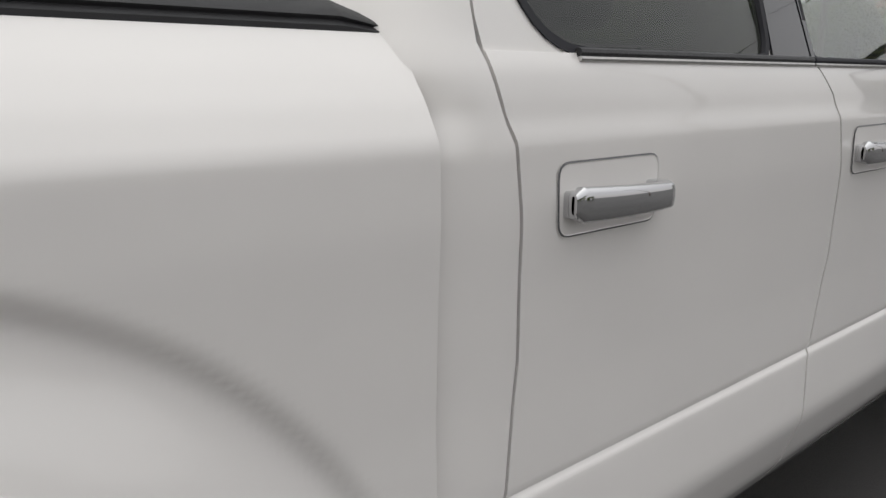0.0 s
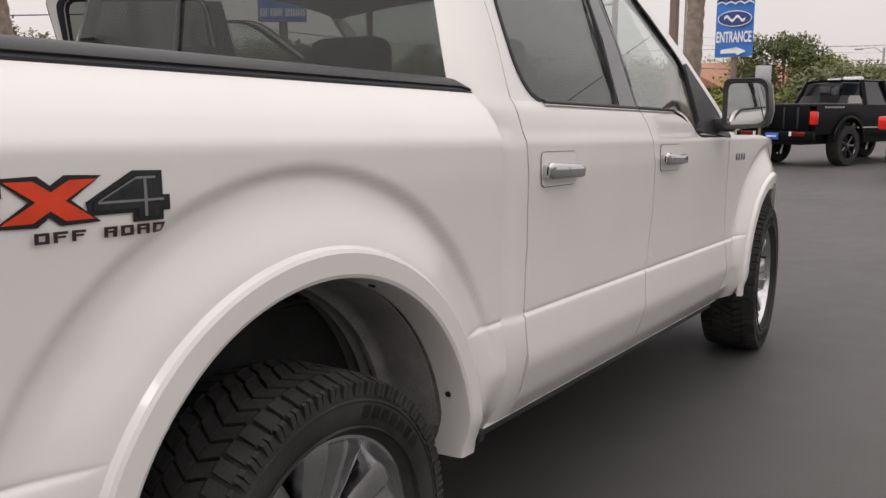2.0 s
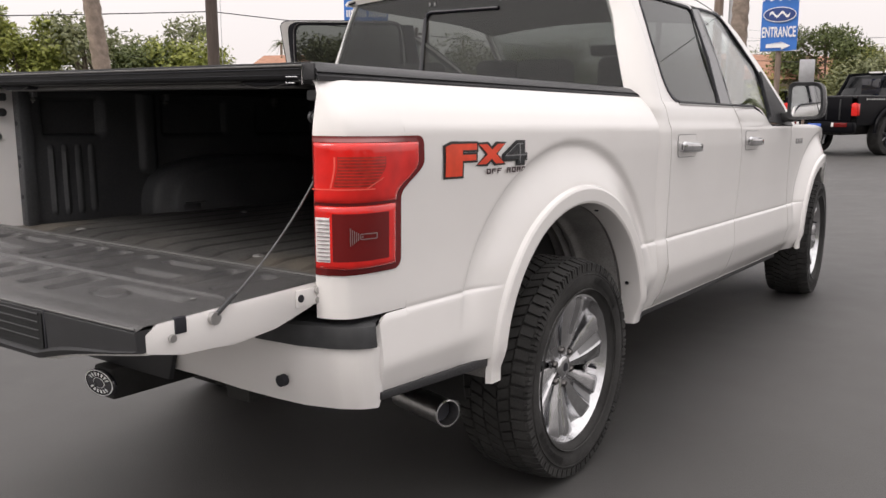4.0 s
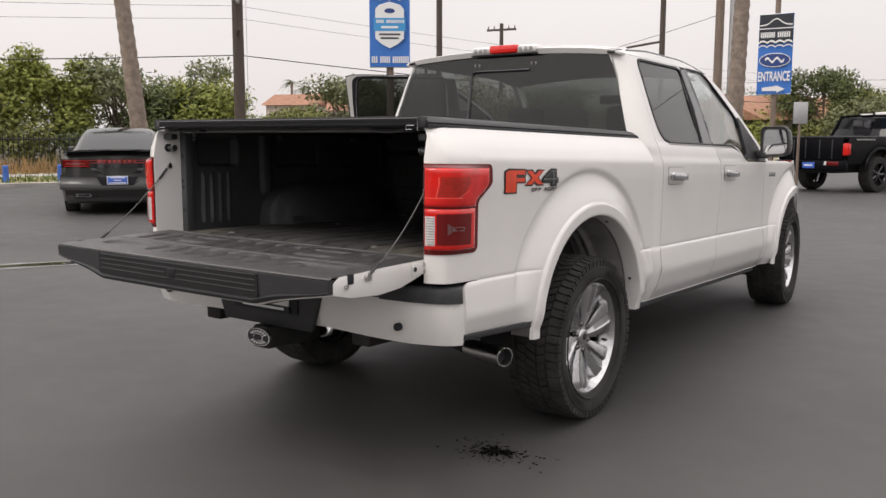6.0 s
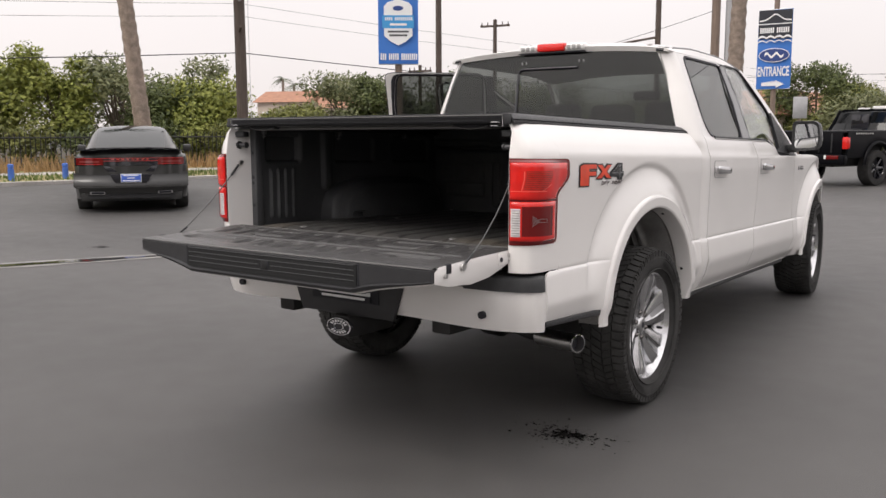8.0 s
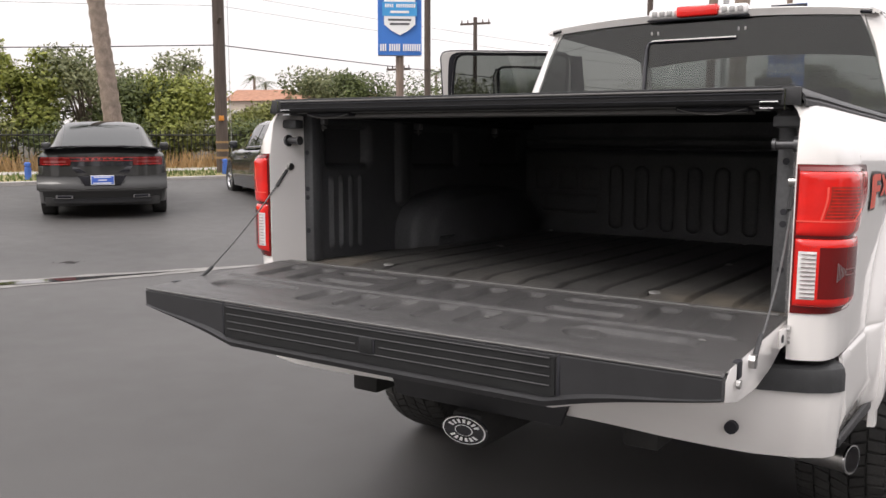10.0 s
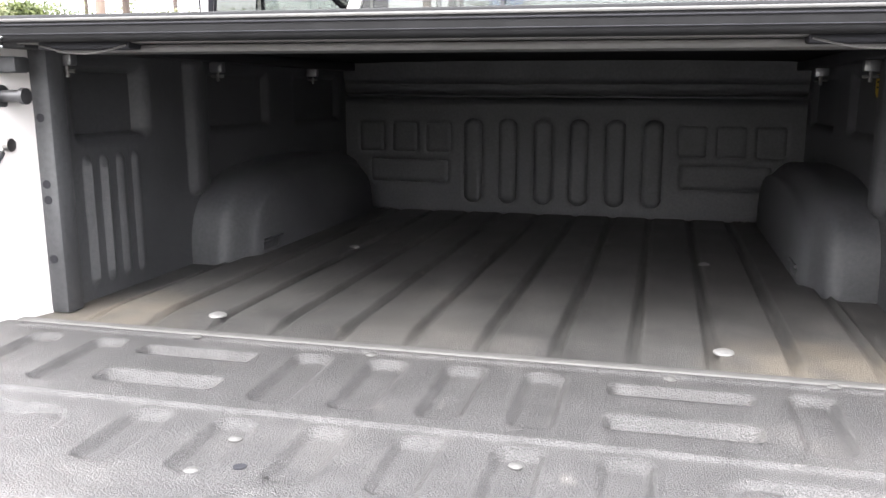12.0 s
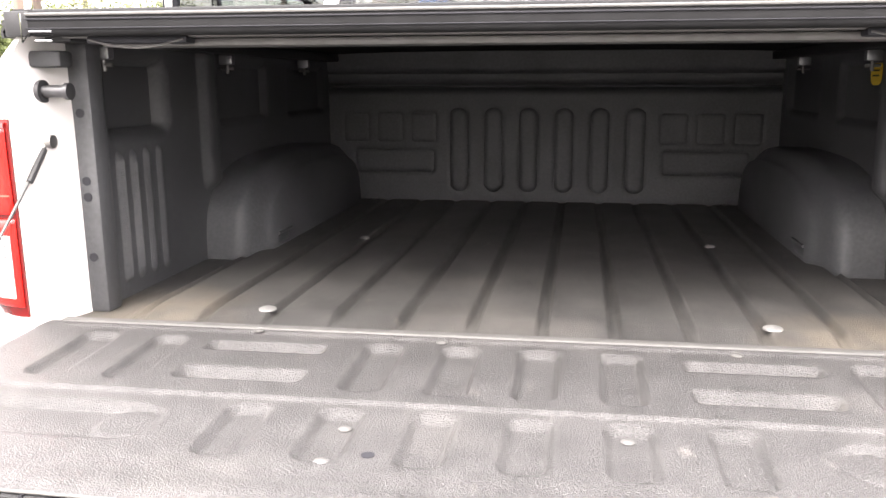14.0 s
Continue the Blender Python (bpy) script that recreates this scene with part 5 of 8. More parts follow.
for sg in (1, -1):
    tl = lamp_patch("tail_lamp", truck, sg, 0.0, 1.0, 0.908, 1.256, 0.004, M_RED2, "red tail lamp wrapped round the bed corner", 0.008)
    upper = lens_patch("upper_lens", tl, sg, 0.075, 0.985, 1.092, 1.240, 0.006, M_RED, "bright red upper lens")
    lower = lens_patch("lower_lens", tl, sg, 0.085, 0.985, 0.926, 1.084, 0.006, M_RED, "bright red lower lens")
    lamp_patch("header_band", tl, sg, 0.085, 0.985, 1.241, 1.2500, 0.0085, M_REDDIM, "dull mauve-red upper edge", 0.002)
    # ribbed inner reflector with its bright guides
    lamp_patch("reflector", upper, sg, 0.43, 0.80, 1.132, 1.206, 0.0145, M_REDORANGE, "ribbed brown-red reflector", 0.003)
    for k in range(9):
        lamp_patch("reflector_rib", upper, sg, 0.44, 0.79, 1.137 + 0.0078 * k, 1.1392 + 0.0078 * k, 0.0165, M_RED, "", 0.001)
    lamp_patch("light_guide", upper, sg, 0.40, 0.985, 1.1245, 1.1275, 0.0150, M_GUIDE, "thin bright light guide", 0.002)
    lamp_patch("light_guide", upper, sg, 0.815, 0.828, 1.1285, 1.205, 0.0150, M_GUIDE, "thin bright light guide", 0.002)
    part("light_guide", strip([lamp_point(sg, 0.40 + 0.08 * t, 1.150 - 0.024 * t, 0.0172) for t in lin(0, 1, 8)], [lamp_point(sg, 0.40 + 0.08 * t, 1.154 - 0.024 * t, 0.0172) for t in lin(0, 1, 8)], 0.002), M_GUIDE, upper, shear=True)
    lamp_patch("smoked_lens", lower, sg, 0.20, 0.80, 0.946, 1.066, 0.0145, M_RED2, "dark smoked red lens", 0.003)
    for k in range(7):
        w = 0.006 + 0.0065 * k
        lamp_patch("emblem_line", lower, sg, 0.48 + 0.020 * k, 0.486 + 0.020 * k, 1.008 - w * 0.5, 1.008 + w * 0.5, 0.0165, M_LINE, "", 0.001)
    for z in (1.001, 1.014):
        lamp_patch("emblem_line", lower, sg, 0.34, 0.50, z, z + 0.0016, 0.0165, M_LINE, "", 0.001)
    lamp_patch("emblem_line", lower, sg, 0.34, 0.346, 1.001, 1.0156, 0.0166, M_LINE, "", 0.001)
    lamp_patch("reverse_lamp", lower, sg, 0.825, 0.955, 0.944, 1.056, 0.0145, M_CLEAR, "clear ribbed reversing lamp", 0.004)
    for k in range(11):
        lamp_patch("lens_rib", lower, sg, 0.822, 0.935, 0.948 + 0.0100 * k, 0.9500 + 0.0100 * k, 0.0175, M_LINE, "", 0.002)


# ---- side decal and lettering ----
def text_mesh(words, width, height):
    """Lettering as a flat bmesh from (0, 0) to (width, height)."""
    cu = bpy.data.curves.new("lettering", "FONT")
    cu.body = words
    cu.offset = 0.025
    ob = new("lettering", cu)
    me = bpy.data.meshes.new_from_object(ob.evaluated_get(bpy.context.evaluated_depsgraph_get()))
    bpy.data.objects.remove(ob)
    bm = bmesh.new()
    bm.from_mesh(me)
    bpy.data.meshes.remove(me)
    x0, x1 = min(v.co.x for v in bm.verts), max(v.co.x for v in bm.verts)
    y0, y1 = min(v.co.y for v in bm.verts), max(v.co.y for v in bm.verts)
    for v in bm.verts:
        v.co = Vector(((v.co.x - x0) / (x1 - x0) * width, (v.co.y - y0) / (y1 - y0) * height, 0))
    return bm


def poly_fill(pts, cuts=2):
    bm = bmesh.new()
    f = bm.faces.new([bm.verts.new((x, y, 0)) for x, y in pts])
    bmesh.ops.triangulate(bm, faces=[f])
    if cuts:
        bmesh.ops.subdivide_edges(bm, edges=bm.edges[:], cuts=cuts, use_grid_fill=True)
    return bm


DEC_Y, DEC_Z, DEC_W, DEC_H = -0.775, 1.152, 0.425, 0.092


def lay(bm, off):
    for v in bm.verts:
        y, z = DEC_Y + v.co.x * DEC_W, DEC_Z + v.co.y * DEC_H
        v.co = Vector((side_x(y, z) + off, y, z))
    return bm


GLYPHS = {
    "F": ([(0, 0.0), (0.0, 0.93), (0.07, 1.0), (0.36, 1.0), (0.36, 0.80), (0.19, 0.80), (0.19, 0.66), (0.35, 0.66), (0.35, 0.47), (0.19, 0.47), (0.19, 0.0)], M_DECAL_R),
    "X1": ([(0.385, 0.97), (0.485, 0.97), (0.705, 0.33), (0.595, 0.33)], M_DECAL_R),
    "X2": ([(0.615, 0.97), (0.715, 0.97), (0.475, 0.33), (0.365, 0.33)], M_DECAL_R),
    "4": ([(0.70, 0.44), (0.70, 0.58), (0.88, 1.0), (0.97, 1.0), (0.97, 0.58), (1.0, 0.58), (1.0, 0.44), (0.97, 0.44), (0.97, 0.28), (0.88, 0.28), (0.88, 0.44)], M_DECAL_C),
}
decal = None
for key, (pts, mat) in GLYPHS.items():
    c = Vector((sum(p[0] for p in pts) / len(pts), sum(p[1] for p in pts) / len(pts)))
    g = [Vector((x, y, 0)) for x, y in pts]
    area = sum(a.x * b.y - b.x * a.y for a, b in zip(g, g[1:] + g[:1]))
    g2 = []
    for i in range(len(g)):
        t1, t2 = (g[i] - g[i - 1]).normalized(), (g[(i + 1) % len(g)] - g[i]).normalized()
        n1, n2 = Vector((t1.y, -t1.x, 0)), Vector((t2.y, -t2.x, 0))
        if area < 0:
            n1, n2 = -n1, -n2
        nn = (n1 + n2)
        nn = nn / max(0.35, nn.length) * 1.25
        g2.append((g[i].x + nn.x * 0.024, g[i].y + nn.y * 0.075))
    edge = part("decal_edge", lay(poly_fill(g2), 0.0025 + 0.0002 * list(GLYPHS).index(key)), M_DECAL_K, truck if decal is None else decal, "red and black off-road decal" if decal is None else "", shear=True)
    decal = decal or edge
    part("decal_letter", lay(poly_fill(pts), 0.0040 + 0.0003 * list(GLYPHS).index(key)), mat, decal, shear=True)
part("decal_counter", lay(poly_fill([(0.79, 0.58), (0.885, 0.82), (0.885, 0.58)], 1), 0.0054), M_DECAL_K, decal, shear=True)
# pale bevel lines inside the figure
for pts in ([(0.715, 0.60), (0.725, 0.60), (0.885, 0.965), (0.872, 0.965)], [(0.872, 0.935), (0.958, 0.935), (0.958, 0.975), (0.872, 0.975)], [(0.715, 0.555), (0.99, 0.555), (0.99, 0.595), (0.715, 0.595)], [(0.905, 0.30), (0.918, 0.30), (0.918, 0.93), (0.905, 0.93)]):
    part("decal_bevel", lay(poly_fill(pts, 1), 0.0058), M_DECAL_S, decal, shear=True)
# squared lettering, one mesh a letter, from upright and level strokes
STROKES = {"O": "tblr", "F": "tml", "R": "tmlrg", "A": "tmlr", "D": "tblr"}
for k, ch in enumerate("OFF ROAD"):
    if ch == " ":
        continue
    x0, w, z0, h, t, v = 0.475 + 0.0675 * k - (0.012 if k > 3 else 0.0), 0.054, 0.00, 0.175, 0.016, 0.045
    bars = {"t": (0, w, h - v, h), "b": (0, w, 0, v), "m": (0, w * (0.85 if ch == "F" else 1), h * 0.42, h * 0.42 + v * 0.8), "l": (0, t, 0, h), "r": (w - t, w, 0 if ch != "R" else h * 0.45, h), "g": (w - t * 1.25, w - t * 0.1, 0, h * 0.45)}
    letter = join(*[poly_fill([(x0 + p[0], z0 + p[2]), (x0 + p[1], z0 + p[2]), (x0 + p[1], z0 + p[3]), (x0 + p[0], z0 + p[3])], 1) for p in (bars[q] for q in STROKES[ch])])
    part("decal_letter", lay(letter, 0.0060), M_DECAL_M, decal, shear=True)


# ---- rear bumper, plate, hitch, exhaust ----
BUMP = [(0.0, -1.238), (0.30, -1.236), (0.55, -1.228), (0.78, -1.205), (0.88, -1.172), (0.928, -1.138), (0.948, -1.108), (0.953, -1.088)]


def bump_xy(s):
    sg, t = (1 if s >= 0 else -1), abs(s) * (len(BUMP) - 1)
    i = min(int(t), len(BUMP) - 2)
    a, b = BUMP[i], BUMP[i + 1]
    return (sg * (a[0] + (b[0] - a[0]) * (t - i)), a[1] + (b[1] - a[1]) * (t - i))


bumper = part("rear_bumper", grid(lin(-1, 1, 71), lin(0, 1, 14), lambda s, v: (lambda p: (p[0] * (1 - 0.012 * (1 - v)), p[1] + 0.030 * (1 - v) ** 2 + 0.008 * v * v, 0.572 + 0.164 * v - 0.014 * (1 - v) * smooth(0.30, 0.75, abs(p[0])) + 0.040 * (1 - v) * smooth(0.86, 1.0, abs(s)) ** 2 - 0.010 * v * smooth(0.93, 1.0, abs(s))))(bump_xy(s)), thick=0.008), M_WHITE, truck, "white rear bumper with black step pads", shear=True)
part("top_deck", grid(lin(-1, 1, 41), lin(0, 1, 4), lambda s, v: (lambda p: (p[0] * (1 - 0.09 * v), p[1] + (0.16 * v if abs(s) < 0.9 else 0.05 * v), 0.736 + 0.004 * v))(bump_xy(s))), M_TRIM, bumper, shear=True)
for sg in (1, -1):
    def pad(s, k):
        x, y = bump_xy(sg * s)
        sec = [(0.0, 0.730, 1.002), (-0.003, 0.772, 1.002), (0.000, 0.786, 0.998), (0.010, 0.793, 0.990), (0.105, 0.797, 0.93), (0.13, 0.78, 0.91)]
        dy, z, m = sec[k]
        return (x * m, y + dy - 0.004, z)
    part("step_pad", grid(lin(0.34, 0.985, 30), list(range(6)), pad), M_PAD, bumper, "textured black step pad", shear=True, sharp=0.5)
    part("parking_sensor", tube([(sg * 0.722, -1.200, 0.625), (sg * 0.722, -1.2185, 0.625)], 0.016, 18), M_SEAL, bumper, "dark round parking sensor", shear=True)
    part("bumper_gap", box(min(sg * 0.900, sg * 0.930), max(sg * 0.900, sg * 0.930), -1.090, -1.082, 0.60, 0.75, 0.002), M_SEAL, bumper, shear=True)
    part("corner_strip", plate([(sg * 0.935, -1.07, 0.600), (sg * 0.945, -0.57, 0.585), (sg * 0.945, -0.57, 0.557), (sg * 0.935, -1.07, 0.578)], (sg * 0.012, 0, 0), 0.003), M_TRIM, bumper, shear=True)
valance = part("plate_recess", plate([(-0.36, -1.243, 0.778), (0.36, -1.243, 0.778), (0.275, -1.238, 0.545), (-0.275, -1.238, 0.545)], (0, 0.02, 0), 0.006), M_TRIM, bumper, "black recess for the number plate", shear=True)
part("recess_back", box(-0.20, 0.20, -1.247, -1.243, 0.61, 0.77, 0.002), M_SEAL, valance, shear=True)
lp = part("number_plate", box(-0.155, 0.155, -1.254, -1.247, 0.625, 0.785, 0.003), M_PAPER, valance, "white number plate in a dark frame", shear=True)
part("plate_frame", box(-0.162, 0.162, -1.258, -1.250, 0.617, 0.645, 0.002), M_SEAL, lp, shear=True)
for k in range(7):
    part("plate_bar", box(-0.13 + 0.038 * k, -0.108 + 0.038 * k, -1.2565, -1.254, 0.675, 0.745), M_BLUE2, lp, shear=True)
part("frame_bar", box(-0.13, 0.13, -1.2595, -1.258, 0.626, 0.637), M_PAPER, lp, shear=True)
HITCH = Matrix.Translation((0.0, -1.275, 0.497)) @ Matrix.Rotation(radians(-90), 4, "Z") @ Matrix.Diagonal((1, 1.24, 0.68, 1))
hc = lathe([(0.0005, 0.0), (0.058, 0.0), (0.062, 0.004), (0.062, 0.010), (0.058, 0.014), (0.0005, 0.014)], 36)
bmesh.ops.transform(hc, matrix=HITCH, verts=hc.verts[:])
hitch = part("hitch_cover", hc, M_GLOSS, truck, "black oval hitch cover with a pale rim", shear=True)
for r0, r1, off in ((0.058, 0.0545, 0.0150), (0.024, 0.0215, 0.0155)):
    rg = lathe([(r0, off), (r1, off + 0.001)], 36)
    bmesh.ops.transform(rg, matrix=HITCH, verts=rg.verts[:])
    part("cover_ring", rg, M_PAPER, hitch, shear=True)
for k in range(13):
    # pale bars round the rim in place of the dealer's name
    a = radians(150 - 20 * k) if k < 7 else radians(-150 + 20 * (k - 6.5))
    b = bmesh.new()
    b.faces.new([b.verts.new((0.0155, -r * math.cos(q), r * math.sin(q))) for r, q in ((0.031, a - 0.10), (0.031, a + 0.10), (0.047, a + 0.10), (0.047, a - 0.10))])
    bmesh.ops.transform(b, matrix=HITCH, verts=b.verts[:])
    part("cover_bar", b, M_PAPER, hitch, shear=True)
part("hitch_receiver", box(-0.05, 0.05, -1.275, -0.95, 0.445, 0.545, 0.01), M_DARK, truck, shear=True)
ex = part("exhaust", tube([(0.40, -0.30, 0.50), (0.42, -0.48, 0.47), (0.50, -0.58, 0.444), (0.66, -0.655, 0.440), (0.82, -0.715, 0.448)], 0.028, 16), M_DARK, truck, "steel exhaust with a bright tip", shear=True)
tip = tube([(0.70, -0.672, 0.442), (0.938, -0.757, 0.453)], 0.041, 28, cap=False)
bmesh.ops.recalc_face_normals(tip, faces=tip.faces)
bmesh.ops.solidify(tip, geom=tip.faces[:], thickness=0.004)
part("exhaust_tip", tip, M_STEEL, ex, "polished exhaust tip", shear=True)
rim_ring = lathe([(0.038, 0.0), (0.0425, 0.003), (0.0425, 0.009), (0.038, 0.010)], 28)
bmesh.ops.transform(rim_ring, matrix=Matrix.Translation((0.9305, -0.7545, 0.4525)) @ Matrix.Rotation(math.atan2(-0.088, 0.245), 4, "Z"), verts=rim_ring.verts[:])
part("tip_rim", rim_ring, M_CHROME, ex, "bright rolled rim", shear=True)
part("tip_inside", tube([(0.74, -0.686, 0.444), (0.90, -0.744, 0.451)], 0.034, 18), M_SEAL, ex, shear=True)

# underbody
chassis = part("chassis", join(box(0.42, 0.52, -1.15, 4.2, 0.50, 0.64, 0.01), box(-0.52, -0.42, -1.15, 4.2, 0.50, 0.64, 0.01), box(-0.9, 0.9, -1.10, -1.02, 0.62, 0.72, 0.01), box(-0.80, 0.80, 0.55, 2.8, 0.50, 0.56, 0.01), box(-0.75, 0.75, 2.8, 4.2, 0.40, 0.9, 0.05)), M_DARK, truck, "dark steel chassis", shear=True)
part("axle", tube([(-0.75, 0, 0.41), (0.75, 0, 0.41)], 0.06, 14), M_DARK, truck)
dif = lathe([(0.0005, -0.17), (0.10, -0.13), (0.15, -0.05), (0.155, 0.05), (0.10, 0.13), (0.0005, 0.17)], 20)
part("differential", dif, M_DARK, truck).location = (0.05, 0, 0.40)
part("axle", tube([(-0.75, 3.683, 0.41), (0.75, 3.683, 0.41)], 0.06, 14), M_DARK, truck)
for sg in (1, -1):
    part("leaf_spring", tube([(sg * 0.55, -0.75, 0.58), (sg * 0.55, -0.3, 0.46), (sg * 0.55, 0.0, 0.43), (sg * 0.55, 0.35, 0.47), (sg * 0.55, 0.75, 0.58)], 0.03, 8), M_DARK, truck)
    part("shock_absorber", tube([(sg * 0.62, -0.10, 0.45), (sg * 0.60, 0.10, 0.84)], 0.032, 12), M_DARK, truck)
part("bed_underside", box(-0.64, 0.64, -1.10, 0.70, 0.80, 0.87, 0.01), M_DARK, truck, shear=True)
spare = lathe([(0.20, -0.09), (0.36, -0.11), (0.395, -0.06), (0.395, 0.06), (0.36, 0.11), (0.20, 0.09), (0.20, -0.09)], 40)
bmesh.ops.transform(spare, matrix=Matrix.Translation((0, -0.62, 0.66)) @ Matrix.Rotation(radians(90), 4, "Y"), verts=spare.verts[:])
part("spare_wheel", spare, M_RUBBER, truck, "spare wheel slung under the bed")


# ---- wheels ----
def wheel_thing():
    R, W = 0.404, 0.136
    prof = [(0.266, 0.104), (0.274, 0.112), (0.284, 0.122), (0.302, 0.132), (0.322, W + 0.002), (0.345, W + 0.003), (0.362, W - 0.001), (0.378, W - 0.010), (0.389, W - 0.026), (0.392, W - 0.045), (0.3925, 0.04), (0.3925, -0.04), (0.392, -W + 0.045), (0.389, -W + 0.026), (0.378, -W + 0.010), (0.35, -W), (0.30, -0.134), (0.266, -0.105)]
    hub = new("wheel")
    hub.parent = truck
    hub["label"] = "machined alloy wheel with an all-terrain tyre"
    tyre = part("tyre", lathe(prof, 84), M_RUBBER, hub, "black all-terrain tyre", sharp=1.0)
    verts, faces = [], []

    def block(a0, a1, x0, x1, skew, r0=0.388, r1=R, drop=0.0):
        base = len(verts)
        for r in (r0, r1):
            k = 0.0 if r == r0 else 0.006
            for aa, xx in ((a0, x0), (a1, x0), (a1, x1), (a0, x1)):
                sx = (x0 + x1) / 2 + (xx - (x0 + x1) / 2) * (1 - k * 8)
                ang = aa + skew * (xx - (x0 + x1) / 2) + (k * 0.6 if aa == a0 else -k * 0.6)
                rr = r - (drop if abs(xx) > abs((x0 + x1) / 2) and r == r1 else 0)
                verts.append((sx, rr * math.cos(ang), rr * math.sin(ang)))
        b = base
        faces.extend([(b + 4, b + 5, b + 6, b + 7), (b, b + 1, b + 5, b + 4), (b + 1, b + 2, b + 6, b + 5), (b + 2, b + 3, b + 7, b + 6), (b + 3, b, b + 4, b + 7)])
    n = 62
    for k in range(n):
        a = 2 * math.pi * k / n
        da = 2 * math.pi / n
        for s in (1, -1):
            longer = 0.006 if k % 2 else 0.0
            block(a, a + da * 0.80, *sorted((s * 0.080, s * (0.126 + longer * 0.5))), s * 0.35, drop=0.010)
            block(a + da * 0.04, a + da * 0.40, *sorted((s * (0.126 + longer * 0.5), s * 0.1385)), 0.0, r0=0.362, r1=0.3935, drop=0.004)
            block(a + da * 0.44, a + da * 0.78, *sorted((s * (0.126 + longer * 0.5), s * 0.1385)), 0.0, r0=0.362, r1=0.3935, drop=0.004)
            block(a + da * 0.35, a + da * 1.19, *sorted((s * 0.030, s * 0.075)), -s * 0.9)
        block(a + da * 0.1, a + da * 0.95, -0.025, 0.025, 1.3)
    me = bpy.data.meshes.new("tread")
    me.from_pydata(verts, [], faces)
    me.materials.append(M_RUBBER)
    tr = new("tread", me)
    tr.parent = tyre
    rng = random.Random(4)
    for s0 in (0.6, 3.6):
        for k in range(7):
            a0 = s0 + 0.105 * k
            bar = bmesh.new()
            bar.faces.new([bar.verts.new((0.1410, r * math.cos(a), r * math.sin(a))) for r, a in ((0.318, a0), (0.318, a0 + 0.070), (0.342, a0 + 0.066), (0.342, a0))])
            bmesh.ops.solidify(bar, geom=bar.faces[:], thickness=0.003)
            part("sidewall_bar", bar, M_RUBBER, tyre)
    # raised rings moulded into the sidewall
    for r in (0.296, 0.352):
        part("sidewall_ring", lathe([(r - 0.003, 0.134), (r - 0.001, 0.1405), (r + 0.001, 0.1405), (r + 0.003, 0.134)], 72), M_RUBBER, tyre)
    rim = part("rim", lathe([(0.258, -0.11), (0.238, -0.09), (0.228, 0.0), (0.236, 0.06), (0.252, 0.086), (0.261, 0.100), (0.268, 0.113), (0.275, 0.113), (0.276, 0.102), (0.262, 0.09)], 72), M_ALU, hub, "machined alloy rim", sharp=0.7)
    part("brake_disc", lathe([(0.0005, -0.02), (0.17, -0.02), (0.17, 0.0), (0.0005, 0.0)], 40), M_DARK, rim)
    part("brake_caliper", box(-0.05, 0.03, -0.20, -0.10, -0.07, 0.07, 0.02), M_DARK, rim)
    CROSS = [-1.0, -0.93, -0.80, -0.42, -0.34, -0.26, 0.10, 0.18, 0.26, 0.62, 0.80, 0.93, 1.0]
    LIFT = [-0.036, -0.005, -0.001, 0.004, 0.006, 0.001, -0.009, -0.003, 0.004, 0.003, 0.000, -0.004, -0.036]
    for k in range(6):
        th = 2 * math.pi * k / 6 + 0.26

        def blade(i, j):
            # a broad twisted spoke: two machined ridges with a trough between them
            q = i / 11
            r = 0.044 + 0.212 * q
            half = min(0.036 + 0.068 * q ** 0.80, 0.505 * r)
            dip = LIFT[j] if j in (0, 12) else LIFT[j] * (0.35 + 0.65 * smooth(0.05, 0.5, q))
            x = 0.058 + 0.038 * q ** 1.25 + dip - 0.006 * smooth(0.90, 1.0, q)
            t = CROSS[j] * half
            tw = th + 0.10 * (q - 0.5)
            ca, sa = math.cos(tw), math.sin(tw)
            return (x, r * ca - t * sa, r * sa + t * ca)
        spoke = part("spoke", grid(list(range(12)), list(range(13)), blade, thick=0.006), M_ALU, rim, sharp=0.40)
        trough = grid(lin(4, 11, 8), [5.05, 5.5, 6.0, 6.5, 6.95], lambda i, j: (lambda p, q_: (p[0] * (1 - (j % 1)) + q_[0] * (j % 1) + 0.0012, p[1] * (1 - (j % 1)) + q_[1] * (j % 1), p[2] * (1 - (j % 1)) + q_[2] * (j % 1)))(blade(i, int(j)), blade(i, min(12, int(j) + 1))))
        part("spoke_trough", trough, M_ALU_D, spoke, "satin grey painted trough")
        a = th + math.pi / 6 - 0.10
        lug = tube([(0.035, 0.0675 * math.cos(a), 0.0675 * math.sin(a)), (0.066, 0.0675 * math.cos(a), 0.0675 * math.sin(a)), (0.072, 0.0675 * math.cos(a), 0.0675 * math.sin(a))], [0.0135, 0.0135, 0.008], 6)
        nut = part("lug_nut", lug, M_LUG, rim, "dark chrome lug nut")
        part("lug_pocket", lathe([(0.021, 0.047), (0.019, 0.060), (0.0165, 0.060), (0.0165, 0.045)], 18), M_ALU, nut).matrix_basis = pose(0, 0.0675 * math.cos(a), 0.0675 * math.sin(a))
    part("hub_cap", lathe([(0.046, 0.03), (0.043, 0.066), (0.037, 0.072), (0.022, 0.0735), (0.0005, 0.074)], 28), M_ALU, rim, sharp=0.9)
    part("cap_emblem", lathe([(0.017, 0.0742), (0.0005, 0.0752)], 20), M_SEAL, rim)
    part("hub_disc", lathe([(0.0005, 0.035), (0.09, 0.035), (0.095, 0.02)], 30), M_ALU_D, rim)
    part("valve_stem", tube([(0.07, 0.205, -0.05), (0.10, 0.200, -0.05)], 0.006, 8), M_SEAL, rim)
    return hub


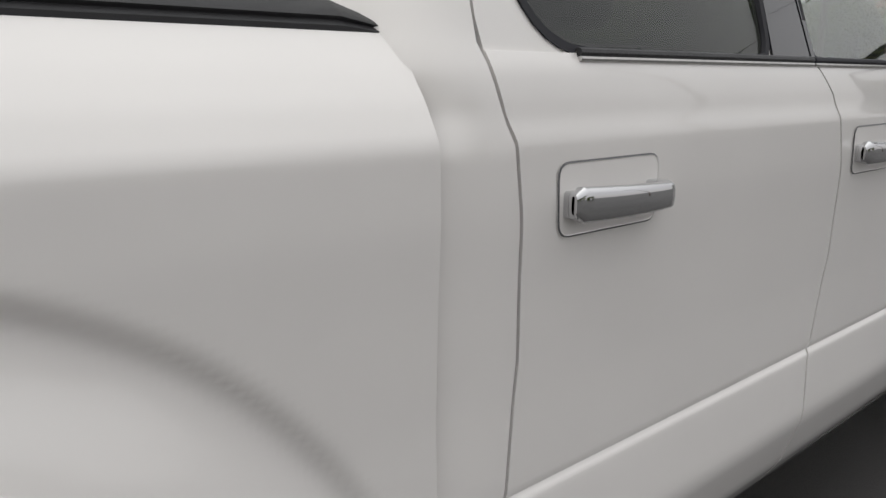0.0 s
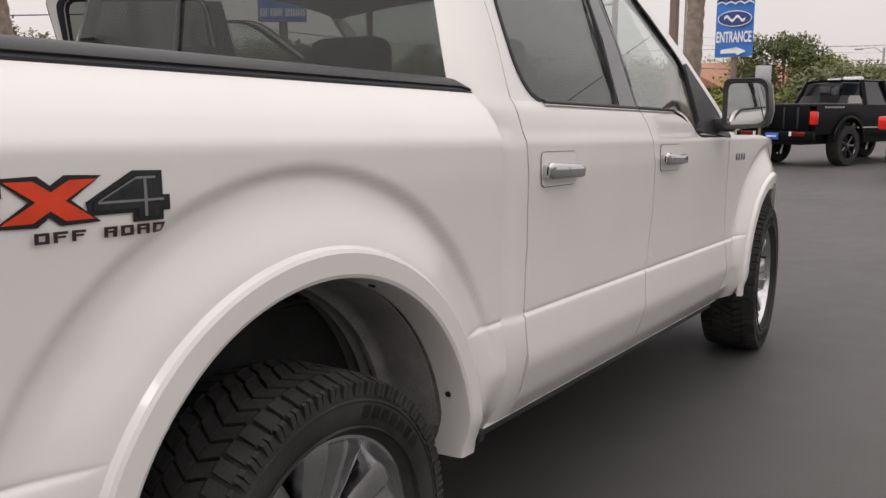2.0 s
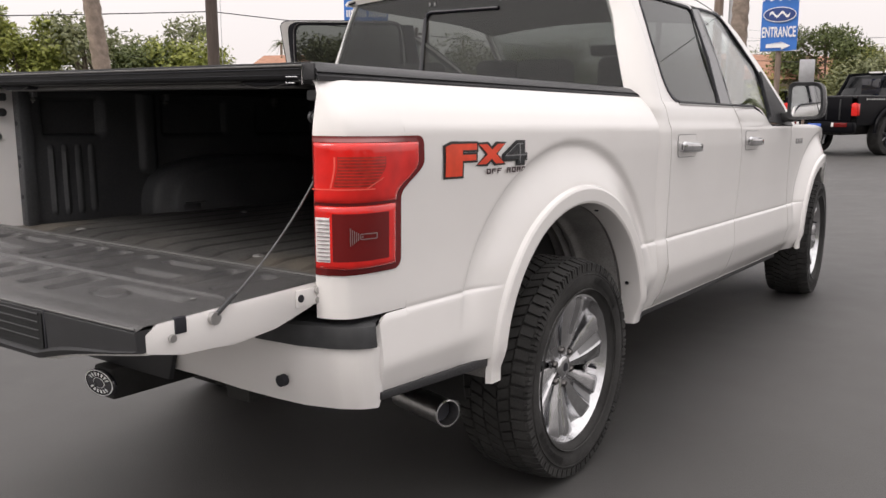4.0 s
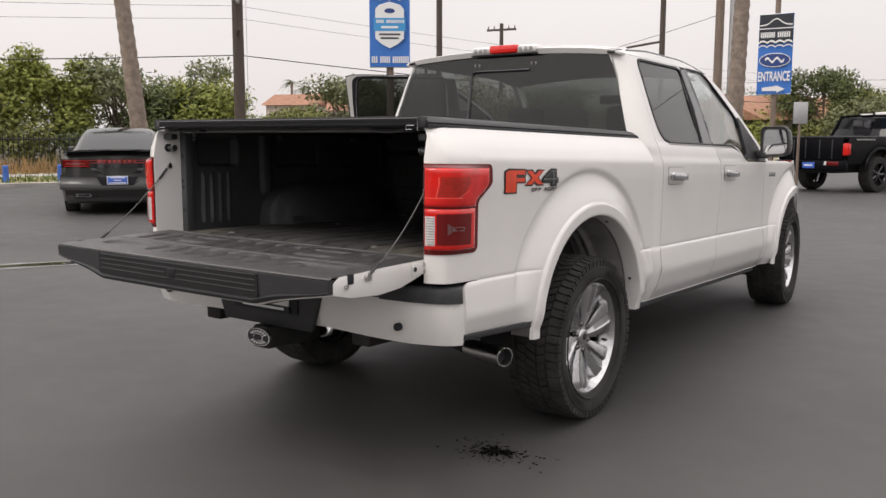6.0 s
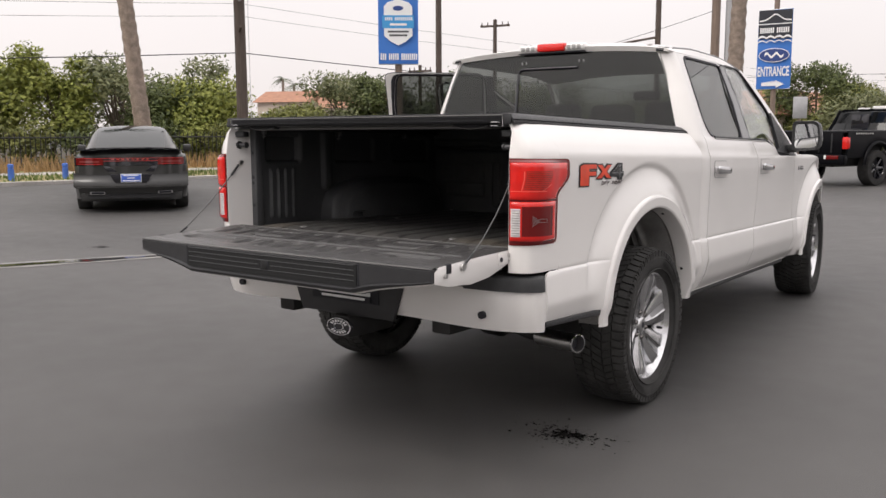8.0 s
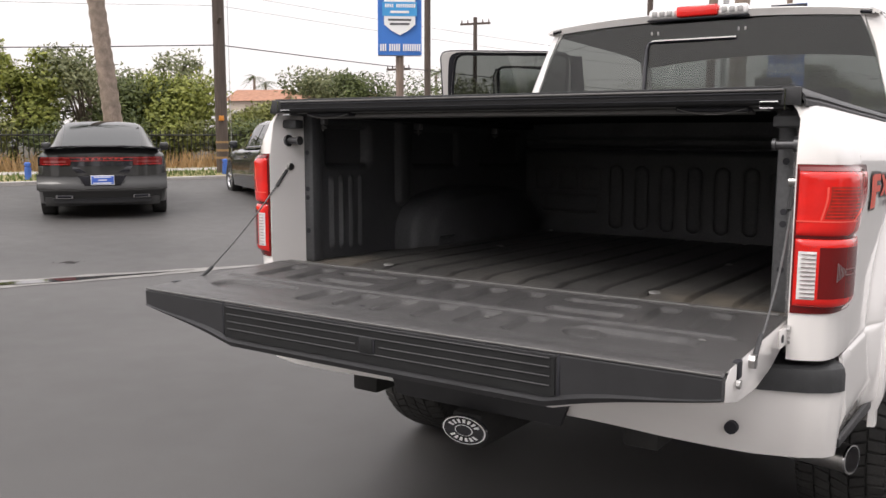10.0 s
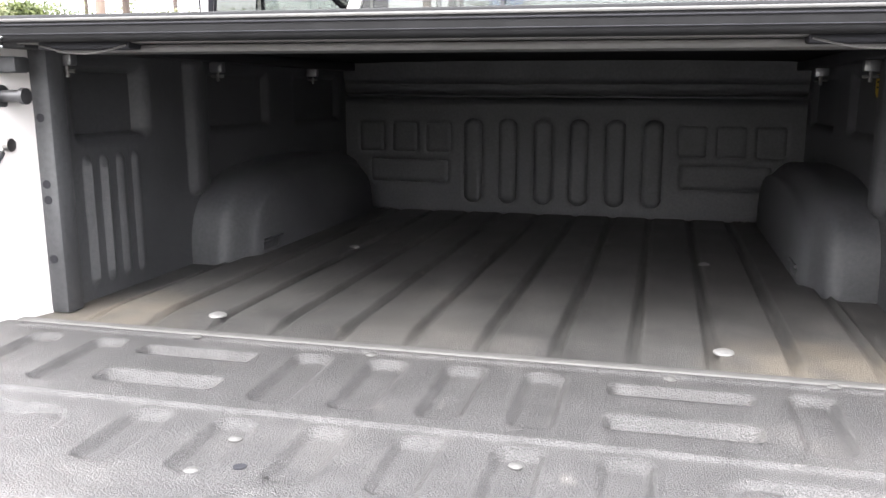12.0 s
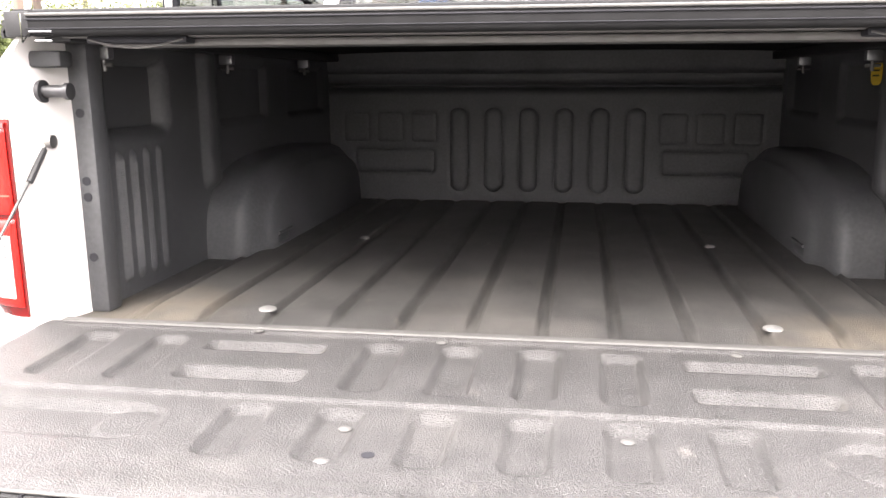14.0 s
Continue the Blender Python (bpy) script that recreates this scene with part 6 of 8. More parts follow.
wheel = wheel_thing()
wheel.matrix_basis = pose(0.858, 0, 0.416)
copy_thing(wheel, pose(0.846, 3.683, 0.416, 37, 0, 4.0))
copy_thing(wheel, pose(-0.858, 0, 0.416, 15, 0, 180))
copy_thing(wheel, pose(-0.846, 3.683, 0.416, 70, 0, 184.0))


# ---- marks on the lot ----
def splat(name, cx, cy, r, n, seed, mat, label, stretch=1.6):
    rng = random.Random(seed)
    bm = bmesh.new()
    vs = []
    for k in range(28):
        a = 2 * math.pi * k / 28
        rr = r * (0.25 + 0.75 * rng.random() ** 1.5)
        vs.append(bm.verts.new((cx + rr * stretch * math.cos(a), cy + rr * math.sin(a), ground_height(cx, cy) + 0.004)))
    bm.faces.new(vs)
    for _ in range(n):
        a, d = rng.random() * 2 * math.pi, r * (0.3 + abs(rng.gauss(0, 0.9)))
        px, py, s = cx + d * stretch * math.cos(a), cy + d * math.sin(a), r * (0.015 + 0.09 * rng.random() ** 3)
        bm.faces.new([bm.verts.new((px + s * math.cos(b), py + s * math.sin(b), ground_height(px, py) + 0.004)) for b in (0, 1.26, 2.51, 3.77, 5.03)])
    return tagged(part(name, bm, mat, smooth=False), label, "stain", kind="stuff")


M_OIL = material("wet_oil", (0.012, 0.011, 0.011), 0.22)
M_WATER = material("shallow_water", (0.03, 0.03, 0.031), 0.03)
splat("oil_stain", 0.846, -0.69, 0.075, 650, 5, M_OIL, "black wet oil stain with splashes on asphalt")
splat("damp_patch", -6.9, 2.0, 0.12, 20, 8, M_OIL, "small damp dark patch on the asphalt")
splat("grease_spot", 2.1, 1.5, 0.02, 14, 9, M_OIL, "tiny dark grease spot on the asphalt")

# concrete drain with standing water
g0, gd = Vector((-6.20, 1.00, 0)), Vector((0.45, 0.893, 0))
gn = Vector((-gd.y, gd.x, 0))


def gutter(s, w):
    # a wavering edge that runs out to a point
    wide = (1 - smooth(0.6, 3.0, s)) * (1 + 0.28 * noise.noise(Vector((s * 2.1, 4.0 * (w > 0), 1.0))) + 0.15 * noise.noise(Vector((s * 7.0, 4.0 * (w > 0), 2.0))))
    p = g0 + gd * s + gn * w * wide
    return (p.x, p.y, ground_height(p.x, p.y) + 0.005)


M_DRAIN = material("wet_concrete", (0.19, 0.18, 0.17), 0.45, 0, 0.35, 2.0, fine=0.2)
tagged(part("drain", grid(lin(-14, 3.0, 200), lin(-0.19, 0.19, 3), gutter), M_DRAIN), "pale worn concrete drain in the asphalt", "drain", kind="structure")
rw = random.Random(3)
edge_a, edge_b = [], []
for s_ in lin(-13, 1.6, 140):
    p = g0 + gd * s_
    for lst, sgn in ((edge_a, 1), (edge_b, -1)):
        q = p + gn * sgn * (1 - 0.9 * smooth(0.2, 1.6, s_)) * max(0.006, 0.075 + 0.13 * noise.noise(Vector((s_ * 1.3, sgn * 3.0, 0))) + 0.015 * rw.random())
        lst.append((q.x, q.y, ground_height(q.x, q.y) + 0.010))
tagged(part("drain_water", strip(edge_a, edge_b), M_WATER), "thin standing water in the drain", "water", kind="structure")

# ---- kerb, verge, footpath ----
K0, KD = Vector((-16.5, 9.2, 0)), Vector((0.31, 0.951, 0)).normalized()
KN = Vector((-KD.y, KD.x, 0))
if KN.x > 0:
    KN = -KN
KZ = 0.158


def street(s, d, z=0.0):
    p = K0 + KD * s + KN * d
    return Vector((p.x, p.y, KZ + z))


def strip_along(name, d0, d1, z0, z1, mat, label, cat, kind="structure", s0=-60, s1=90, n=40):
    bm = bmesh.new()
    rows = [[bm.verts.new(street(s, d, z)) for d, z in ((d0, -0.2), (d0, z0), (d1, z1), (d1, -0.2))] for s in lin(s0, s1, n)]
    for a, b in zip(rows, rows[1:]):
        for k in range(3):
            bm.faces.new((a[k], b[k], b[k + 1], a[k + 1]))
    return tagged(part(name, bm, mat, smooth=False), label, cat, kind=kind)


strip_along("kerb", 0.0, 0.16, 0.13, 0.14, M_CONC, "weathered grey concrete kerb", "kerb")
strip_along("verge", 0.165, 3.0, 0.135, 0.16, M_GRASS, "patchy green and straw-coloured grass verge", "verge")
strip_along("pavement", 3.005, 4.5, 0.165, 0.17, M_CONC, "pale concrete footpath", "pavement")
strip_along("bank", 4.505, 6.5, 0.175, 0.18, M_GRASS, "dry earth and grass behind the footpath", "ground")
strip_along("leaf_litter", 6.505, 40.0, 0.185, 0.3, material("leaf_litter", (0.045, 0.036, 0.022), 0.95, 0, 0.4, 1.5, fine=0.3), "dark earth and fallen leaves under the trees", "ground")


def blades(name, n, seed, s0, s1, d0, d1, h, mat, label):
    rng = random.Random(seed)
    v, f = [], []
    for _ in range(n):
        p = street(s0 + (s1 - s0) * rng.random(), d0 + (d1 - d0) * rng.random(), 0.13)
        hh, a, w = h * (0.5 + rng.random()), rng.random() * 6.28, 0.012 + 0.02 * rng.random()
        b = len(v)
        ln = Vector((rng.gauss(0, 0.25), rng.gauss(0, 0.25), 1)) * hh
        v += [p + Vector((w * math.cos(a), w * math.sin(a), 0)), p - Vector((w * math.cos(a), w * math.sin(a), 0)), p + ln]
        f.append((b, b + 1, b + 2))
    me = bpy.data.meshes.new(name)
    me.from_pydata(v, [], f)
    me.materials.append(mat)
    return tagged(new(name, me), label, "grass", kind="stuff")


M_STRAW = material("straw", (0.30, 0.19, 0.085), 0.9, 0, 0.3, 0.8)
M_GREENGRASS = material("green_grass", (0.10, 0.14, 0.035), 0.9, 0, 0.3, 0.8)
blades("grass", 9000, 1, -18, 30, 0.2, 3.0, 0.10, M_GREENGRASS, "short uneven grass along the kerb")
blades("dry_grass", 7000, 2, -16, 26, 4.3, 6.2, 0.42, M_STRAW, "tall dry grass clumps by the fence")

# iron fence
M_IRON = material("black_iron", (0.015, 0.015, 0.016), 0.6)
fence = thing("iron_fence", "low black iron picket fence behind dry grass", "fence")
for z in (0.35, 1.15):
    part("rail", tube([street(s, 6.4, z) for s in lin(-22, 30, 14)], 0.025, 6), M_IRON, fence)
fv, ff = [], []
for k in range(360):
    p = street(-22 + 52 * k / 360, 6.4, 0.1)
    b = len(fv)
    for dz in (0, 1.2):
        fv += [p + Vector((0.012, 0, dz)), p + Vector((0, 0.012, dz)), p + Vector((-0.012, -0.012, dz))]
    ff += [(b, b + 1, b + 4, b + 3), (b + 1, b + 2, b + 5, b + 4), (b + 2, b, b + 3, b + 5)]
pm = bpy.data.meshes.new("picket")
pm.from_pydata(fv, [], ff)
pm.materials.append(M_IRON)
pk = new("picket", pm)
pk.parent = fence
pk["kind"] = "stuff"
for k in range(14):
    p = street(-22 + 4 * k, 6.4, 0)
    part("post", box(p.x - 0.04, p.x + 0.04, p.y - 0.04, p.y + 0.04, p.z, p.z + 1.4, 0.005), M_IRON, fence)

# blue marker posts
M_POST = material("blue_post_paint", (0.05, 0.13, 0.45), 0.6, 0, 0.15, 5)
for s_, d_ in ((-1.43, 0.7), (-2.67, 0.7), (3.4, 0.7)):
    p = street(s_, d_, 0.14)
    tagged(part("marker_post", tube([(p.x, p.y, p.z - 0.03), (p.x, p.y, p.z + 0.28), (p.x, p.y, p.z + 0.285), (p.x, p.y, p.z + 0.31), (p.x, p.y, p.z + 0.315), (p.x, p.y, p.z + 0.38), (p.x, p.y, p.z + 0.40)], [0.075, 0.072, 0.055, 0.055, 0.072, 0.070, 0.040], 14), M_POST), "slim faded blue marker post on the verge", "post", "marker posts")


# ---- trees ----
def leaf_material(name, lo, hi):
    m = bpy.data.materials.new(name)
    m.use_nodes = True
    n, l = m.node_tree.nodes, m.node_tree.links
    b = n["Principled BSDF"]
    g = n.new("ShaderNodeNewGeometry")
    r = n.new("ShaderNodeValToRGB")
    r.color_ramp.elements[0].color, r.color_ramp.elements[1].color = (*lo, 1), (*hi, 1)
    l.new(g.outputs["Random Per Island"], r.inputs["Fac"])
    l.new(r.outputs["Color"], b.inputs["Base Color"])
    b.inputs["Roughness"].default_value = 0.65
    tr = n.new("ShaderNodeBsdfTranslucent")
    l.new(r.outputs["Color"], tr.inputs["Color"])
    mx = n.new("ShaderNodeMixShader")
    mx.inputs["Fac"].default_value = 0.22
    l.new(b.outputs["BSDF"], mx.inputs[1])
    l.new(tr.outputs["BSDF"], mx.inputs[2])
    l.new(mx.outputs["Shader"], n["Material Output"].inputs["Surface"])
    return m


M_LEAF_Y = leaf_material("yellow_green_leaves", (0.11, 0.135, 0.022), (0.33, 0.35, 0.075))
M_LEAF_O = leaf_material("olive_leaves", (0.085, 0.098, 0.026), (0.26, 0.265, 0.07))
M_LEAF_D = leaf_material("dark_green_leaves", (0.05, 0.068, 0.022), (0.13, 0.155, 0.045))
M_LEAF_G = leaf_material("grey_green_leaves", (0.10, 0.115, 0.055), (0.24, 0.25, 0.12))
M_BARK = material("bark", (0.13, 0.10, 0.075), 0.9, 0, 0.3, 3.0, bump=0.6, bump_scale=30)
M_PALMBARK = material("palm_bark", (0.235, 0.185, 0.15), 0.9, 0, 0.35, 6.0, bump=0.8, bump_scale=14, fine=0.3)


def tree(x, y, z, h, w, seed, mat, leaves=4500, leaf=0.13, label="", name="tree", low=0.15):
    rng = random.Random(seed)
    t = thing(name, label, "tree" if name != "shrub" else "shrub", at=pose(x, y, z))
    th = h * (0.45 + 0.1 * rng.random())
    pts = [Vector((0.12 * rng.gauss(0, 1) * k, 0.12 * rng.gauss(0, 1) * k, th * k / 4)) for k in range(5)]
    bm = tube(pts, [0.05 * h * (0.55 - 0.09 * k) for k in range(5)], 8)
    blobs = []
    for k in range(15):
        a, el = rng.random() * 6.28, rng.random()
        zc = h * (low + 0.18 + (0.82 - low) * el)
        rr = w * (0.62 - 0.42 * abs(el - 0.35)) * (0.35 + 0.65 * rng.random())
        c = Vector((rr * math.cos(a), rr * math.sin(a), zc))
        r = w * (0.12 + 0.20 * rng.random())
        c.z = min(c.z, h - r * 0.7)
        blobs.append((c, r))
        st = pts[2].lerp(pts[4], rng.random())
        bm = join(bm, tube([st, st.lerp(c, 0.5) + Vector((0, 0, 0.1 * h * rng.random())), c], [0.012 * h, 0.008 * h, 0.003 * h], 5))
    part("trunk", bm, M_BARK, t, "brown trunk and limbs")
    v, f = [], []
    tot = sum(r * r for _, r in blobs)
    for c, r in blobs:
        for _ in range(int(leaves * r * r / tot)):
            d = Vector((rng.gauss(0, 1), rng.gauss(0, 1), rng.gauss(0, 1))).normalized()
            rad = r * (0.35 + 0.75 * rng.random() ** 0.6) * (1 + 0.36 * noise.noise(d * 2.5 + c))
            p = c + Vector((d.x, d.y, d.z * 0.85)) * rad
            if p.z < 0.05:
                continue
            s = leaf * (0.5 + rng.random())
            u = Vector((rng.gauss(0, 1), rng.gauss(0, 1), rng.gauss(0, 0.7))).normalized()
            q = u.cross(d + Vector((0.01, 0.02, 0.5))).normalized()
            b = len(v)
            v += [p - u * s, p + q * s * 0.42, p + u * s, p - q * s * 0.42]
            f.append((b, b + 1, b + 2, b + 3))
    me = bpy.data.meshes.new("crown")
    me.from_pydata(v, [], f)
    me.materials.append(mat)
    cr = new("crown", me)
    cr.parent = t
    return t


rt = random.Random(21)
for k, (s_, d_, h, w, mat) in enumerate(((-17, 9.5, 4.4, 4.2, M_LEAF_Y), (-13.5, 9, 4.6, 4.0, M_LEAF_Y), (-10, 9.5, 4.1, 4.0, M_LEAF_D), (-7.2, 9, 5.0, 4.2, M_LEAF_Y), (-4.4, 9.2, 4.6, 4.0, M_LEAF_Y), (-1.9, 9.6, 4.3, 2.8, M_LEAF_Y), (0.1, 9.0, 4.9, 2.7, M_LEAF_Y), (2.2, 9.4, 4.7, 2.6, M_LEAF_G), (4.0, 9.4, 3.5, 3.0, M_LEAF_D), (5.9, 9.4, 3.7, 3.5, M_LEAF_Y), (9.4, 9.8, 2.6, 3.2, M_LEAF_O), (11.8, 10.4, 4.4, 2.6, M_LEAF_G), (13.7, 10, 4.3, 2.8, M_LEAF_D), (16.0, 9.8, 3.0, 3.8, M_LEAF_D), (20, 10, 4.4, 3.8, M_LEAF_G), (24.5, 10, 4.3, 4.4, M_LEAF_D), (29, 10, 3.6, 4.2, M_LEAF_G), (34, 10, 3.8, 4.6, M_LEAF_D))):
    p = street(s_, d_, 0.2)
    tree(p.x, p.y, p.z, h * 0.80, w, 100 + k, mat, 10500 if mat != M_LEAF_G else 4200, 0.085, "bushy broadleaf tree in a row behind the fence", "tree", 0.0)
# shrubs that close the gap under the crowns
for k in range(24):
    p = street(-20 + 2.1 * k, 7.7 + 0.5 * math.sin(k * 2.3), 0.2)
    tree(p.x, p.y, p.z, 1.5 + 0.35 * math.sin(k * 1.7), 2.3, 400 + k, (M_LEAF_D, M_LEAF_O)[k % 3 == 0], 2600, 0.075, "dark shrub under the trees behind the fence", "shrub", 0.0)
# sparser taller trees further back
for k, (s_, d_, h, w, mat) in enumerate(((-12, 17, 5.2, 5.0, M_LEAF_G), (-3, 18, 5.4, 4.2, M_LEAF_G), (5, 16, 5.0, 3.4, M_LEAF_G), (8.6, 17, 5.3, 3.0, M_LEAF_G), (19, 20, 5.0, 3.2, M_LEAF_G), (26, 22, 5.8, 5.0, M_LEAF_D), (36, 22, 6.0, 6.0, M_LEAF_G), (46, 20, 5.6, 6.0, M_LEAF_D), (56, 22, 6.0, 6.5, M_LEAF_G), (68, 20, 6.2, 7.0, M_LEAF_D))):
    p = street(s_, d_, 0.3)
    tree(p.x, p.y, p.z, h * 0.82, w, 200 + k, mat, 3600, 0.10, "airy grey-green tree above the hedge", "tree", 0.1)


def palm(x, y, z, h, r, seed, lean, label, crown=True):
    rng = random.Random(seed)
    t = thing("palm_tree", label, "palm tree", at=pose(x, y, z))
    n = 60
    pts = [Vector((lean[0] * (k / n), lean[1] * (k / n), h * k / n)) for k in range(n + 1)]
    part("trunk", tube(pts, [r * (1.12 - 0.35 * k / n) * (1.0 + (0.07 if k % 2 else -0.05) + 0.03 * rng.random()) for k in range(n + 1)], 16), M_PALMBARK, t, "ringed grey-brown palm trunk")
    if crown:
        top = pts[-1]
        v, f = [], []
        for k in range(30):
            a, el = rng.random() * 6.28, rng.uniform(-0.5, 1.1)
            for j in range(14):
                u = j / 13
                c = top + Vector((math.cos(a) * u * 1.9 * math.cos(el * 0.5), math.sin(a) * u * 1.9 * math.cos(el * 0.5), u * 1.3 * el - 1.1 * u * u))
                side = Vector((-math.sin(a), math.cos(a), -0.35)) * (0.35 * math.sin(math.pi * (u * 0.85 + 0.1)))
                for sg_ in (1, -1):
                    b = len(v)
                    s2 = Vector((side.x * sg_, side.y * sg_, side.z))
                    v += [c, c + s2, c + Vector((math.cos(a) * 0.07, math.sin(a) * 0.07, -0.02))]
                    f.append((b, b + 1, b + 2))
        me = bpy.data.meshes.new("fronds")
        me.from_pydata(v, [], f)
        me.materials.append(M_LEAF_D)
        fr = new("fronds", me)
        fr.parent = t
    return t


palm(-17.25, 10.28, KZ + 0.1, 9.5, 0.20, 1, (-0.50, -0.70), "tall palm with a ringed grey trunk on the verge")
palm(-6.1, 24.3, 0, 11.5, 0.24, 2, (0.25, 0.1), "tall palm trunk beside a utility pole")
for k, (a, d, h) in enumerate(((-45.6, 120, 8.4), (-44.9, 124, 7.8), (-34.0, 124, 9.6))):
    palm(2.3 + d * math.sin(radians(a)), -3.9 + d * math.cos(radians(a)), 0.3, h, 0.2, 10 + k, (0, 0), "small far-off palm above the hedges")

palm(-18.8, -10.7, 0.2, 6.4, 0.2, 31, (0.1, 0.1), "shaggy palm across the street, mirrored in the back window")

# right-hand trees behind the dark pickup
for k, (az, d, h, w, mat) in enumerate(((-19.5, 58, 3.9, 5.0, M_LEAF_O), (-17.0, 54, 3.4, 4.6, M_LEAF_Y), (-15.6, 56, 3.5, 4.0, M_LEAF_Y), (-14.0, 58, 4.6, 3.8, M_LEAF_O), (-12.2, 54, 6.0, 4.6, M_LEAF_D), (-10.4, 54, 4.6, 4.2, M_LEAF_O), (-8.8, 52, 3.9, 4.6, M_LEAF_G), (-7.2, 54, 3.8, 4.6, M_LEAF_O), (-5.6, 56, 3.9, 5.0, M_LEAF_G), (-3.4, 56, 4.0, 5.6, M_LEAF_D), (-1.0, 58, 4.0, 5.6, M_LEAF_D), (2.0, 60, 4.4, 6.0, M_LEAF_D), (-22, 62, 4.2, 5.6, M_LEAF_D), (-25, 64, 4.0, 6.0, M_LEAF_D), (-28.5, 66, 4.0, 6.0, M_LEAF_G), (-32, 62, 3.8, 6.0, M_LEAF_D))):
    tree(2.8 + d * math.sin(radians(az)), -4.35 + d * math.cos(radians(az)), 0, h * 0.86, w, 300 + k, mat, 12500, 0.105, "dense rounded street tree beyond the lot", "tree", 0.0)


# unseen trees added behind the walk to darken what paint, chrome and glass mirror
for k in range(14):
    az, d = radians(62 + 11.5 * k + 4 * math.sin(k * 5)), 38 + 9 * math.sin(k * 2.7)
    tree(d * math.sin(az), -1 + d * math.cos(az), 0, 6.0 + 1.6 * math.sin(k * 1.9), 7.0, 500 + k, (M_LEAF_D, M_LEAF_G)[k % 2], 2600, 0.26, "unseen tree added to darken reflections", "tree", 0.0)


# ---- poles, wires, banners ----
M_WOOD = material("dark_creosote_wood", (0.085, 0.065, 0.055), 0.85, 0, 0.25, 4.0, bump=0.5, bump_scale=40, stretch=(6, 6, 0.6))
M_WOOD2 = material("weathered_pole_wood", (0.20, 0.15, 0.12), 0.85, 0, 0.25, 4.0, stretch=(6, 6, 0.6))
M_REFLECT = material("orange_reflector", (0.65, 0.25, 0.03), 0.5)
M_WIRE = material("wire", (0.02, 0.02, 0.022), 0.6)
M_GALV = material("galvanised", (0.45, 0.45, 0.46), 0.45, 0.6, 0.1, 10)


def utility_pole(x, y, z, h, r, label, arm=0.0, mat=None, turn=0.0):
    t = thing("utility_pole", label, "utility pole", at=pose(x, y, z, 0, 0, turn))
    part("pole", tube([(0, 0, -0.1), (0, 0, h * 0.5), (0, 0, h)], [r, r * 0.93, r * 0.82], 14), mat or M_WOOD, t)
    if arm:
        part("crossarm", box(-arm, arm, -0.06, 0.06, h - 0.5, h - 0.36, 0.01), mat or M_WOOD, t)
        for xx in (-arm * 0.9, -arm * 0.5, arm * 0.5, arm * 0.9):
            part("insulator", tube([(xx, 0, h - 0.36), (xx, 0, h - 0.16)], [0.05, 0.03], 8), M_WOOD, t)
    return t


up = utility_pole(-16.8, 13.2, KZ + 0.1, 11.0, 0.165, "thick dark wooden utility pole with pale bands")
for z in (0.42, 0.62, 0.84):
    part("band", tube([(0, 0, z), (0, 0, z + 0.06)], 0.172, 14), M_STRAW, up, "straw-coloured band")
part("reflector", box(0.10, 0.20, -0.18, -0.08, 1.45, 1.58, 0.01), M_REFLECT, up, "orange reflector plate")
part("conduit", tube([(0.34, 0.02, 0), (0.34, 0.02, 6.5)], 0.008, 6), M_GALV, up, "slack grey cable")
part("bracket", tube([(0.1, -0.1, 4.05), (0.40, -0.30, 4.15)], [0.05, 0.04], 8), M_WOOD, up)
part("bracket", tube([(0.1, -0.1, 5.0), (0.28, -0.22, 4.9)], [0.05, 0.05], 8), M_GALV, up)
utility_pole(-15.0, 20.5, 0.15, 11, 0.11, "slim brown wooden pole", mat=M_WOOD)
utility_pole(2.28 - 62 * math.sin(radians(31.7)), -4.0 + 62 * math.cos(radians(31.7)), 0.2, 9.1, 0.16, "far utility pole with a short crossarm", 1.1, turn=10)
utility_pole(2.28 - 62 * math.sin(radians(36.6)), -4.0 + 62 * math.cos(radians(36.6)), 0.2, 6.0, 0.14, "far utility pole with a short crossarm", 0.9, turn=10)
tp = utility_pole(-12.0, 32.8, 0, 12, 0.13, "dark slim pole with a side arm", mat=M_WOOD)
part("side_arm", tube([(0.1, 0, 5.55), (-1.4, -0.6, 5.30)], 0.05, 8), M_WOOD, tp)
utility_pole(-8.2, 28.9, 0, 13, 0.17, "weathered twin wooden utility pole", mat=M_WOOD2)
utility_pole(-7.8, 29.1, 0, 13, 0.11, "pale slim pole beside a wooden one", mat=M_GALV)
sl_ = thing("street_lamp", "grey street lamp with a long bent arm", "street lamp", at=pose(2.1 - 58 * math.sin(radians(6.9)), -1.2 + 58 * math.cos(radians(6.9)), 0))
part("pole", tube([(0, 0, 0), (0, 0, 4.8)], 0.07, 8), M_GALV, sl_)
part("arm", tube([(0, 0, 4.5), (-0.5, 0, 4.85), (-1.2, 0, 4.80)], 0.035, 8), M_GALV, sl_)
part("lamp_head", box(-1.6, -1.15, -0.1, 0.1, 4.72, 4.84, 0.03), M_GALV, sl_)


ll = thing("lot_lamp", "tall lot lamp with two flat heads on a cross arm", "street lamp", at=pose(8.1, 14.3, 0.012, 0, 0, -28))
part("pole", tube([(0, 0, 0), (0, 0, 3.5), (0, 0, 6.95)], [0.09, 0.075, 0.06], 12), M_WOOD, ll)
part("cross_arm", tube([(-0.45, 0, 6.95), (0.45, 0, 7.05)], 0.035, 8), M_IRON, ll)
for sg in (1, -1):
    part("lamp_head", box(sg * 0.62 - 0.24, sg * 0.62 + 0.24, -0.16, 0.16, 6.93 + sg * 0.06, 7.03 + sg * 0.06, 0.03), M_IRON, ll)


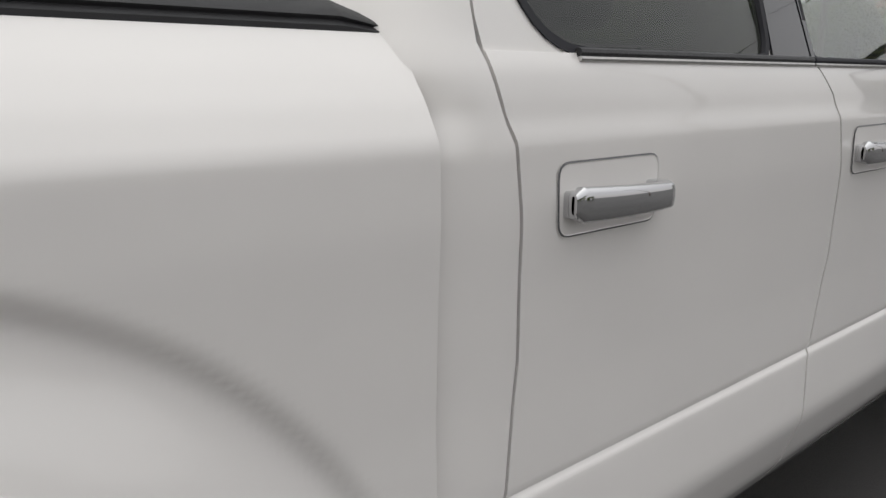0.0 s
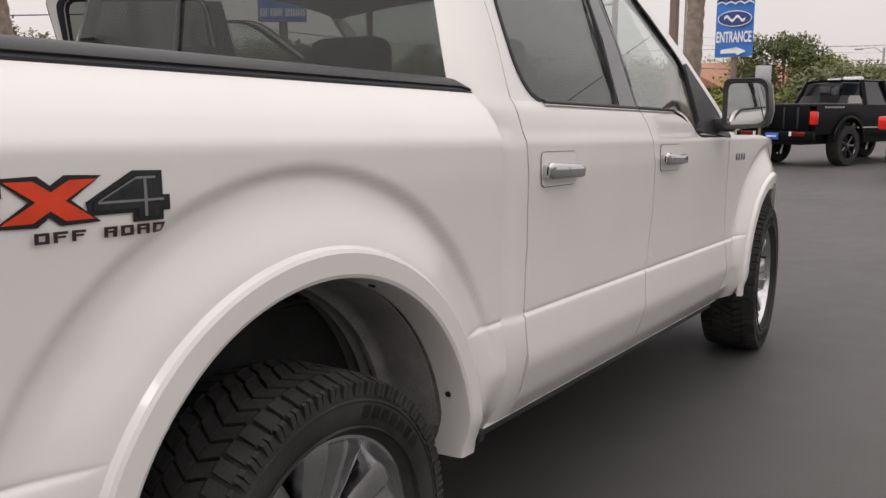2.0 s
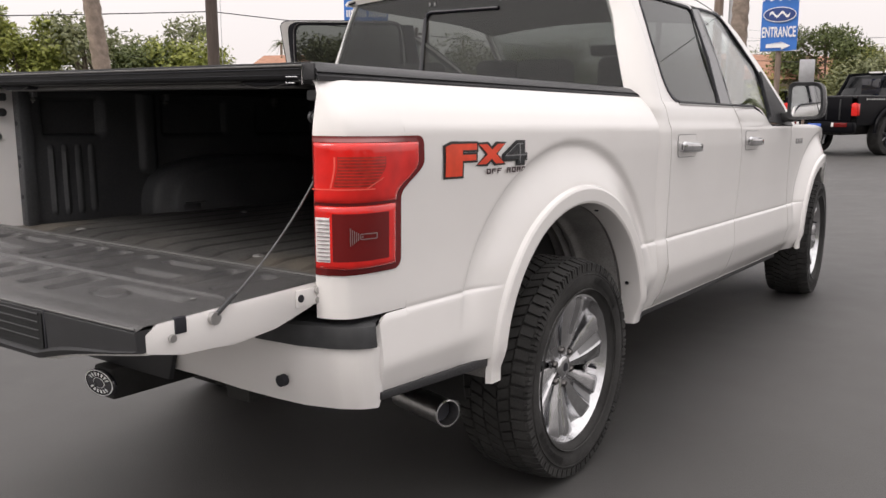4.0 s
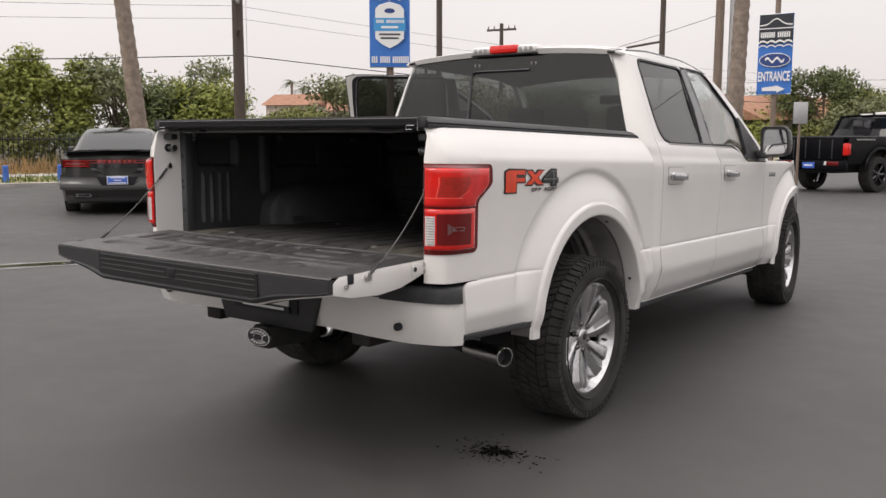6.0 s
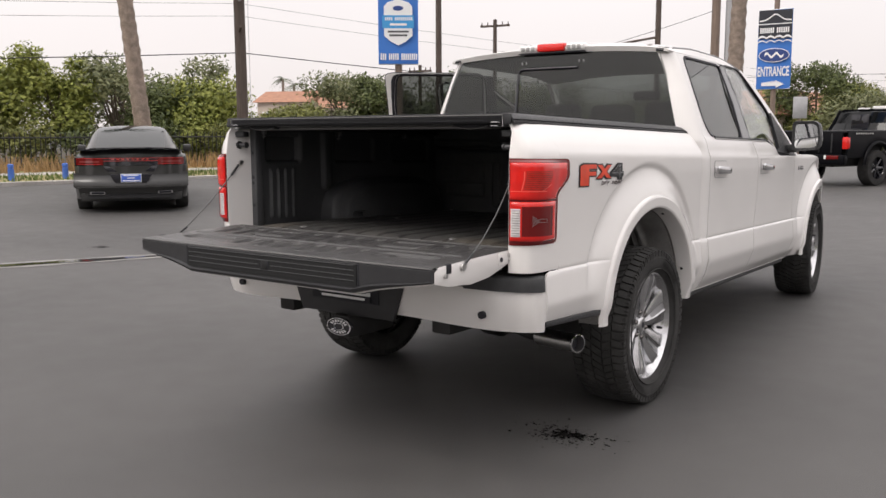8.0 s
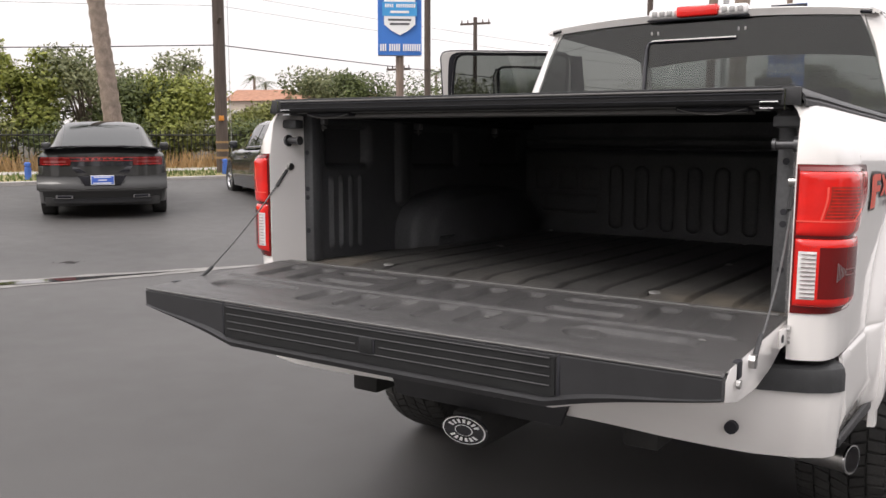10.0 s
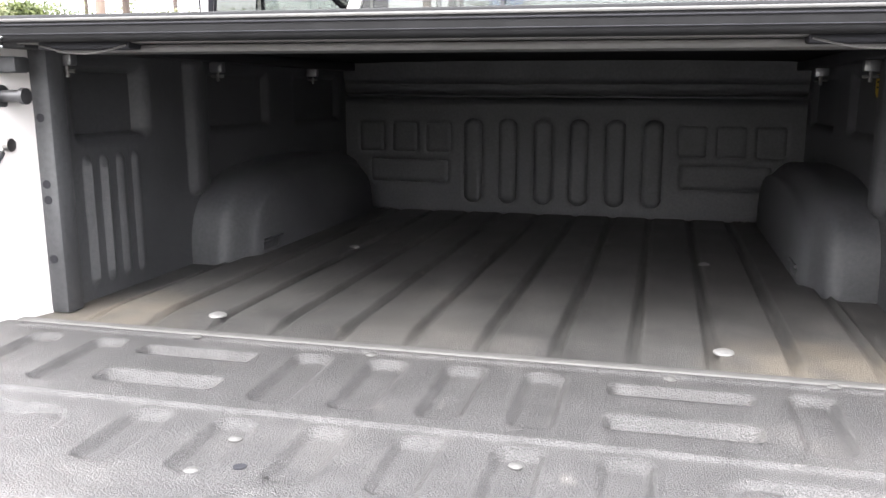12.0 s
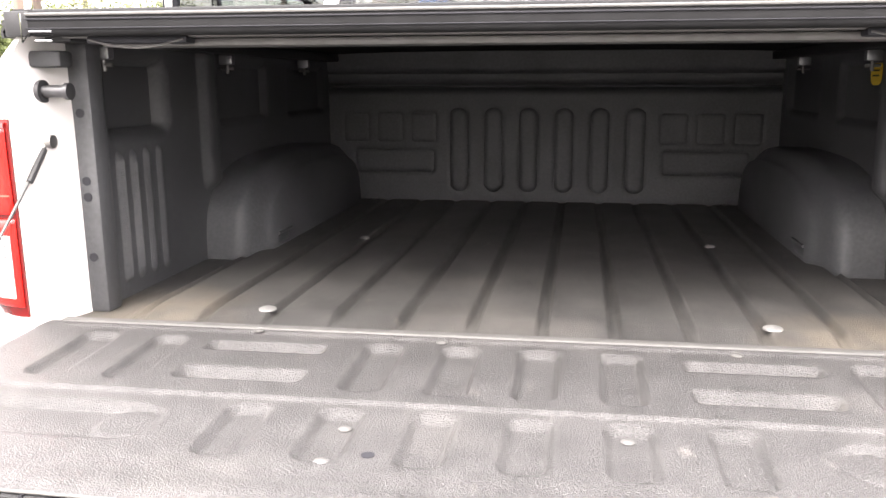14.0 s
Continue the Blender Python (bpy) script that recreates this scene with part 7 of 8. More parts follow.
def wire(a, b, sag, r=0.018):
    a, b = Vector(a), Vector(b)
    pts = [a.lerp(b, t) - Vector((0, 0, sag * 4 * t * (1 - t))) for t in lin(0, 1, 16)]
    tagged(part("overhead_wire", tube(pts, r, 5), M_WIRE), "thin black overhead wire between poles", "wire", "overhead wires")


top = Vector((-16.8, 13.2, 0))
for z, r in ((3.72, 0.014), (4.75, 0.005), (5.1, 0.005)):
    wire(top + Vector((0, 0, z)), (-33, -36, z - 0.6), 0.9, r)
    wire(top + Vector((0, 0, z)), (-4.5, 61, z), 0.6, r)
wire((-8.2, 28.9, 8.0), (20, 16, 8.6), 0.6, 0.012)
wire((-8.2, 28.9, 7.4), (-16.8, 13.2, 8.4), 0.4, 0.012)
for z in (4.4, 5.3):
    wire((-30, 58, z + 0.2), (25, 60, z), 0.3, 0.012)
wire((-8.0, 28.9, 6.0), (-14.5, 26, 4.0), 0.1, 0.010)


def banner(x, y, z0, z1, width, turn, label, rows, pole_h):
    """A banner on a pole; rows are drawn by the caller in banner metres (x across, z up)."""
    t = thing("banner_sign", label, "sign", "lot banners", at=pose(x, y, 0, 0, 0, turn))
    part("pole", tube([(0, 0.10, 0), (0, 0.10, pole_h)], 0.07, 12), M_WOOD2, t)
    bm = grid(lin(-width / 2, width / 2, 10), lin(z0, z1, 16), lambda u, v: (u, 0.015 * math.sin(u * 5 + v * 2), v), thick=0.006)
    part("cloth", bm, M_BLUE, t, "blue printed cloth")
    for z in (z0, z1):
        part("arm", tube([(-width / 2, 0.02, z), (width / 2, 0.02, z), ], 0.015, 8), M_GALV, t)
    for nm, b, mat, off in rows:
        for v in b.verts:
            v.co = Vector((v.co.x, -0.030 - off, v.co.y))
        part(nm, b, mat, t, smooth=False)
    return t


def quad(x0, x1, z0, z1):
    return poly_fill([(x0, z0), (x1, z0), (x1, z1), (x0, z1)], 0)


def oval(cx, cz, rx, rz):
    return poly_fill([(cx + rx * math.cos(2 * math.pi * k / 36), cz + rz * math.sin(2 * math.pi * k / 36)) for k in range(36)], 0)


def wave(z, h, w, n=4, t=0.05):
    up_, lo_ = [], []
    for k in range(41):
        x = -w / 2 + w * k / 40
        zz = z + h * abs(math.sin(math.pi * n * k / 40))
        up_.append((x, zz + t, 0))
        lo_.append((x, zz, 0))
    return strip(up_, lo_)


def words(txt, x0, x1, z0, z1):
    b = text_mesh(txt, x1 - x0, z1 - z0)
    for v in b.verts:
        v.co.x += x0
        v.co.y += z0
    return b


W1 = 0.86
hump = strip([(x, 4.30 + 0.16 * math.exp(-(x / 0.17) ** 2) + 0.035, 0) for x in lin(-0.40, 0.40, 40)], [(x, 4.30 + 0.16 * math.exp(-(x / 0.17) ** 2), 0) for x in lin(-0.40, 0.40, 40)])
arrow = poly_fill([(-0.29, 2.62), (0.08, 2.62), (0.08, 2.57), (0.29, 2.665), (0.08, 2.76), (0.08, 2.71), (-0.29, 2.71)], 0)
script = strip([(x, 3.42 + 0.05 * math.sin(x * 26) + 0.035, 0) for x in lin(-0.24, 0.24, 40)], [(x, 3.42 + 0.05 * math.sin(x * 26) - 0.03, 0) for x in lin(-0.24, 0.24, 40)])
banner(-3.70, 20.0, 2.545, 4.60, W1, 4, "blue banner reading ENTRANCE with a white arrow", [
    ("dark_field", quad(-W1 / 2 + 0.01, W1 / 2 - 0.01, 3.85, 4.59), M_BANNERK, 0.0),
    ("hump", hump, M_PAPER, 0.004),
    *[("name_bar", quad(x, x + 0.036, 4.00, 4.14), M_PAPER, 0.004) for x in [-0.375 + 0.052 * k for k in range(7)] + [0.045 + 0.054 * k for k in range(6)]],
    ("line", quad(-0.43, 0.43, 4.22, 4.245), M_PAPER, 0.004),
    ("wave", wave(3.84, 0.05, 0.84, 4), M_PAPER, 0.004),
    ("wave", wave(3.74, 0.05, 0.84, 4, 0.03), M_PAPER, 0.006),
    ("oval_rim", oval(0, 3.42, 0.39, 0.185), M_PAPER, 0.004),
    ("oval", oval(0, 3.42, 0.37, 0.165), M_BLUE2, 0.008),
    ("script_mark", script, M_PAPER, 0.012),
    ("lettering", words("ENTRANCE", -0.40, 0.40, 2.87, 3.13), M_PAPER, 0.004),
    ("arrow", arrow, M_PAPER, 0.004)], 5.4)
W2 = 0.76
shield = poly_fill([(-0.27, 3.78), (-0.20, 3.86), (0.0, 3.92), (0.20, 3.86), (0.27, 3.78), (0.27, 3.24), (0.14, 3.13), (0.0, 3.06), (-0.14, 3.13), (-0.27, 3.24)], 0)
banner(-7.8, 9.1, 2.72, 5.05, W2, 37.5, "tall blue banner with a pale shield emblem", [
    ("name_bar", quad(-0.30, 0.30, 4.00, 4.10), M_PAPER, 0.0),
    ("wave", wave(3.94, 0.03, 0.74, 4, 0.015), M_PAPER, 0.002),
    ("shield", shield, M_PAPER, 0.004),
    ("oval", oval(0, 3.75, 0.10, 0.045), M_BLUE2, 0.008),
    ("ribbon", quad(-0.30, 0.30, 3.38, 3.62), M_SKYBLUE, 0.008),
    *[("ribbon_bar", quad(-0.25 + 0.038 * k, -0.225 + 0.038 * k, 3.525, 3.585), M_PAPER, 0.012) for k in range(14) if k != 4],
    ("ribbon_bar", quad(-0.16, 0.16, 3.43, 3.47), M_PAPER, 0.012),
    ("shield_bar", quad(-0.20, 0.20, 3.30, 3.335), M_DECAL_G, 0.008),
    ("shield_bar", quad(-0.17, 0.17, 3.23, 3.265), M_DECAL_G, 0.008),
    *[("footer_bar", quad(x, x + 0.026, 2.79, 2.91), M_PAPER, 0.004) for x in [-0.34 + 0.0395 * k for k in range(18) if k not in (3, 9)]]], 5.4)
rs = thing("road_sign", "grey back of a small road sign on a post", "sign", at=pose(-2.9, 19.6, 0, 0, 0, 30))
part("post", tube([(0, 0, 0), (0, 0, 2.35)], 0.035, 8), M_WOOD2, rs)
part("panel", box(-0.18, 0.18, -0.05, -0.035, 1.75, 2.30, 0.01), M_GALV, rs)

# houses beyond
M_TILE = material("terracotta_tiles", (0.32, 0.16, 0.10), 0.8, 0, 0.25, 2.0)
M_STUCCO = material("pale_stucco", (0.55, 0.47, 0.40), 0.85, 0, 0.1, 0.7)


def house(x, y, w, d, h, turn, label):
    t = thing("house", label, "house", at=pose(x, y, 0, 0, 0, turn))
    part("wall", box(-w / 2, w / 2, -d / 2, d / 2, 0, h), M_STUCCO, t, smooth=False)
    roof = bmesh.new()
    e = 0.5
    a = [roof.verts.new(p) for p in ((-w / 2 - e, -d / 2 - e, h), (w / 2 + e, -d / 2 - e, h), (w / 2 + e, d / 2 + e, h), (-w / 2 - e, d / 2 + e, h), (-w / 2 - e, 0, h + d * 0.22), (w / 2 + e, 0, h + d * 0.22))]
    for q in ((0, 1, 5, 4), (2, 3, 4, 5), (0, 4, 3), (1, 2, 5), (0, 3, 2, 1)):
        roof.faces.new([a[i] for i in q])
    part("roof", roof, M_TILE, t, "terracotta tiled roof", smooth=False)
    for k in range(3):
        xx = -w / 2 + w * (k + 0.5) / 3
        win = part("window", box(xx - 0.5, xx + 0.5, -d / 2 - 0.03, -d / 2 + 0.02, h * 0.35, h * 0.78), M_PAPER, t, smooth=False)
        part("pane", box(xx - 0.42, xx + 0.42, -d / 2 - 0.04, -d / 2 - 0.025, h * 0.39, h * 0.74), M_GLOSS, win, smooth=False)
    return t


house(-12.5, 52, 8, 7, 2.4, 60, "low stucco house with a terracotta roof")
house(-67, 77, 9, 8, 4.4, 40, "low stucco house with a terracotta roof")
house(-79.8, 78.4, 7, 7, 5.4, 20, "pale stucco house behind hedges")


# ---- parked cars ----
M_CARGREY = material("dark_grey_paint", (0.024, 0.0235, 0.023), 0.30, 0.1, coat=0.6, spec=0.35)
M_CARGREY2 = material("slate_paint", (0.018, 0.019, 0.022), 0.22, 0.1, coat=0.8, spec=0.4)
M_CARBLACK = material("black_paint", (0.0035, 0.0035, 0.005), 0.4, 0.0, coat=0.05, spec=0.08)
M_DARKGLASS = material("dark_cab_glass", (0.006, 0.007, 0.008), 0.05, 0, spec=0.35)
M_CARBRONZE = material("dark_bronze_paint", (0.040, 0.034, 0.026), 0.3, 0.4, coat=1.0)
M_REDRING = material("dark_red_line", (0.42, 0.012, 0.012), 0.3)
M_PLATEBLUE = material("dealer_plate_blue", (0.05, 0.12, 0.50), 0.5)
M_CARGLASS = material("car_glass", (0.012, 0.015, 0.016), 0.03, 0, spec=0.9)


def small_wheel(parent, x, y, r, w, rim_mat, flip):
    tyre = part("wheel", lathe([(r * 0.62, w / 2 - 0.01), (r * 0.80, w / 2), (r * 0.95, w / 2 - 0.01), (r, w / 2 - 0.05), (r, -w / 2 + 0.05), (r * 0.95, -w / 2 + 0.01), (r * 0.62, -w / 2)], 32), M_RUBBER, parent, "black tyre on an alloy rim")
    rim = part("rim", lathe([(r * 0.63, w / 2 - 0.012), (r * 0.60, w / 2 - 0.05), (r * 0.58, -w / 2 + 0.04)], 32), rim_mat, tyre)
    for k in range(7):
        a = 2 * math.pi * k / 7
        sp = grid([0, 1, 2], [0, 1, 2], lambda i, j: (w / 2 - 0.045 + 0.01 * i - 0.012 * abs(j - 1), (r * 0.08 + r * 0.26 * i) * math.cos(a) - (j - 1) * r * 0.07 * math.sin(a), (r * 0.08 + r * 0.26 * i) * math.sin(a) + (j - 1) * r * 0.07 * math.cos(a)), thick=0.01)
        part("spoke", sp, rim_mat, tyre)
    part("hub", lathe([(r * 0.16, w / 2 - 0.08), (r * 0.14, w / 2 - 0.03), (0.0005, w / 2 - 0.025)], 16), rim_mat, tyre)
    part("brake_disc", lathe([(0.0005, 0.0), (r * 0.5, 0.0), (r * 0.5, -0.02)], 24), M_DARK, tyre)
    tyre.matrix_basis = pose(x, y, r, 0, 0, 180 if flip else 0)


def interp(y, table, col):
    return float(np.interp(y, [r[0] for r in table], [r[col] for r in table]))


def sedan(name, label, at, paint, length, half, roof_z, low, table, glass, wheels, deck_drop=0.0):
    """A car from stations (y, deck height, half width) and a glasshouse (base rear, roof rear, roof front, base front). Its tail is at y = 0."""
    car = thing(name, label, "car", "parked cars", at=at)
    ys_ = spaced(0, length, 0.09)
    axles = wheels

    def shell(y, k):
        dz, w = interp(y, table, 1), half * interp(y, table, 2)
        zb = low
        for ya in axles:
            if abs(y - ya) < 0.37:
                zb = max(zb, 0.33 + math.sqrt(max(0, 0.37 ** 2 - (y - ya) ** 2)))
        sec = [(-0.80, None), (-0.97, 0.0), (-1.0, 0.30), (-0.985, 0.62), (-0.955, 0.86), (-0.86, 0.975), (-0.55, 1.0), (0, 1.02), (0.55, 1.0), (0.86, 0.975), (0.955, 0.86), (0.985, 0.62), (1.0, 0.30), (0.97, 0.0), (0.80, None)]
        u, v = sec[k]
        if v is None:
            return (u * w, y, zb)
        return (u * w, y, zb + (dz - zb) * v)
    def bowed(q):
        return bow_ends(q, half, length)
    body = part("body", grid(ys_, list(range(15)), lambda y, k: bowed(shell(y, k))), paint, car, "glossy painted body", sharp=0.9)
    for y, lab in ((0.0, "tail_panel"), (length, "nose_panel")):
        left, right = [Vector(shell(y, k)) for k in (0, 1, 2, 3, 4, 5, 6, 7)], [Vector(shell(y, k)) for k in (14, 13, 12, 11, 10, 9, 8, 7)]
        left, right = resample(left, 30), resample(right, 30)
        part(lab, grid(list(range(30)), lin(0, 1, 33), lambda k, u: bowed(left[k].lerp(right[k], u))), paint, body)
    gb0, gr0, gr1, gb1 = glass
    SECT = [(-1, 0), (-0.985, 0.10), (-0.93, 0.42), (-0.865, 0.74), (-0.80, 0.90), (-0.68, 0.965), (-0.35, 1.0), (0, 1.01), (0.35, 1.0), (0.68, 0.965), (0.80, 0.90), (0.865, 0.74), (0.93, 0.42), (0.985, 0.10), (1, 0)]

    def house_pt(y, q, off=0.0):
        """A point of the cabin skin: q runs from one sill (0) over the roof to the other (14)."""
        base = interp(y, table, 1) - 0.03
        if y < gr0:
            t = math.sin(math.pi / 2 * min(1.0, max(0.0, (y - gb0) / (gr0 - gb0)))) ** 0.95
        elif y > gr1:
            t = math.sin(math.pi / 2 * min(1.0, max(0.0, (gb1 - y) / (gb1 - gr1)))) ** 0.95
        else:
            t = 1.0
        k = min(13, int(q))
        u = SECT[k][0] + (SECT[k + 1][0] - SECT[k][0]) * (q - k)
        v = SECT[k][1] + (SECT[k + 1][1] - SECT[k][1]) * (q - k)
        wide = half * 0.90 * interp(y, table, 2) * (1 - 0.10 * (1 - t)) - 0.15 * half * t * v
        h = (roof_z - base) * t
        return (u * (wide + off * abs(u)), y + (off * -0.6 if y < gr0 else 0.0), base + h * v + off * v)
    gy = spaced(gb0, gb1, 0.06, (gr0, gr1))
    rf = part("cabin_shell", grid(gy, lin(0, 14, 43), house_pt), paint, car, "painted roof and pillars", sharp=1.2)
    back = [gb0 + 0.06 + (gr0 - gb0 - 0.02) * k / 10 for k in range(11)]
    gl = part("rear_window", grid(back, lin(4.35, 9.65, 19), lambda y, q: house_pt(y, q, 0.008)), M_CARGLASS, car, "tinted rear window", sharp=1.5)
    frontw = [gr1 + 0.08 + (gb1 - gr1 - 0.16) * k / 8 for k in range(9)]
    part("windscreen", grid(frontw, lin(4.35, 9.65, 19), lambda y, q: house_pt(y, q, 0.008)), M_CARGLASS, car, "windscreen", sharp=1.5)
    for sg_ in (-1, 1):
        kk = 3.6 if sg_ < 0 else 10.4
        q0, q1 = (0.9, 3.55) if sg_ < 0 else (10.45, 13.1)
        cut = (gr0 + gr1) / 2
        for ya, yb, nm in ((gr0 - 0.42, cut - 0.03, "rear_side_window"), (cut + 0.03, gr1 + 0.42, "front_side_window")):
            def side_pt(y, q):
                # the panes taper with the roofline fore and aft
                f = max(0.0, (gr0 - 0.05 - y) / 0.45, (y - gr1 - 0.05) / 0.55)
                qq = q1 if sg_ > 0 else q0
                return house_pt(y, qq + (q - qq) * (1 - 0.55 * min(1.0, f)), 0.007)
            part(nm, grid(lin(ya, yb, 12), lin(q0, q1, 9), side_pt), M_CARGLASS, gl, "side window", sharp=1.5)
        part("window_trim", tube([Vector(house_pt(y, 0.75 if sg_ < 0 else 13.25, 0.006)) for y in lin(gr0 - 0.45, gr1 + 0.45, 16)], 0.008, 6), M_CHROME if name == "sedan" else M_GLOSS, gl)
        ym = (gr0 + gr1) / 2
        xm = sg_ * (half * 0.97)
        part("door_mirror", box(min(xm, xm + sg_ * 0.16), max(xm, xm + sg_ * 0.16), gb1 - 0.55, gb1 - 0.42, interp(gb1 - 0.5, table, 1) + 0.0, interp(gb1 - 0.5, table, 1) + 0.14, 0.03), paint, body)
        for ya in (ym - 0.55, ym + 0.45):
            part("door_handle", box(min(sg_ * half * 0.975, sg_ * half), max(sg_ * half * 0.975, sg_ * half), ya, ya + 0.2, 0.80, 0.83, 0.005), M_CHROME if name == "sedan" else paint, body)
    part("underside", box(-half * 0.86, half * 0.86, 0.15, length - 0.2, low - 0.04, low + 0.10, 0.02), M_DARK, car)
    for ya in axles:
        for sg_ in (-1, 1):
            small_wheel(car, sg_ * (half - 0.13), ya, 0.345, 0.23, M_ALU, sg_ < 0)
    return car


def bow_ends(q, half, length):
    """Rounds a car's tail and nose in plan and leans its boot lid."""
    x, y, z = q
    tail, nose = max(0.0, 1 - y / 0.75), max(0.0, 1 - (length - y) / 0.9)
    bow = min(1.0, abs(x) / half) ** 2.6
    lean = 0.07 * smooth(0.50, 0.62, z) + 0.05 * max(0.0, z - 0.62)
    under = 0.06 * smooth(0.45, 0.25, z)
    return (x, y + tail * (0.26 * bow + lean + under) - nose * 0.38 * bow, z)


def tail_patch(name, parent, half, length, x0, x1, z0, z1, off, mat, label="", tilt=0.0):
    """A panel that follows the rounded tail; tilt lifts its outer end."""
    def f(x, z):
        q = bow_ends((x, 0.0, z + tilt * (abs(x) - min(abs(x0), abs(x1)))), half, length)
        return (q[0], q[1] - off, q[2])
    return part(name, grid(lin(x0, x1, 17), lin(z0, z1, 5), f, thick=0.02 if off > 0.015 else 0.008), mat, parent, label, sharp=0.6)


def face_at(x, y, hx, hy):
    """The pose of a car whose tail middle stands at x, y and whose nose points along hx, hy."""
    return pose(x, y, ground_height(x, y), 0, 0, math.degrees(math.atan2(-hx, hy)))


T1 = [(0, 0.98, 0.90), (0.06, 1.06, 0.95), (0.3, 1.07, 0.985), (0.9, 1.02, 1.0), (2.5, 0.99, 1.0), (3.5, 0.98, 1.0), (4.3, 0.90, 0.98), (4.8, 0.78, 0.93), (5.03, 0.66, 0.85)]
charger = sedan("sports_saloon", "dark grey sports saloon seen from its tail", face_at(-10.15, 4.74, -0.80, 0.60), M_CARGREY, 5.03, 0.95, 1.47, 0.24, T1, (0.42, 1.35, 2.55, 3.55), (1.02, 4.07))
CH = (0.95, 5.03)
lampbar = tail_patch("tail_lamp", charger, *CH, -0.90, 0.90, 0.800, 0.938, 0.012, M_GLOSS, "full-width tail lamp in a black band")
tail_patch("lamp_ring", lampbar, *CH, -0.86, 0.86, 0.921, 0.929, 0.022, M_REDRING, "thin red light line")
tail_patch("lamp_ring", lampbar, *CH, -0.44, 0.44, 0.876, 0.885, 0.022, M_REDRING, "thin red light line")
for k in range(8):
    tail_patch("lamp_dot", lampbar, *CH, -0.30 + 0.08 * k, -0.26 + 0.08 * k, 0.902, 0.912, 0.023, M_GUIDE)
for sg in (1, -1):
    lens = tail_patch("brake_lens", lampbar, *CH, sg * 0.44, sg * 0.87, 0.812, 0.916, 0.022, M_RED2, "dark red lens")
    tail_patch("lamp_ring", lens, *CH, sg * 0.48, sg * 0.84, 0.820, 0.828, 0.030, M_REDRING, "thin red light line")
    tail_patch("lens_core", lens, *CH, sg * 0.50, sg * 0.82, 0.852, 0.880, 0.030, M_REDDIM, "dull red lens core")
    tail_patch("exhaust_trim", charger, *CH, sg * 0.42, sg * 0.66, 0.325, 0.375, 0.02, M_CHROME, "bright exhaust outlet")
    tail_patch("exhaust_mouth", charger, *CH, sg * 0.445, sg * 0.635, 0.335, 0.362, 0.034, M_SEAL)
lid = plate([(-0.44, 0, 0.79), (0.44, 0, 0.79), (0.37, 0, 0.70), (-0.37, 0, 0.70)], (0, 0.008, 0), 0.003)
for v in lid.verts:
    v.co.y += bow_ends((v.co.x, 0.0, v.co.z), 0.95, 5.03)[1] - 0.016
part("lid_panel", lid, M_GLOSS, charger, "gloss black panel under the lamps")
part("spoiler", grid(lin(-0.86, 0.86, 24), lin(0, 1, 5), lambda x, v: (x, 0.02 + 0.26 * v + 0.20 * (abs(x) / 0.9) ** 2.6, 1.108 - 0.015 * v - 0.05 * (x / 0.86) ** 4), thick=0.02), M_GLOSS, charger, "black boot spoiler")
tail_patch("lower_valance", charger, *CH, -0.80, 0.80, 0.25, 0.32, 0.02, M_TRIM)
tail_patch("bumper_shelf", charger, *CH, -0.93, 0.93, 0.655, 0.680, 0.055, M_CARGREY)
tail_patch("bumper_face", charger, *CH, -0.93, 0.93, 0.44, 0.655, 0.030, M_CARGREY)
tail_patch("bumper_crease", charger, *CH, -0.90, 0.90, 0.425, 0.440, 0.045, M_CARGREY)
recess = plate([(-0.34, -0.045, 0.66), (0.34, -0.045, 0.66), (0.25, -0.038, 0.515), (-0.25, -0.038, 0.515)], (0, 0.012, 0), 0.003)
part("plate_recess", recess, M_GLOSS, charger, "dark plate recess")
part("plate_border", box(-0.165, 0.165, -0.056, -0.046, 0.522, 0.664, 0.004), M_PAPER, charger, "white plate border")
dp = part("dealer_plate", box(-0.155, 0.155, -0.060, -0.056, 0.532, 0.654, 0.001), M_PLATEBLUE, charger, "blue dealer plate")
for z, w in ((0.638, 0.12), (0.595, 0.06), (0.550, 0.13)):
    part("plate_bar", box(-w, w, -0.0625, -0.060, z - 0.008, z + 0.008), M_PAPER, dp)

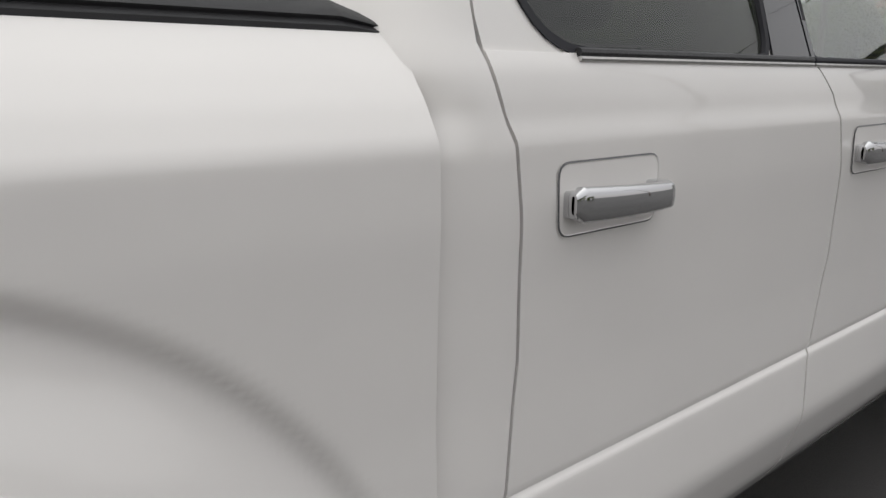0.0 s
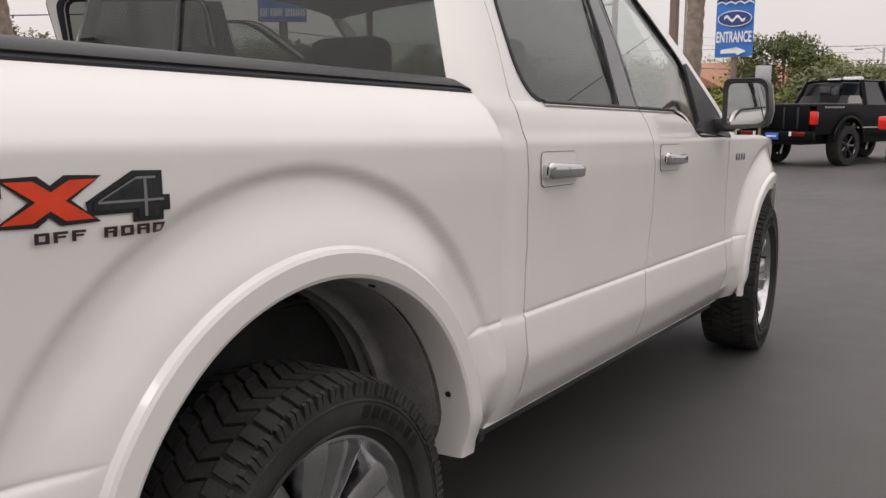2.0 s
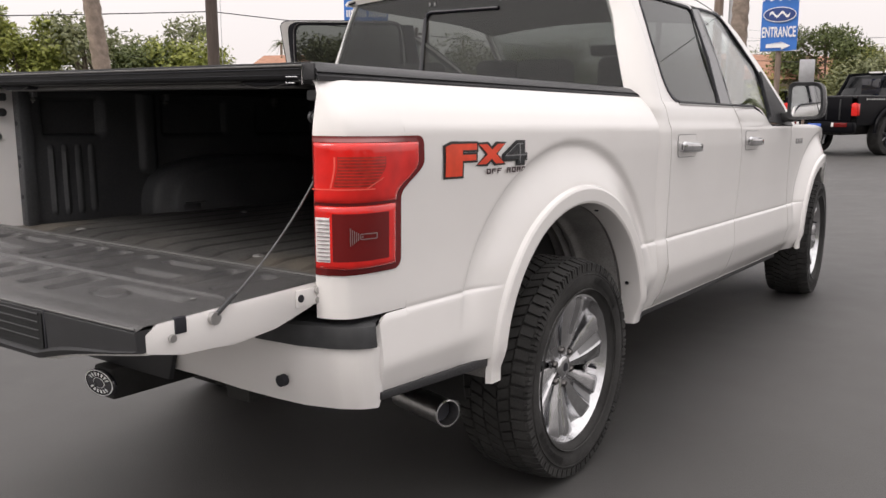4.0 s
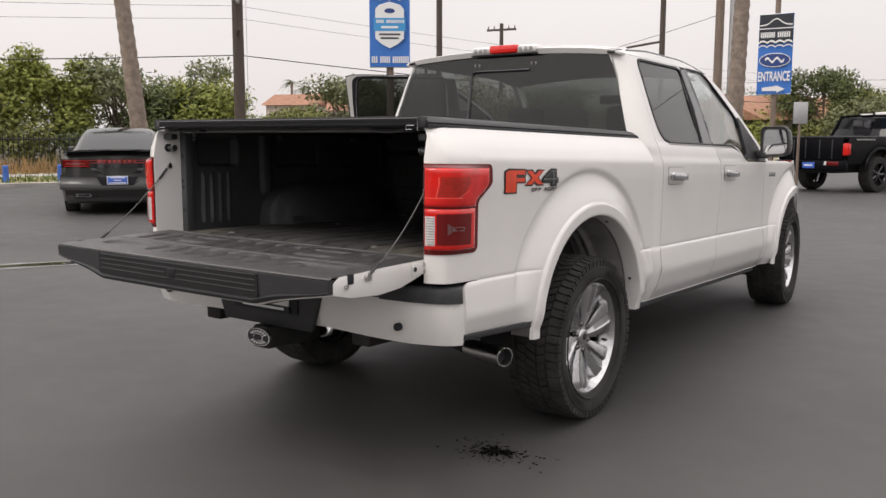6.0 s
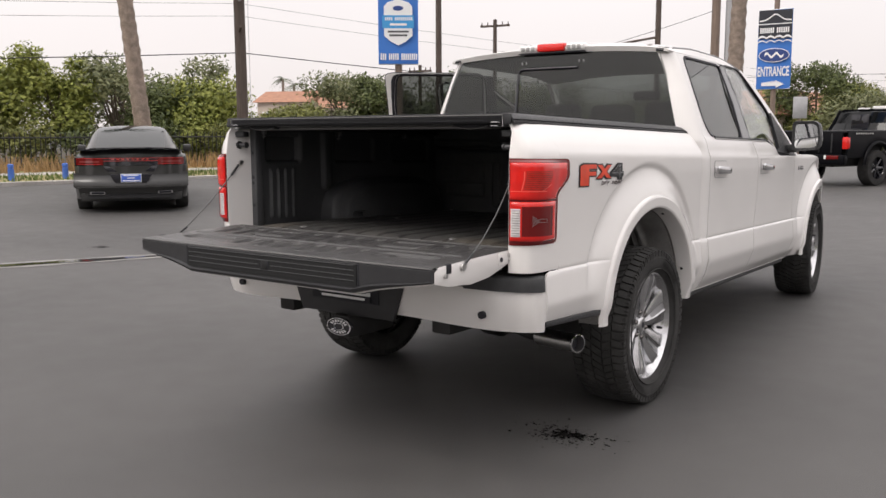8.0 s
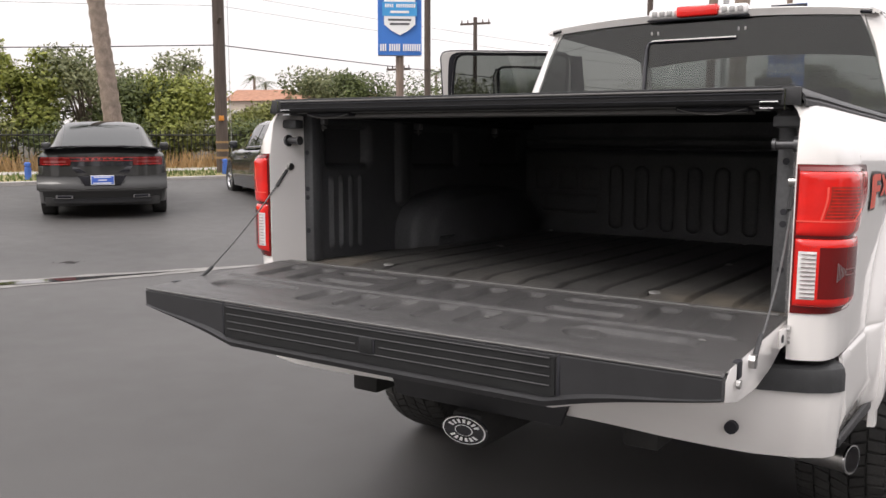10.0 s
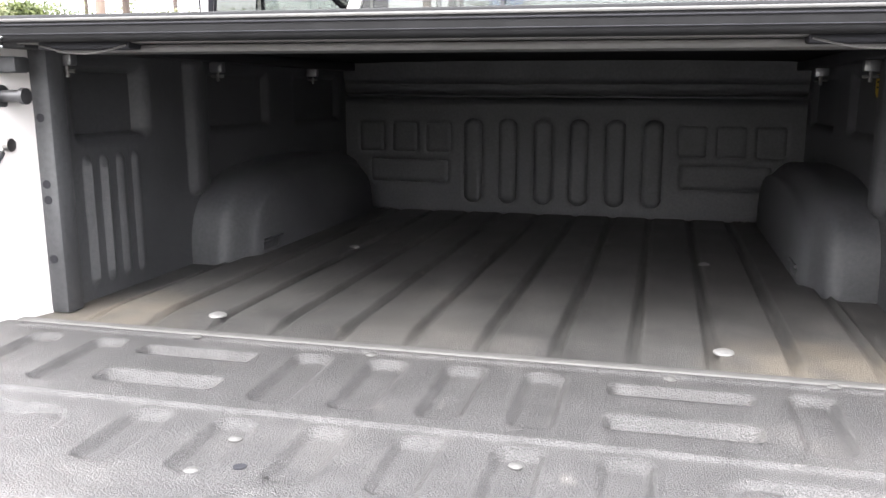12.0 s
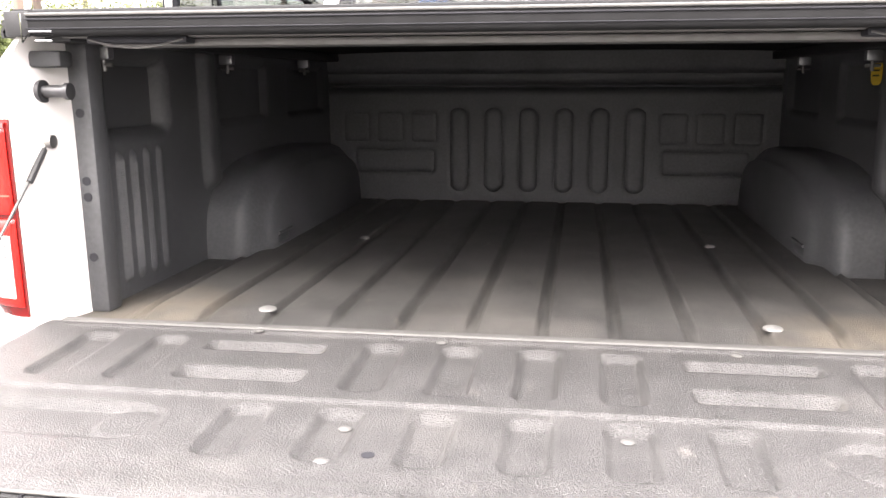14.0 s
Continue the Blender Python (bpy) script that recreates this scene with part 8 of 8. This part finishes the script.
T2 = [(0, 1.00, 0.86), (0.06, 1.07, 0.93), (0.3, 1.09, 0.975), (0.9, 1.05, 1.0), (2.5, 0.99, 1.0), (3.4, 0.97, 1.0), (4.2, 0.86, 0.97), (4.6, 0.74, 0.90), (4.87, 0.62, 0.80)]
fusion = sedan("sedan", "dark slate sedan parked towards the kerb", face_at(-8.73, 8.27, -0.86, 0.51), M_CARGREY2, 4.87, 0.925, 1.525, 0.22, T2, (0.35, 1.62, 2.40, 3.60), (1.05, 3.90))
FU = (0.925, 4.87)
for sg in (1, -1):
    def swept(u, v, off, x0=0.36, x1=0.915, tall=0.056, sg=sg):
        # a teardrop: slim by the lid, full and rounded where it wraps the corner
        h = tall * (0.35 + 0.65 * smooth(0.0, 0.6, u)) * math.sqrt(max(0.02, 1 - max(0.0, (u - 0.72) / 0.29) ** 2))
        x = x0 + (x1 - x0) * u
        q = bow_ends((sg * x, 0.0, 0.868 + 0.085 * (x - 0.36) + h * v), 0.925, 4.87)
        return (q[0], q[1] - off, q[2])
    tl = part("tail_lamp", grid(lin(0, 1, 24), lin(-1, 1, 7), lambda u, v: swept(u, v, 0.016 + 0.012 * (1 - v * v)), thick=0.012), M_RED, fusion, "swept red tail lamp", sharp=0.9)
    part("reverse_lens", grid(lin(0.02, 0.62, 14), lin(-0.55, -0.15, 4), lambda u, v: swept(u, v, 0.031), thick=0.003), M_CLEAR, tl, "pale reversing strip")
    part("lens_line", grid(lin(0.12, 0.93, 16), lin(0.30, 0.45, 3), lambda u, v: swept(u, v, 0.030), thick=0.003), M_RED2, tl, "dark line in the lens")
    tail_patch("exhaust_trim", fusion, *FU, sg * 0.50, sg * 0.68, 0.29, 0.335, 0.02, M_CHROME)
    tail_patch("bumper_reflector", fusion, *FU, sg * 0.46, sg * 0.88, 0.470, 0.488, 0.030, M_REDDIM)
    tail_patch("bumper_brow", fusion, *FU, sg * 0.40, sg * 0.90, 0.500, 0.516, 0.034, M_DULL, "bright brow over the reflector", 0.05)
tail_patch("chrome_strip", fusion, *FU, -0.36, 0.36, 0.860, 0.876, 0.020, M_CHROME, "chrome strip between the lamps")
tail_patch("lip_spoiler", fusion, *FU, -0.72, 0.72, 1.020, 1.050, 0.035, M_CARGREY2)
tail_patch("plate_panel", fusion, *FU, -0.17, 0.17, 0.60, 0.72, 0.016, M_PAPER, "pale plate")
tail_patch("lower_bumper", fusion, *FU, -0.90, 0.90, 0.235, 0.455, 0.022, M_SEAL, "dark lower bumper")

T3 = [(0, 1.05, 0.90), (0.08, 1.10, 0.95), (0.4, 1.12, 0.98), (2.5, 1.08, 1.0), (3.4, 1.05, 1.0), (4.2, 0.98, 0.96), (4.6, 0.80, 0.86)]
suv = sedan("estate_car", "dark bronze estate car seen from behind", face_at(0.35, 17.6, 0.70, 0.72), M_CARBRONZE, 4.6, 0.93, 1.72, 0.28, T3, (0.02, 0.45, 2.6, 3.4), (0.95, 3.7))
for sg in (1, -1):
    part("tail_lamp", box(min(sg * 0.62, sg * 0.86), max(sg * 0.62, sg * 0.86), -0.02, 0.20, 0.90, 1.16, 0.03), M_RED, suv, "red tail lamp")


# ---- the black pickup across the lot ----
bt = thing("black_pickup", "lifted black crew cab pickup parked across the lot", "pickup truck", at=face_at(-2.571, 19.743, 0.375, 0.927))
BW = 0.98
bed = part("bed_side", box(-BW, -BW + 0.10, 0.0, 2.05, 0.78, 1.40, 0.03), M_CARBLACK, bt)


def dark_side(sg_):
    def low_(y):
        z = 0.74
        for ya in (1.30, 5.2):
            if abs(y - ya) < 0.56:
                z = max(z, 0.52 + math.sqrt(0.56 ** 2 - (y - ya) ** 2))
        return z
    return grid(spaced(0.0, 6.1, 0.05), lin(0, 1, 10), lambda y, v: (sg_ * (BW + 0.02 * math.sin(v * 3.0)), y, low_(y) + (1.40 - 0.16 * smooth(4.3, 6.1, y) - low_(y)) * v), thick=0.03)


for sg in (1, -1):
    part("body_side", dark_side(sg), M_CARBLACK, bt)
    for ya in (1.30, 5.2):
        arc = [(sg * (BW + 0.03), ya + 0.58 * math.cos(a), 0.54 + 0.58 * math.sin(a)) for a in lin(0, math.pi, 22)]
        part("wheel_flare", tube(arc, 0.045, 8), M_CARBLACK, bt)
        small_wheel(bt, sg * (BW - 0.10), ya, 0.46, 0.32, M_GLOSS, sg < 0)
    part("tail_lamp", box(min(sg * 0.84, sg * 1.0), max(sg * 0.84, sg * 1.0), -0.03, 0.10, 0.95, 1.26, 0.03), M_RED, bt, "red tail lamp")
    part("bumper_lamp", box(min(sg * 0.50, sg * 0.84), max(sg * 0.50, sg * 0.84), -0.16, -0.10, 0.70, 0.80, 0.01), M_RED2, bt)
    part("side_strip", box(min(sg * (BW + 0.01), sg * (BW + 0.03)), max(sg * (BW + 0.01), sg * (BW + 0.03)), 1.65, 4.4, 0.86, 0.89, 0.005), M_STEEL, bt)
part("tailgate", box(-0.84, 0.84, -0.01, 0.05, 0.80, 1.40, 0.02), M_CARBLACK, bt)
for x in (-0.55, -0.2, 0.2, 0.55):
    part("gate_rib", box(x - 0.02, x + 0.02, -0.025, 0.0, 0.86, 1.34, 0.008), M_TRIM, bt)
part("bumper", box(-0.98, 0.98, -0.14, 0.05, 0.56, 0.82, 0.04), M_CARBLACK, bt, "black steel bumper")
pb = part("dealer_plate", box(-0.17, 0.17, -0.165, -0.14, 0.62, 0.77, 0.006), M_PLATEBLUE, bt, "blue dealer plate")
part("plate_bar", box(-0.12, 0.12, -0.168, -0.165, 0.68, 0.71), M_PAPER, pb)
part("bed_cover", box(-0.94, 0.94, 0.02, 1.95, 1.385, 1.43, 0.02), M_TRIM, bt)
cabk = grid(spaced(2.02, 4.55, 0.08, (2.1, 2.3, 3.7)), list(range(7)), lambda y, k: (lambda t, u, v: (u * (0.93 - 0.17 * t * v), y, 1.36 + (0.60 * t) * v))(min(1.0, smooth(0, 1, (y - 2.0) / 0.22), smooth(0, 1, (4.6 - y) / 0.85)), (-1, -0.98, -0.86, 0, 0.86, 0.98, 1)[k], (0, 0.1, 1, 1.05, 1, 0.1, 0)[k]))
part("cab", cabk, M_DARKGLASS, bt, "dark tinted cab windows")
rfk = grid(spaced(2.22, 3.8, 0.1), list(range(5)), lambda y, k: ((-0.66, -0.60, 0, 0.60, 0.66)[k] * 1.02, y, 1.975 + (0, 0.015, 0.03, 0.015, 0)[k]), thick=0.03)
part("roof", rfk, M_CARBLACK, bt)
for sg in (1, -1):
    for ya, yb in ((2.06, 2.24), (3.15, 3.15), (4.45, 3.75)):
        part("pillar", tube([(sg * 0.93, ya, 1.36), (sg * 0.70, yb, 1.97)], 0.05, 6), M_CARBLACK, bt)
for sg in (1, -1):
    for k in range(8):
        part("side_letter", box(min(sg * (BW + 0.021), sg * (BW + 0.026)), max(sg * (BW + 0.021), sg * (BW + 0.026)), 0.30 + 0.10 * k, 0.36 + 0.10 * k, 1.325, 1.365), M_STEEL, bt)
    part("reverse_lamp", box(min(sg * 0.44, sg * 0.50), max(sg * 0.44, sg * 0.50), -0.162, -0.10, 0.70, 0.80, 0.01), M_CLEAR, bt)
part("roof_beacon", box(-0.22, 0.22, 2.95, 3.15, 1.99, 2.09, 0.03), M_CLEAR, bt, "pale low roof beacon")
part("rear_slider", box(-0.25, 0.25, 2.05, 2.09, 1.45, 1.85, 0.01), M_GLOSS, bt)
part("seats", box(-0.75, 0.75, 2.3, 3.4, 1.0, 1.60, 0.08), M_SEAT, bt)
part("bonnet", box(-0.92, 0.92, 4.4, 6.05, 1.0, 1.32, 0.10, 3), M_CARBLACK, bt)
part("chassis", box(-0.6, 0.6, 0.05, 5.8, 0.50, 0.78, 0.03), M_DARK, bt)
part("roof_lamp", box(-0.16, 0.16, 2.18, 2.26, 1.99, 2.03, 0.01), M_CLEAR, bt)
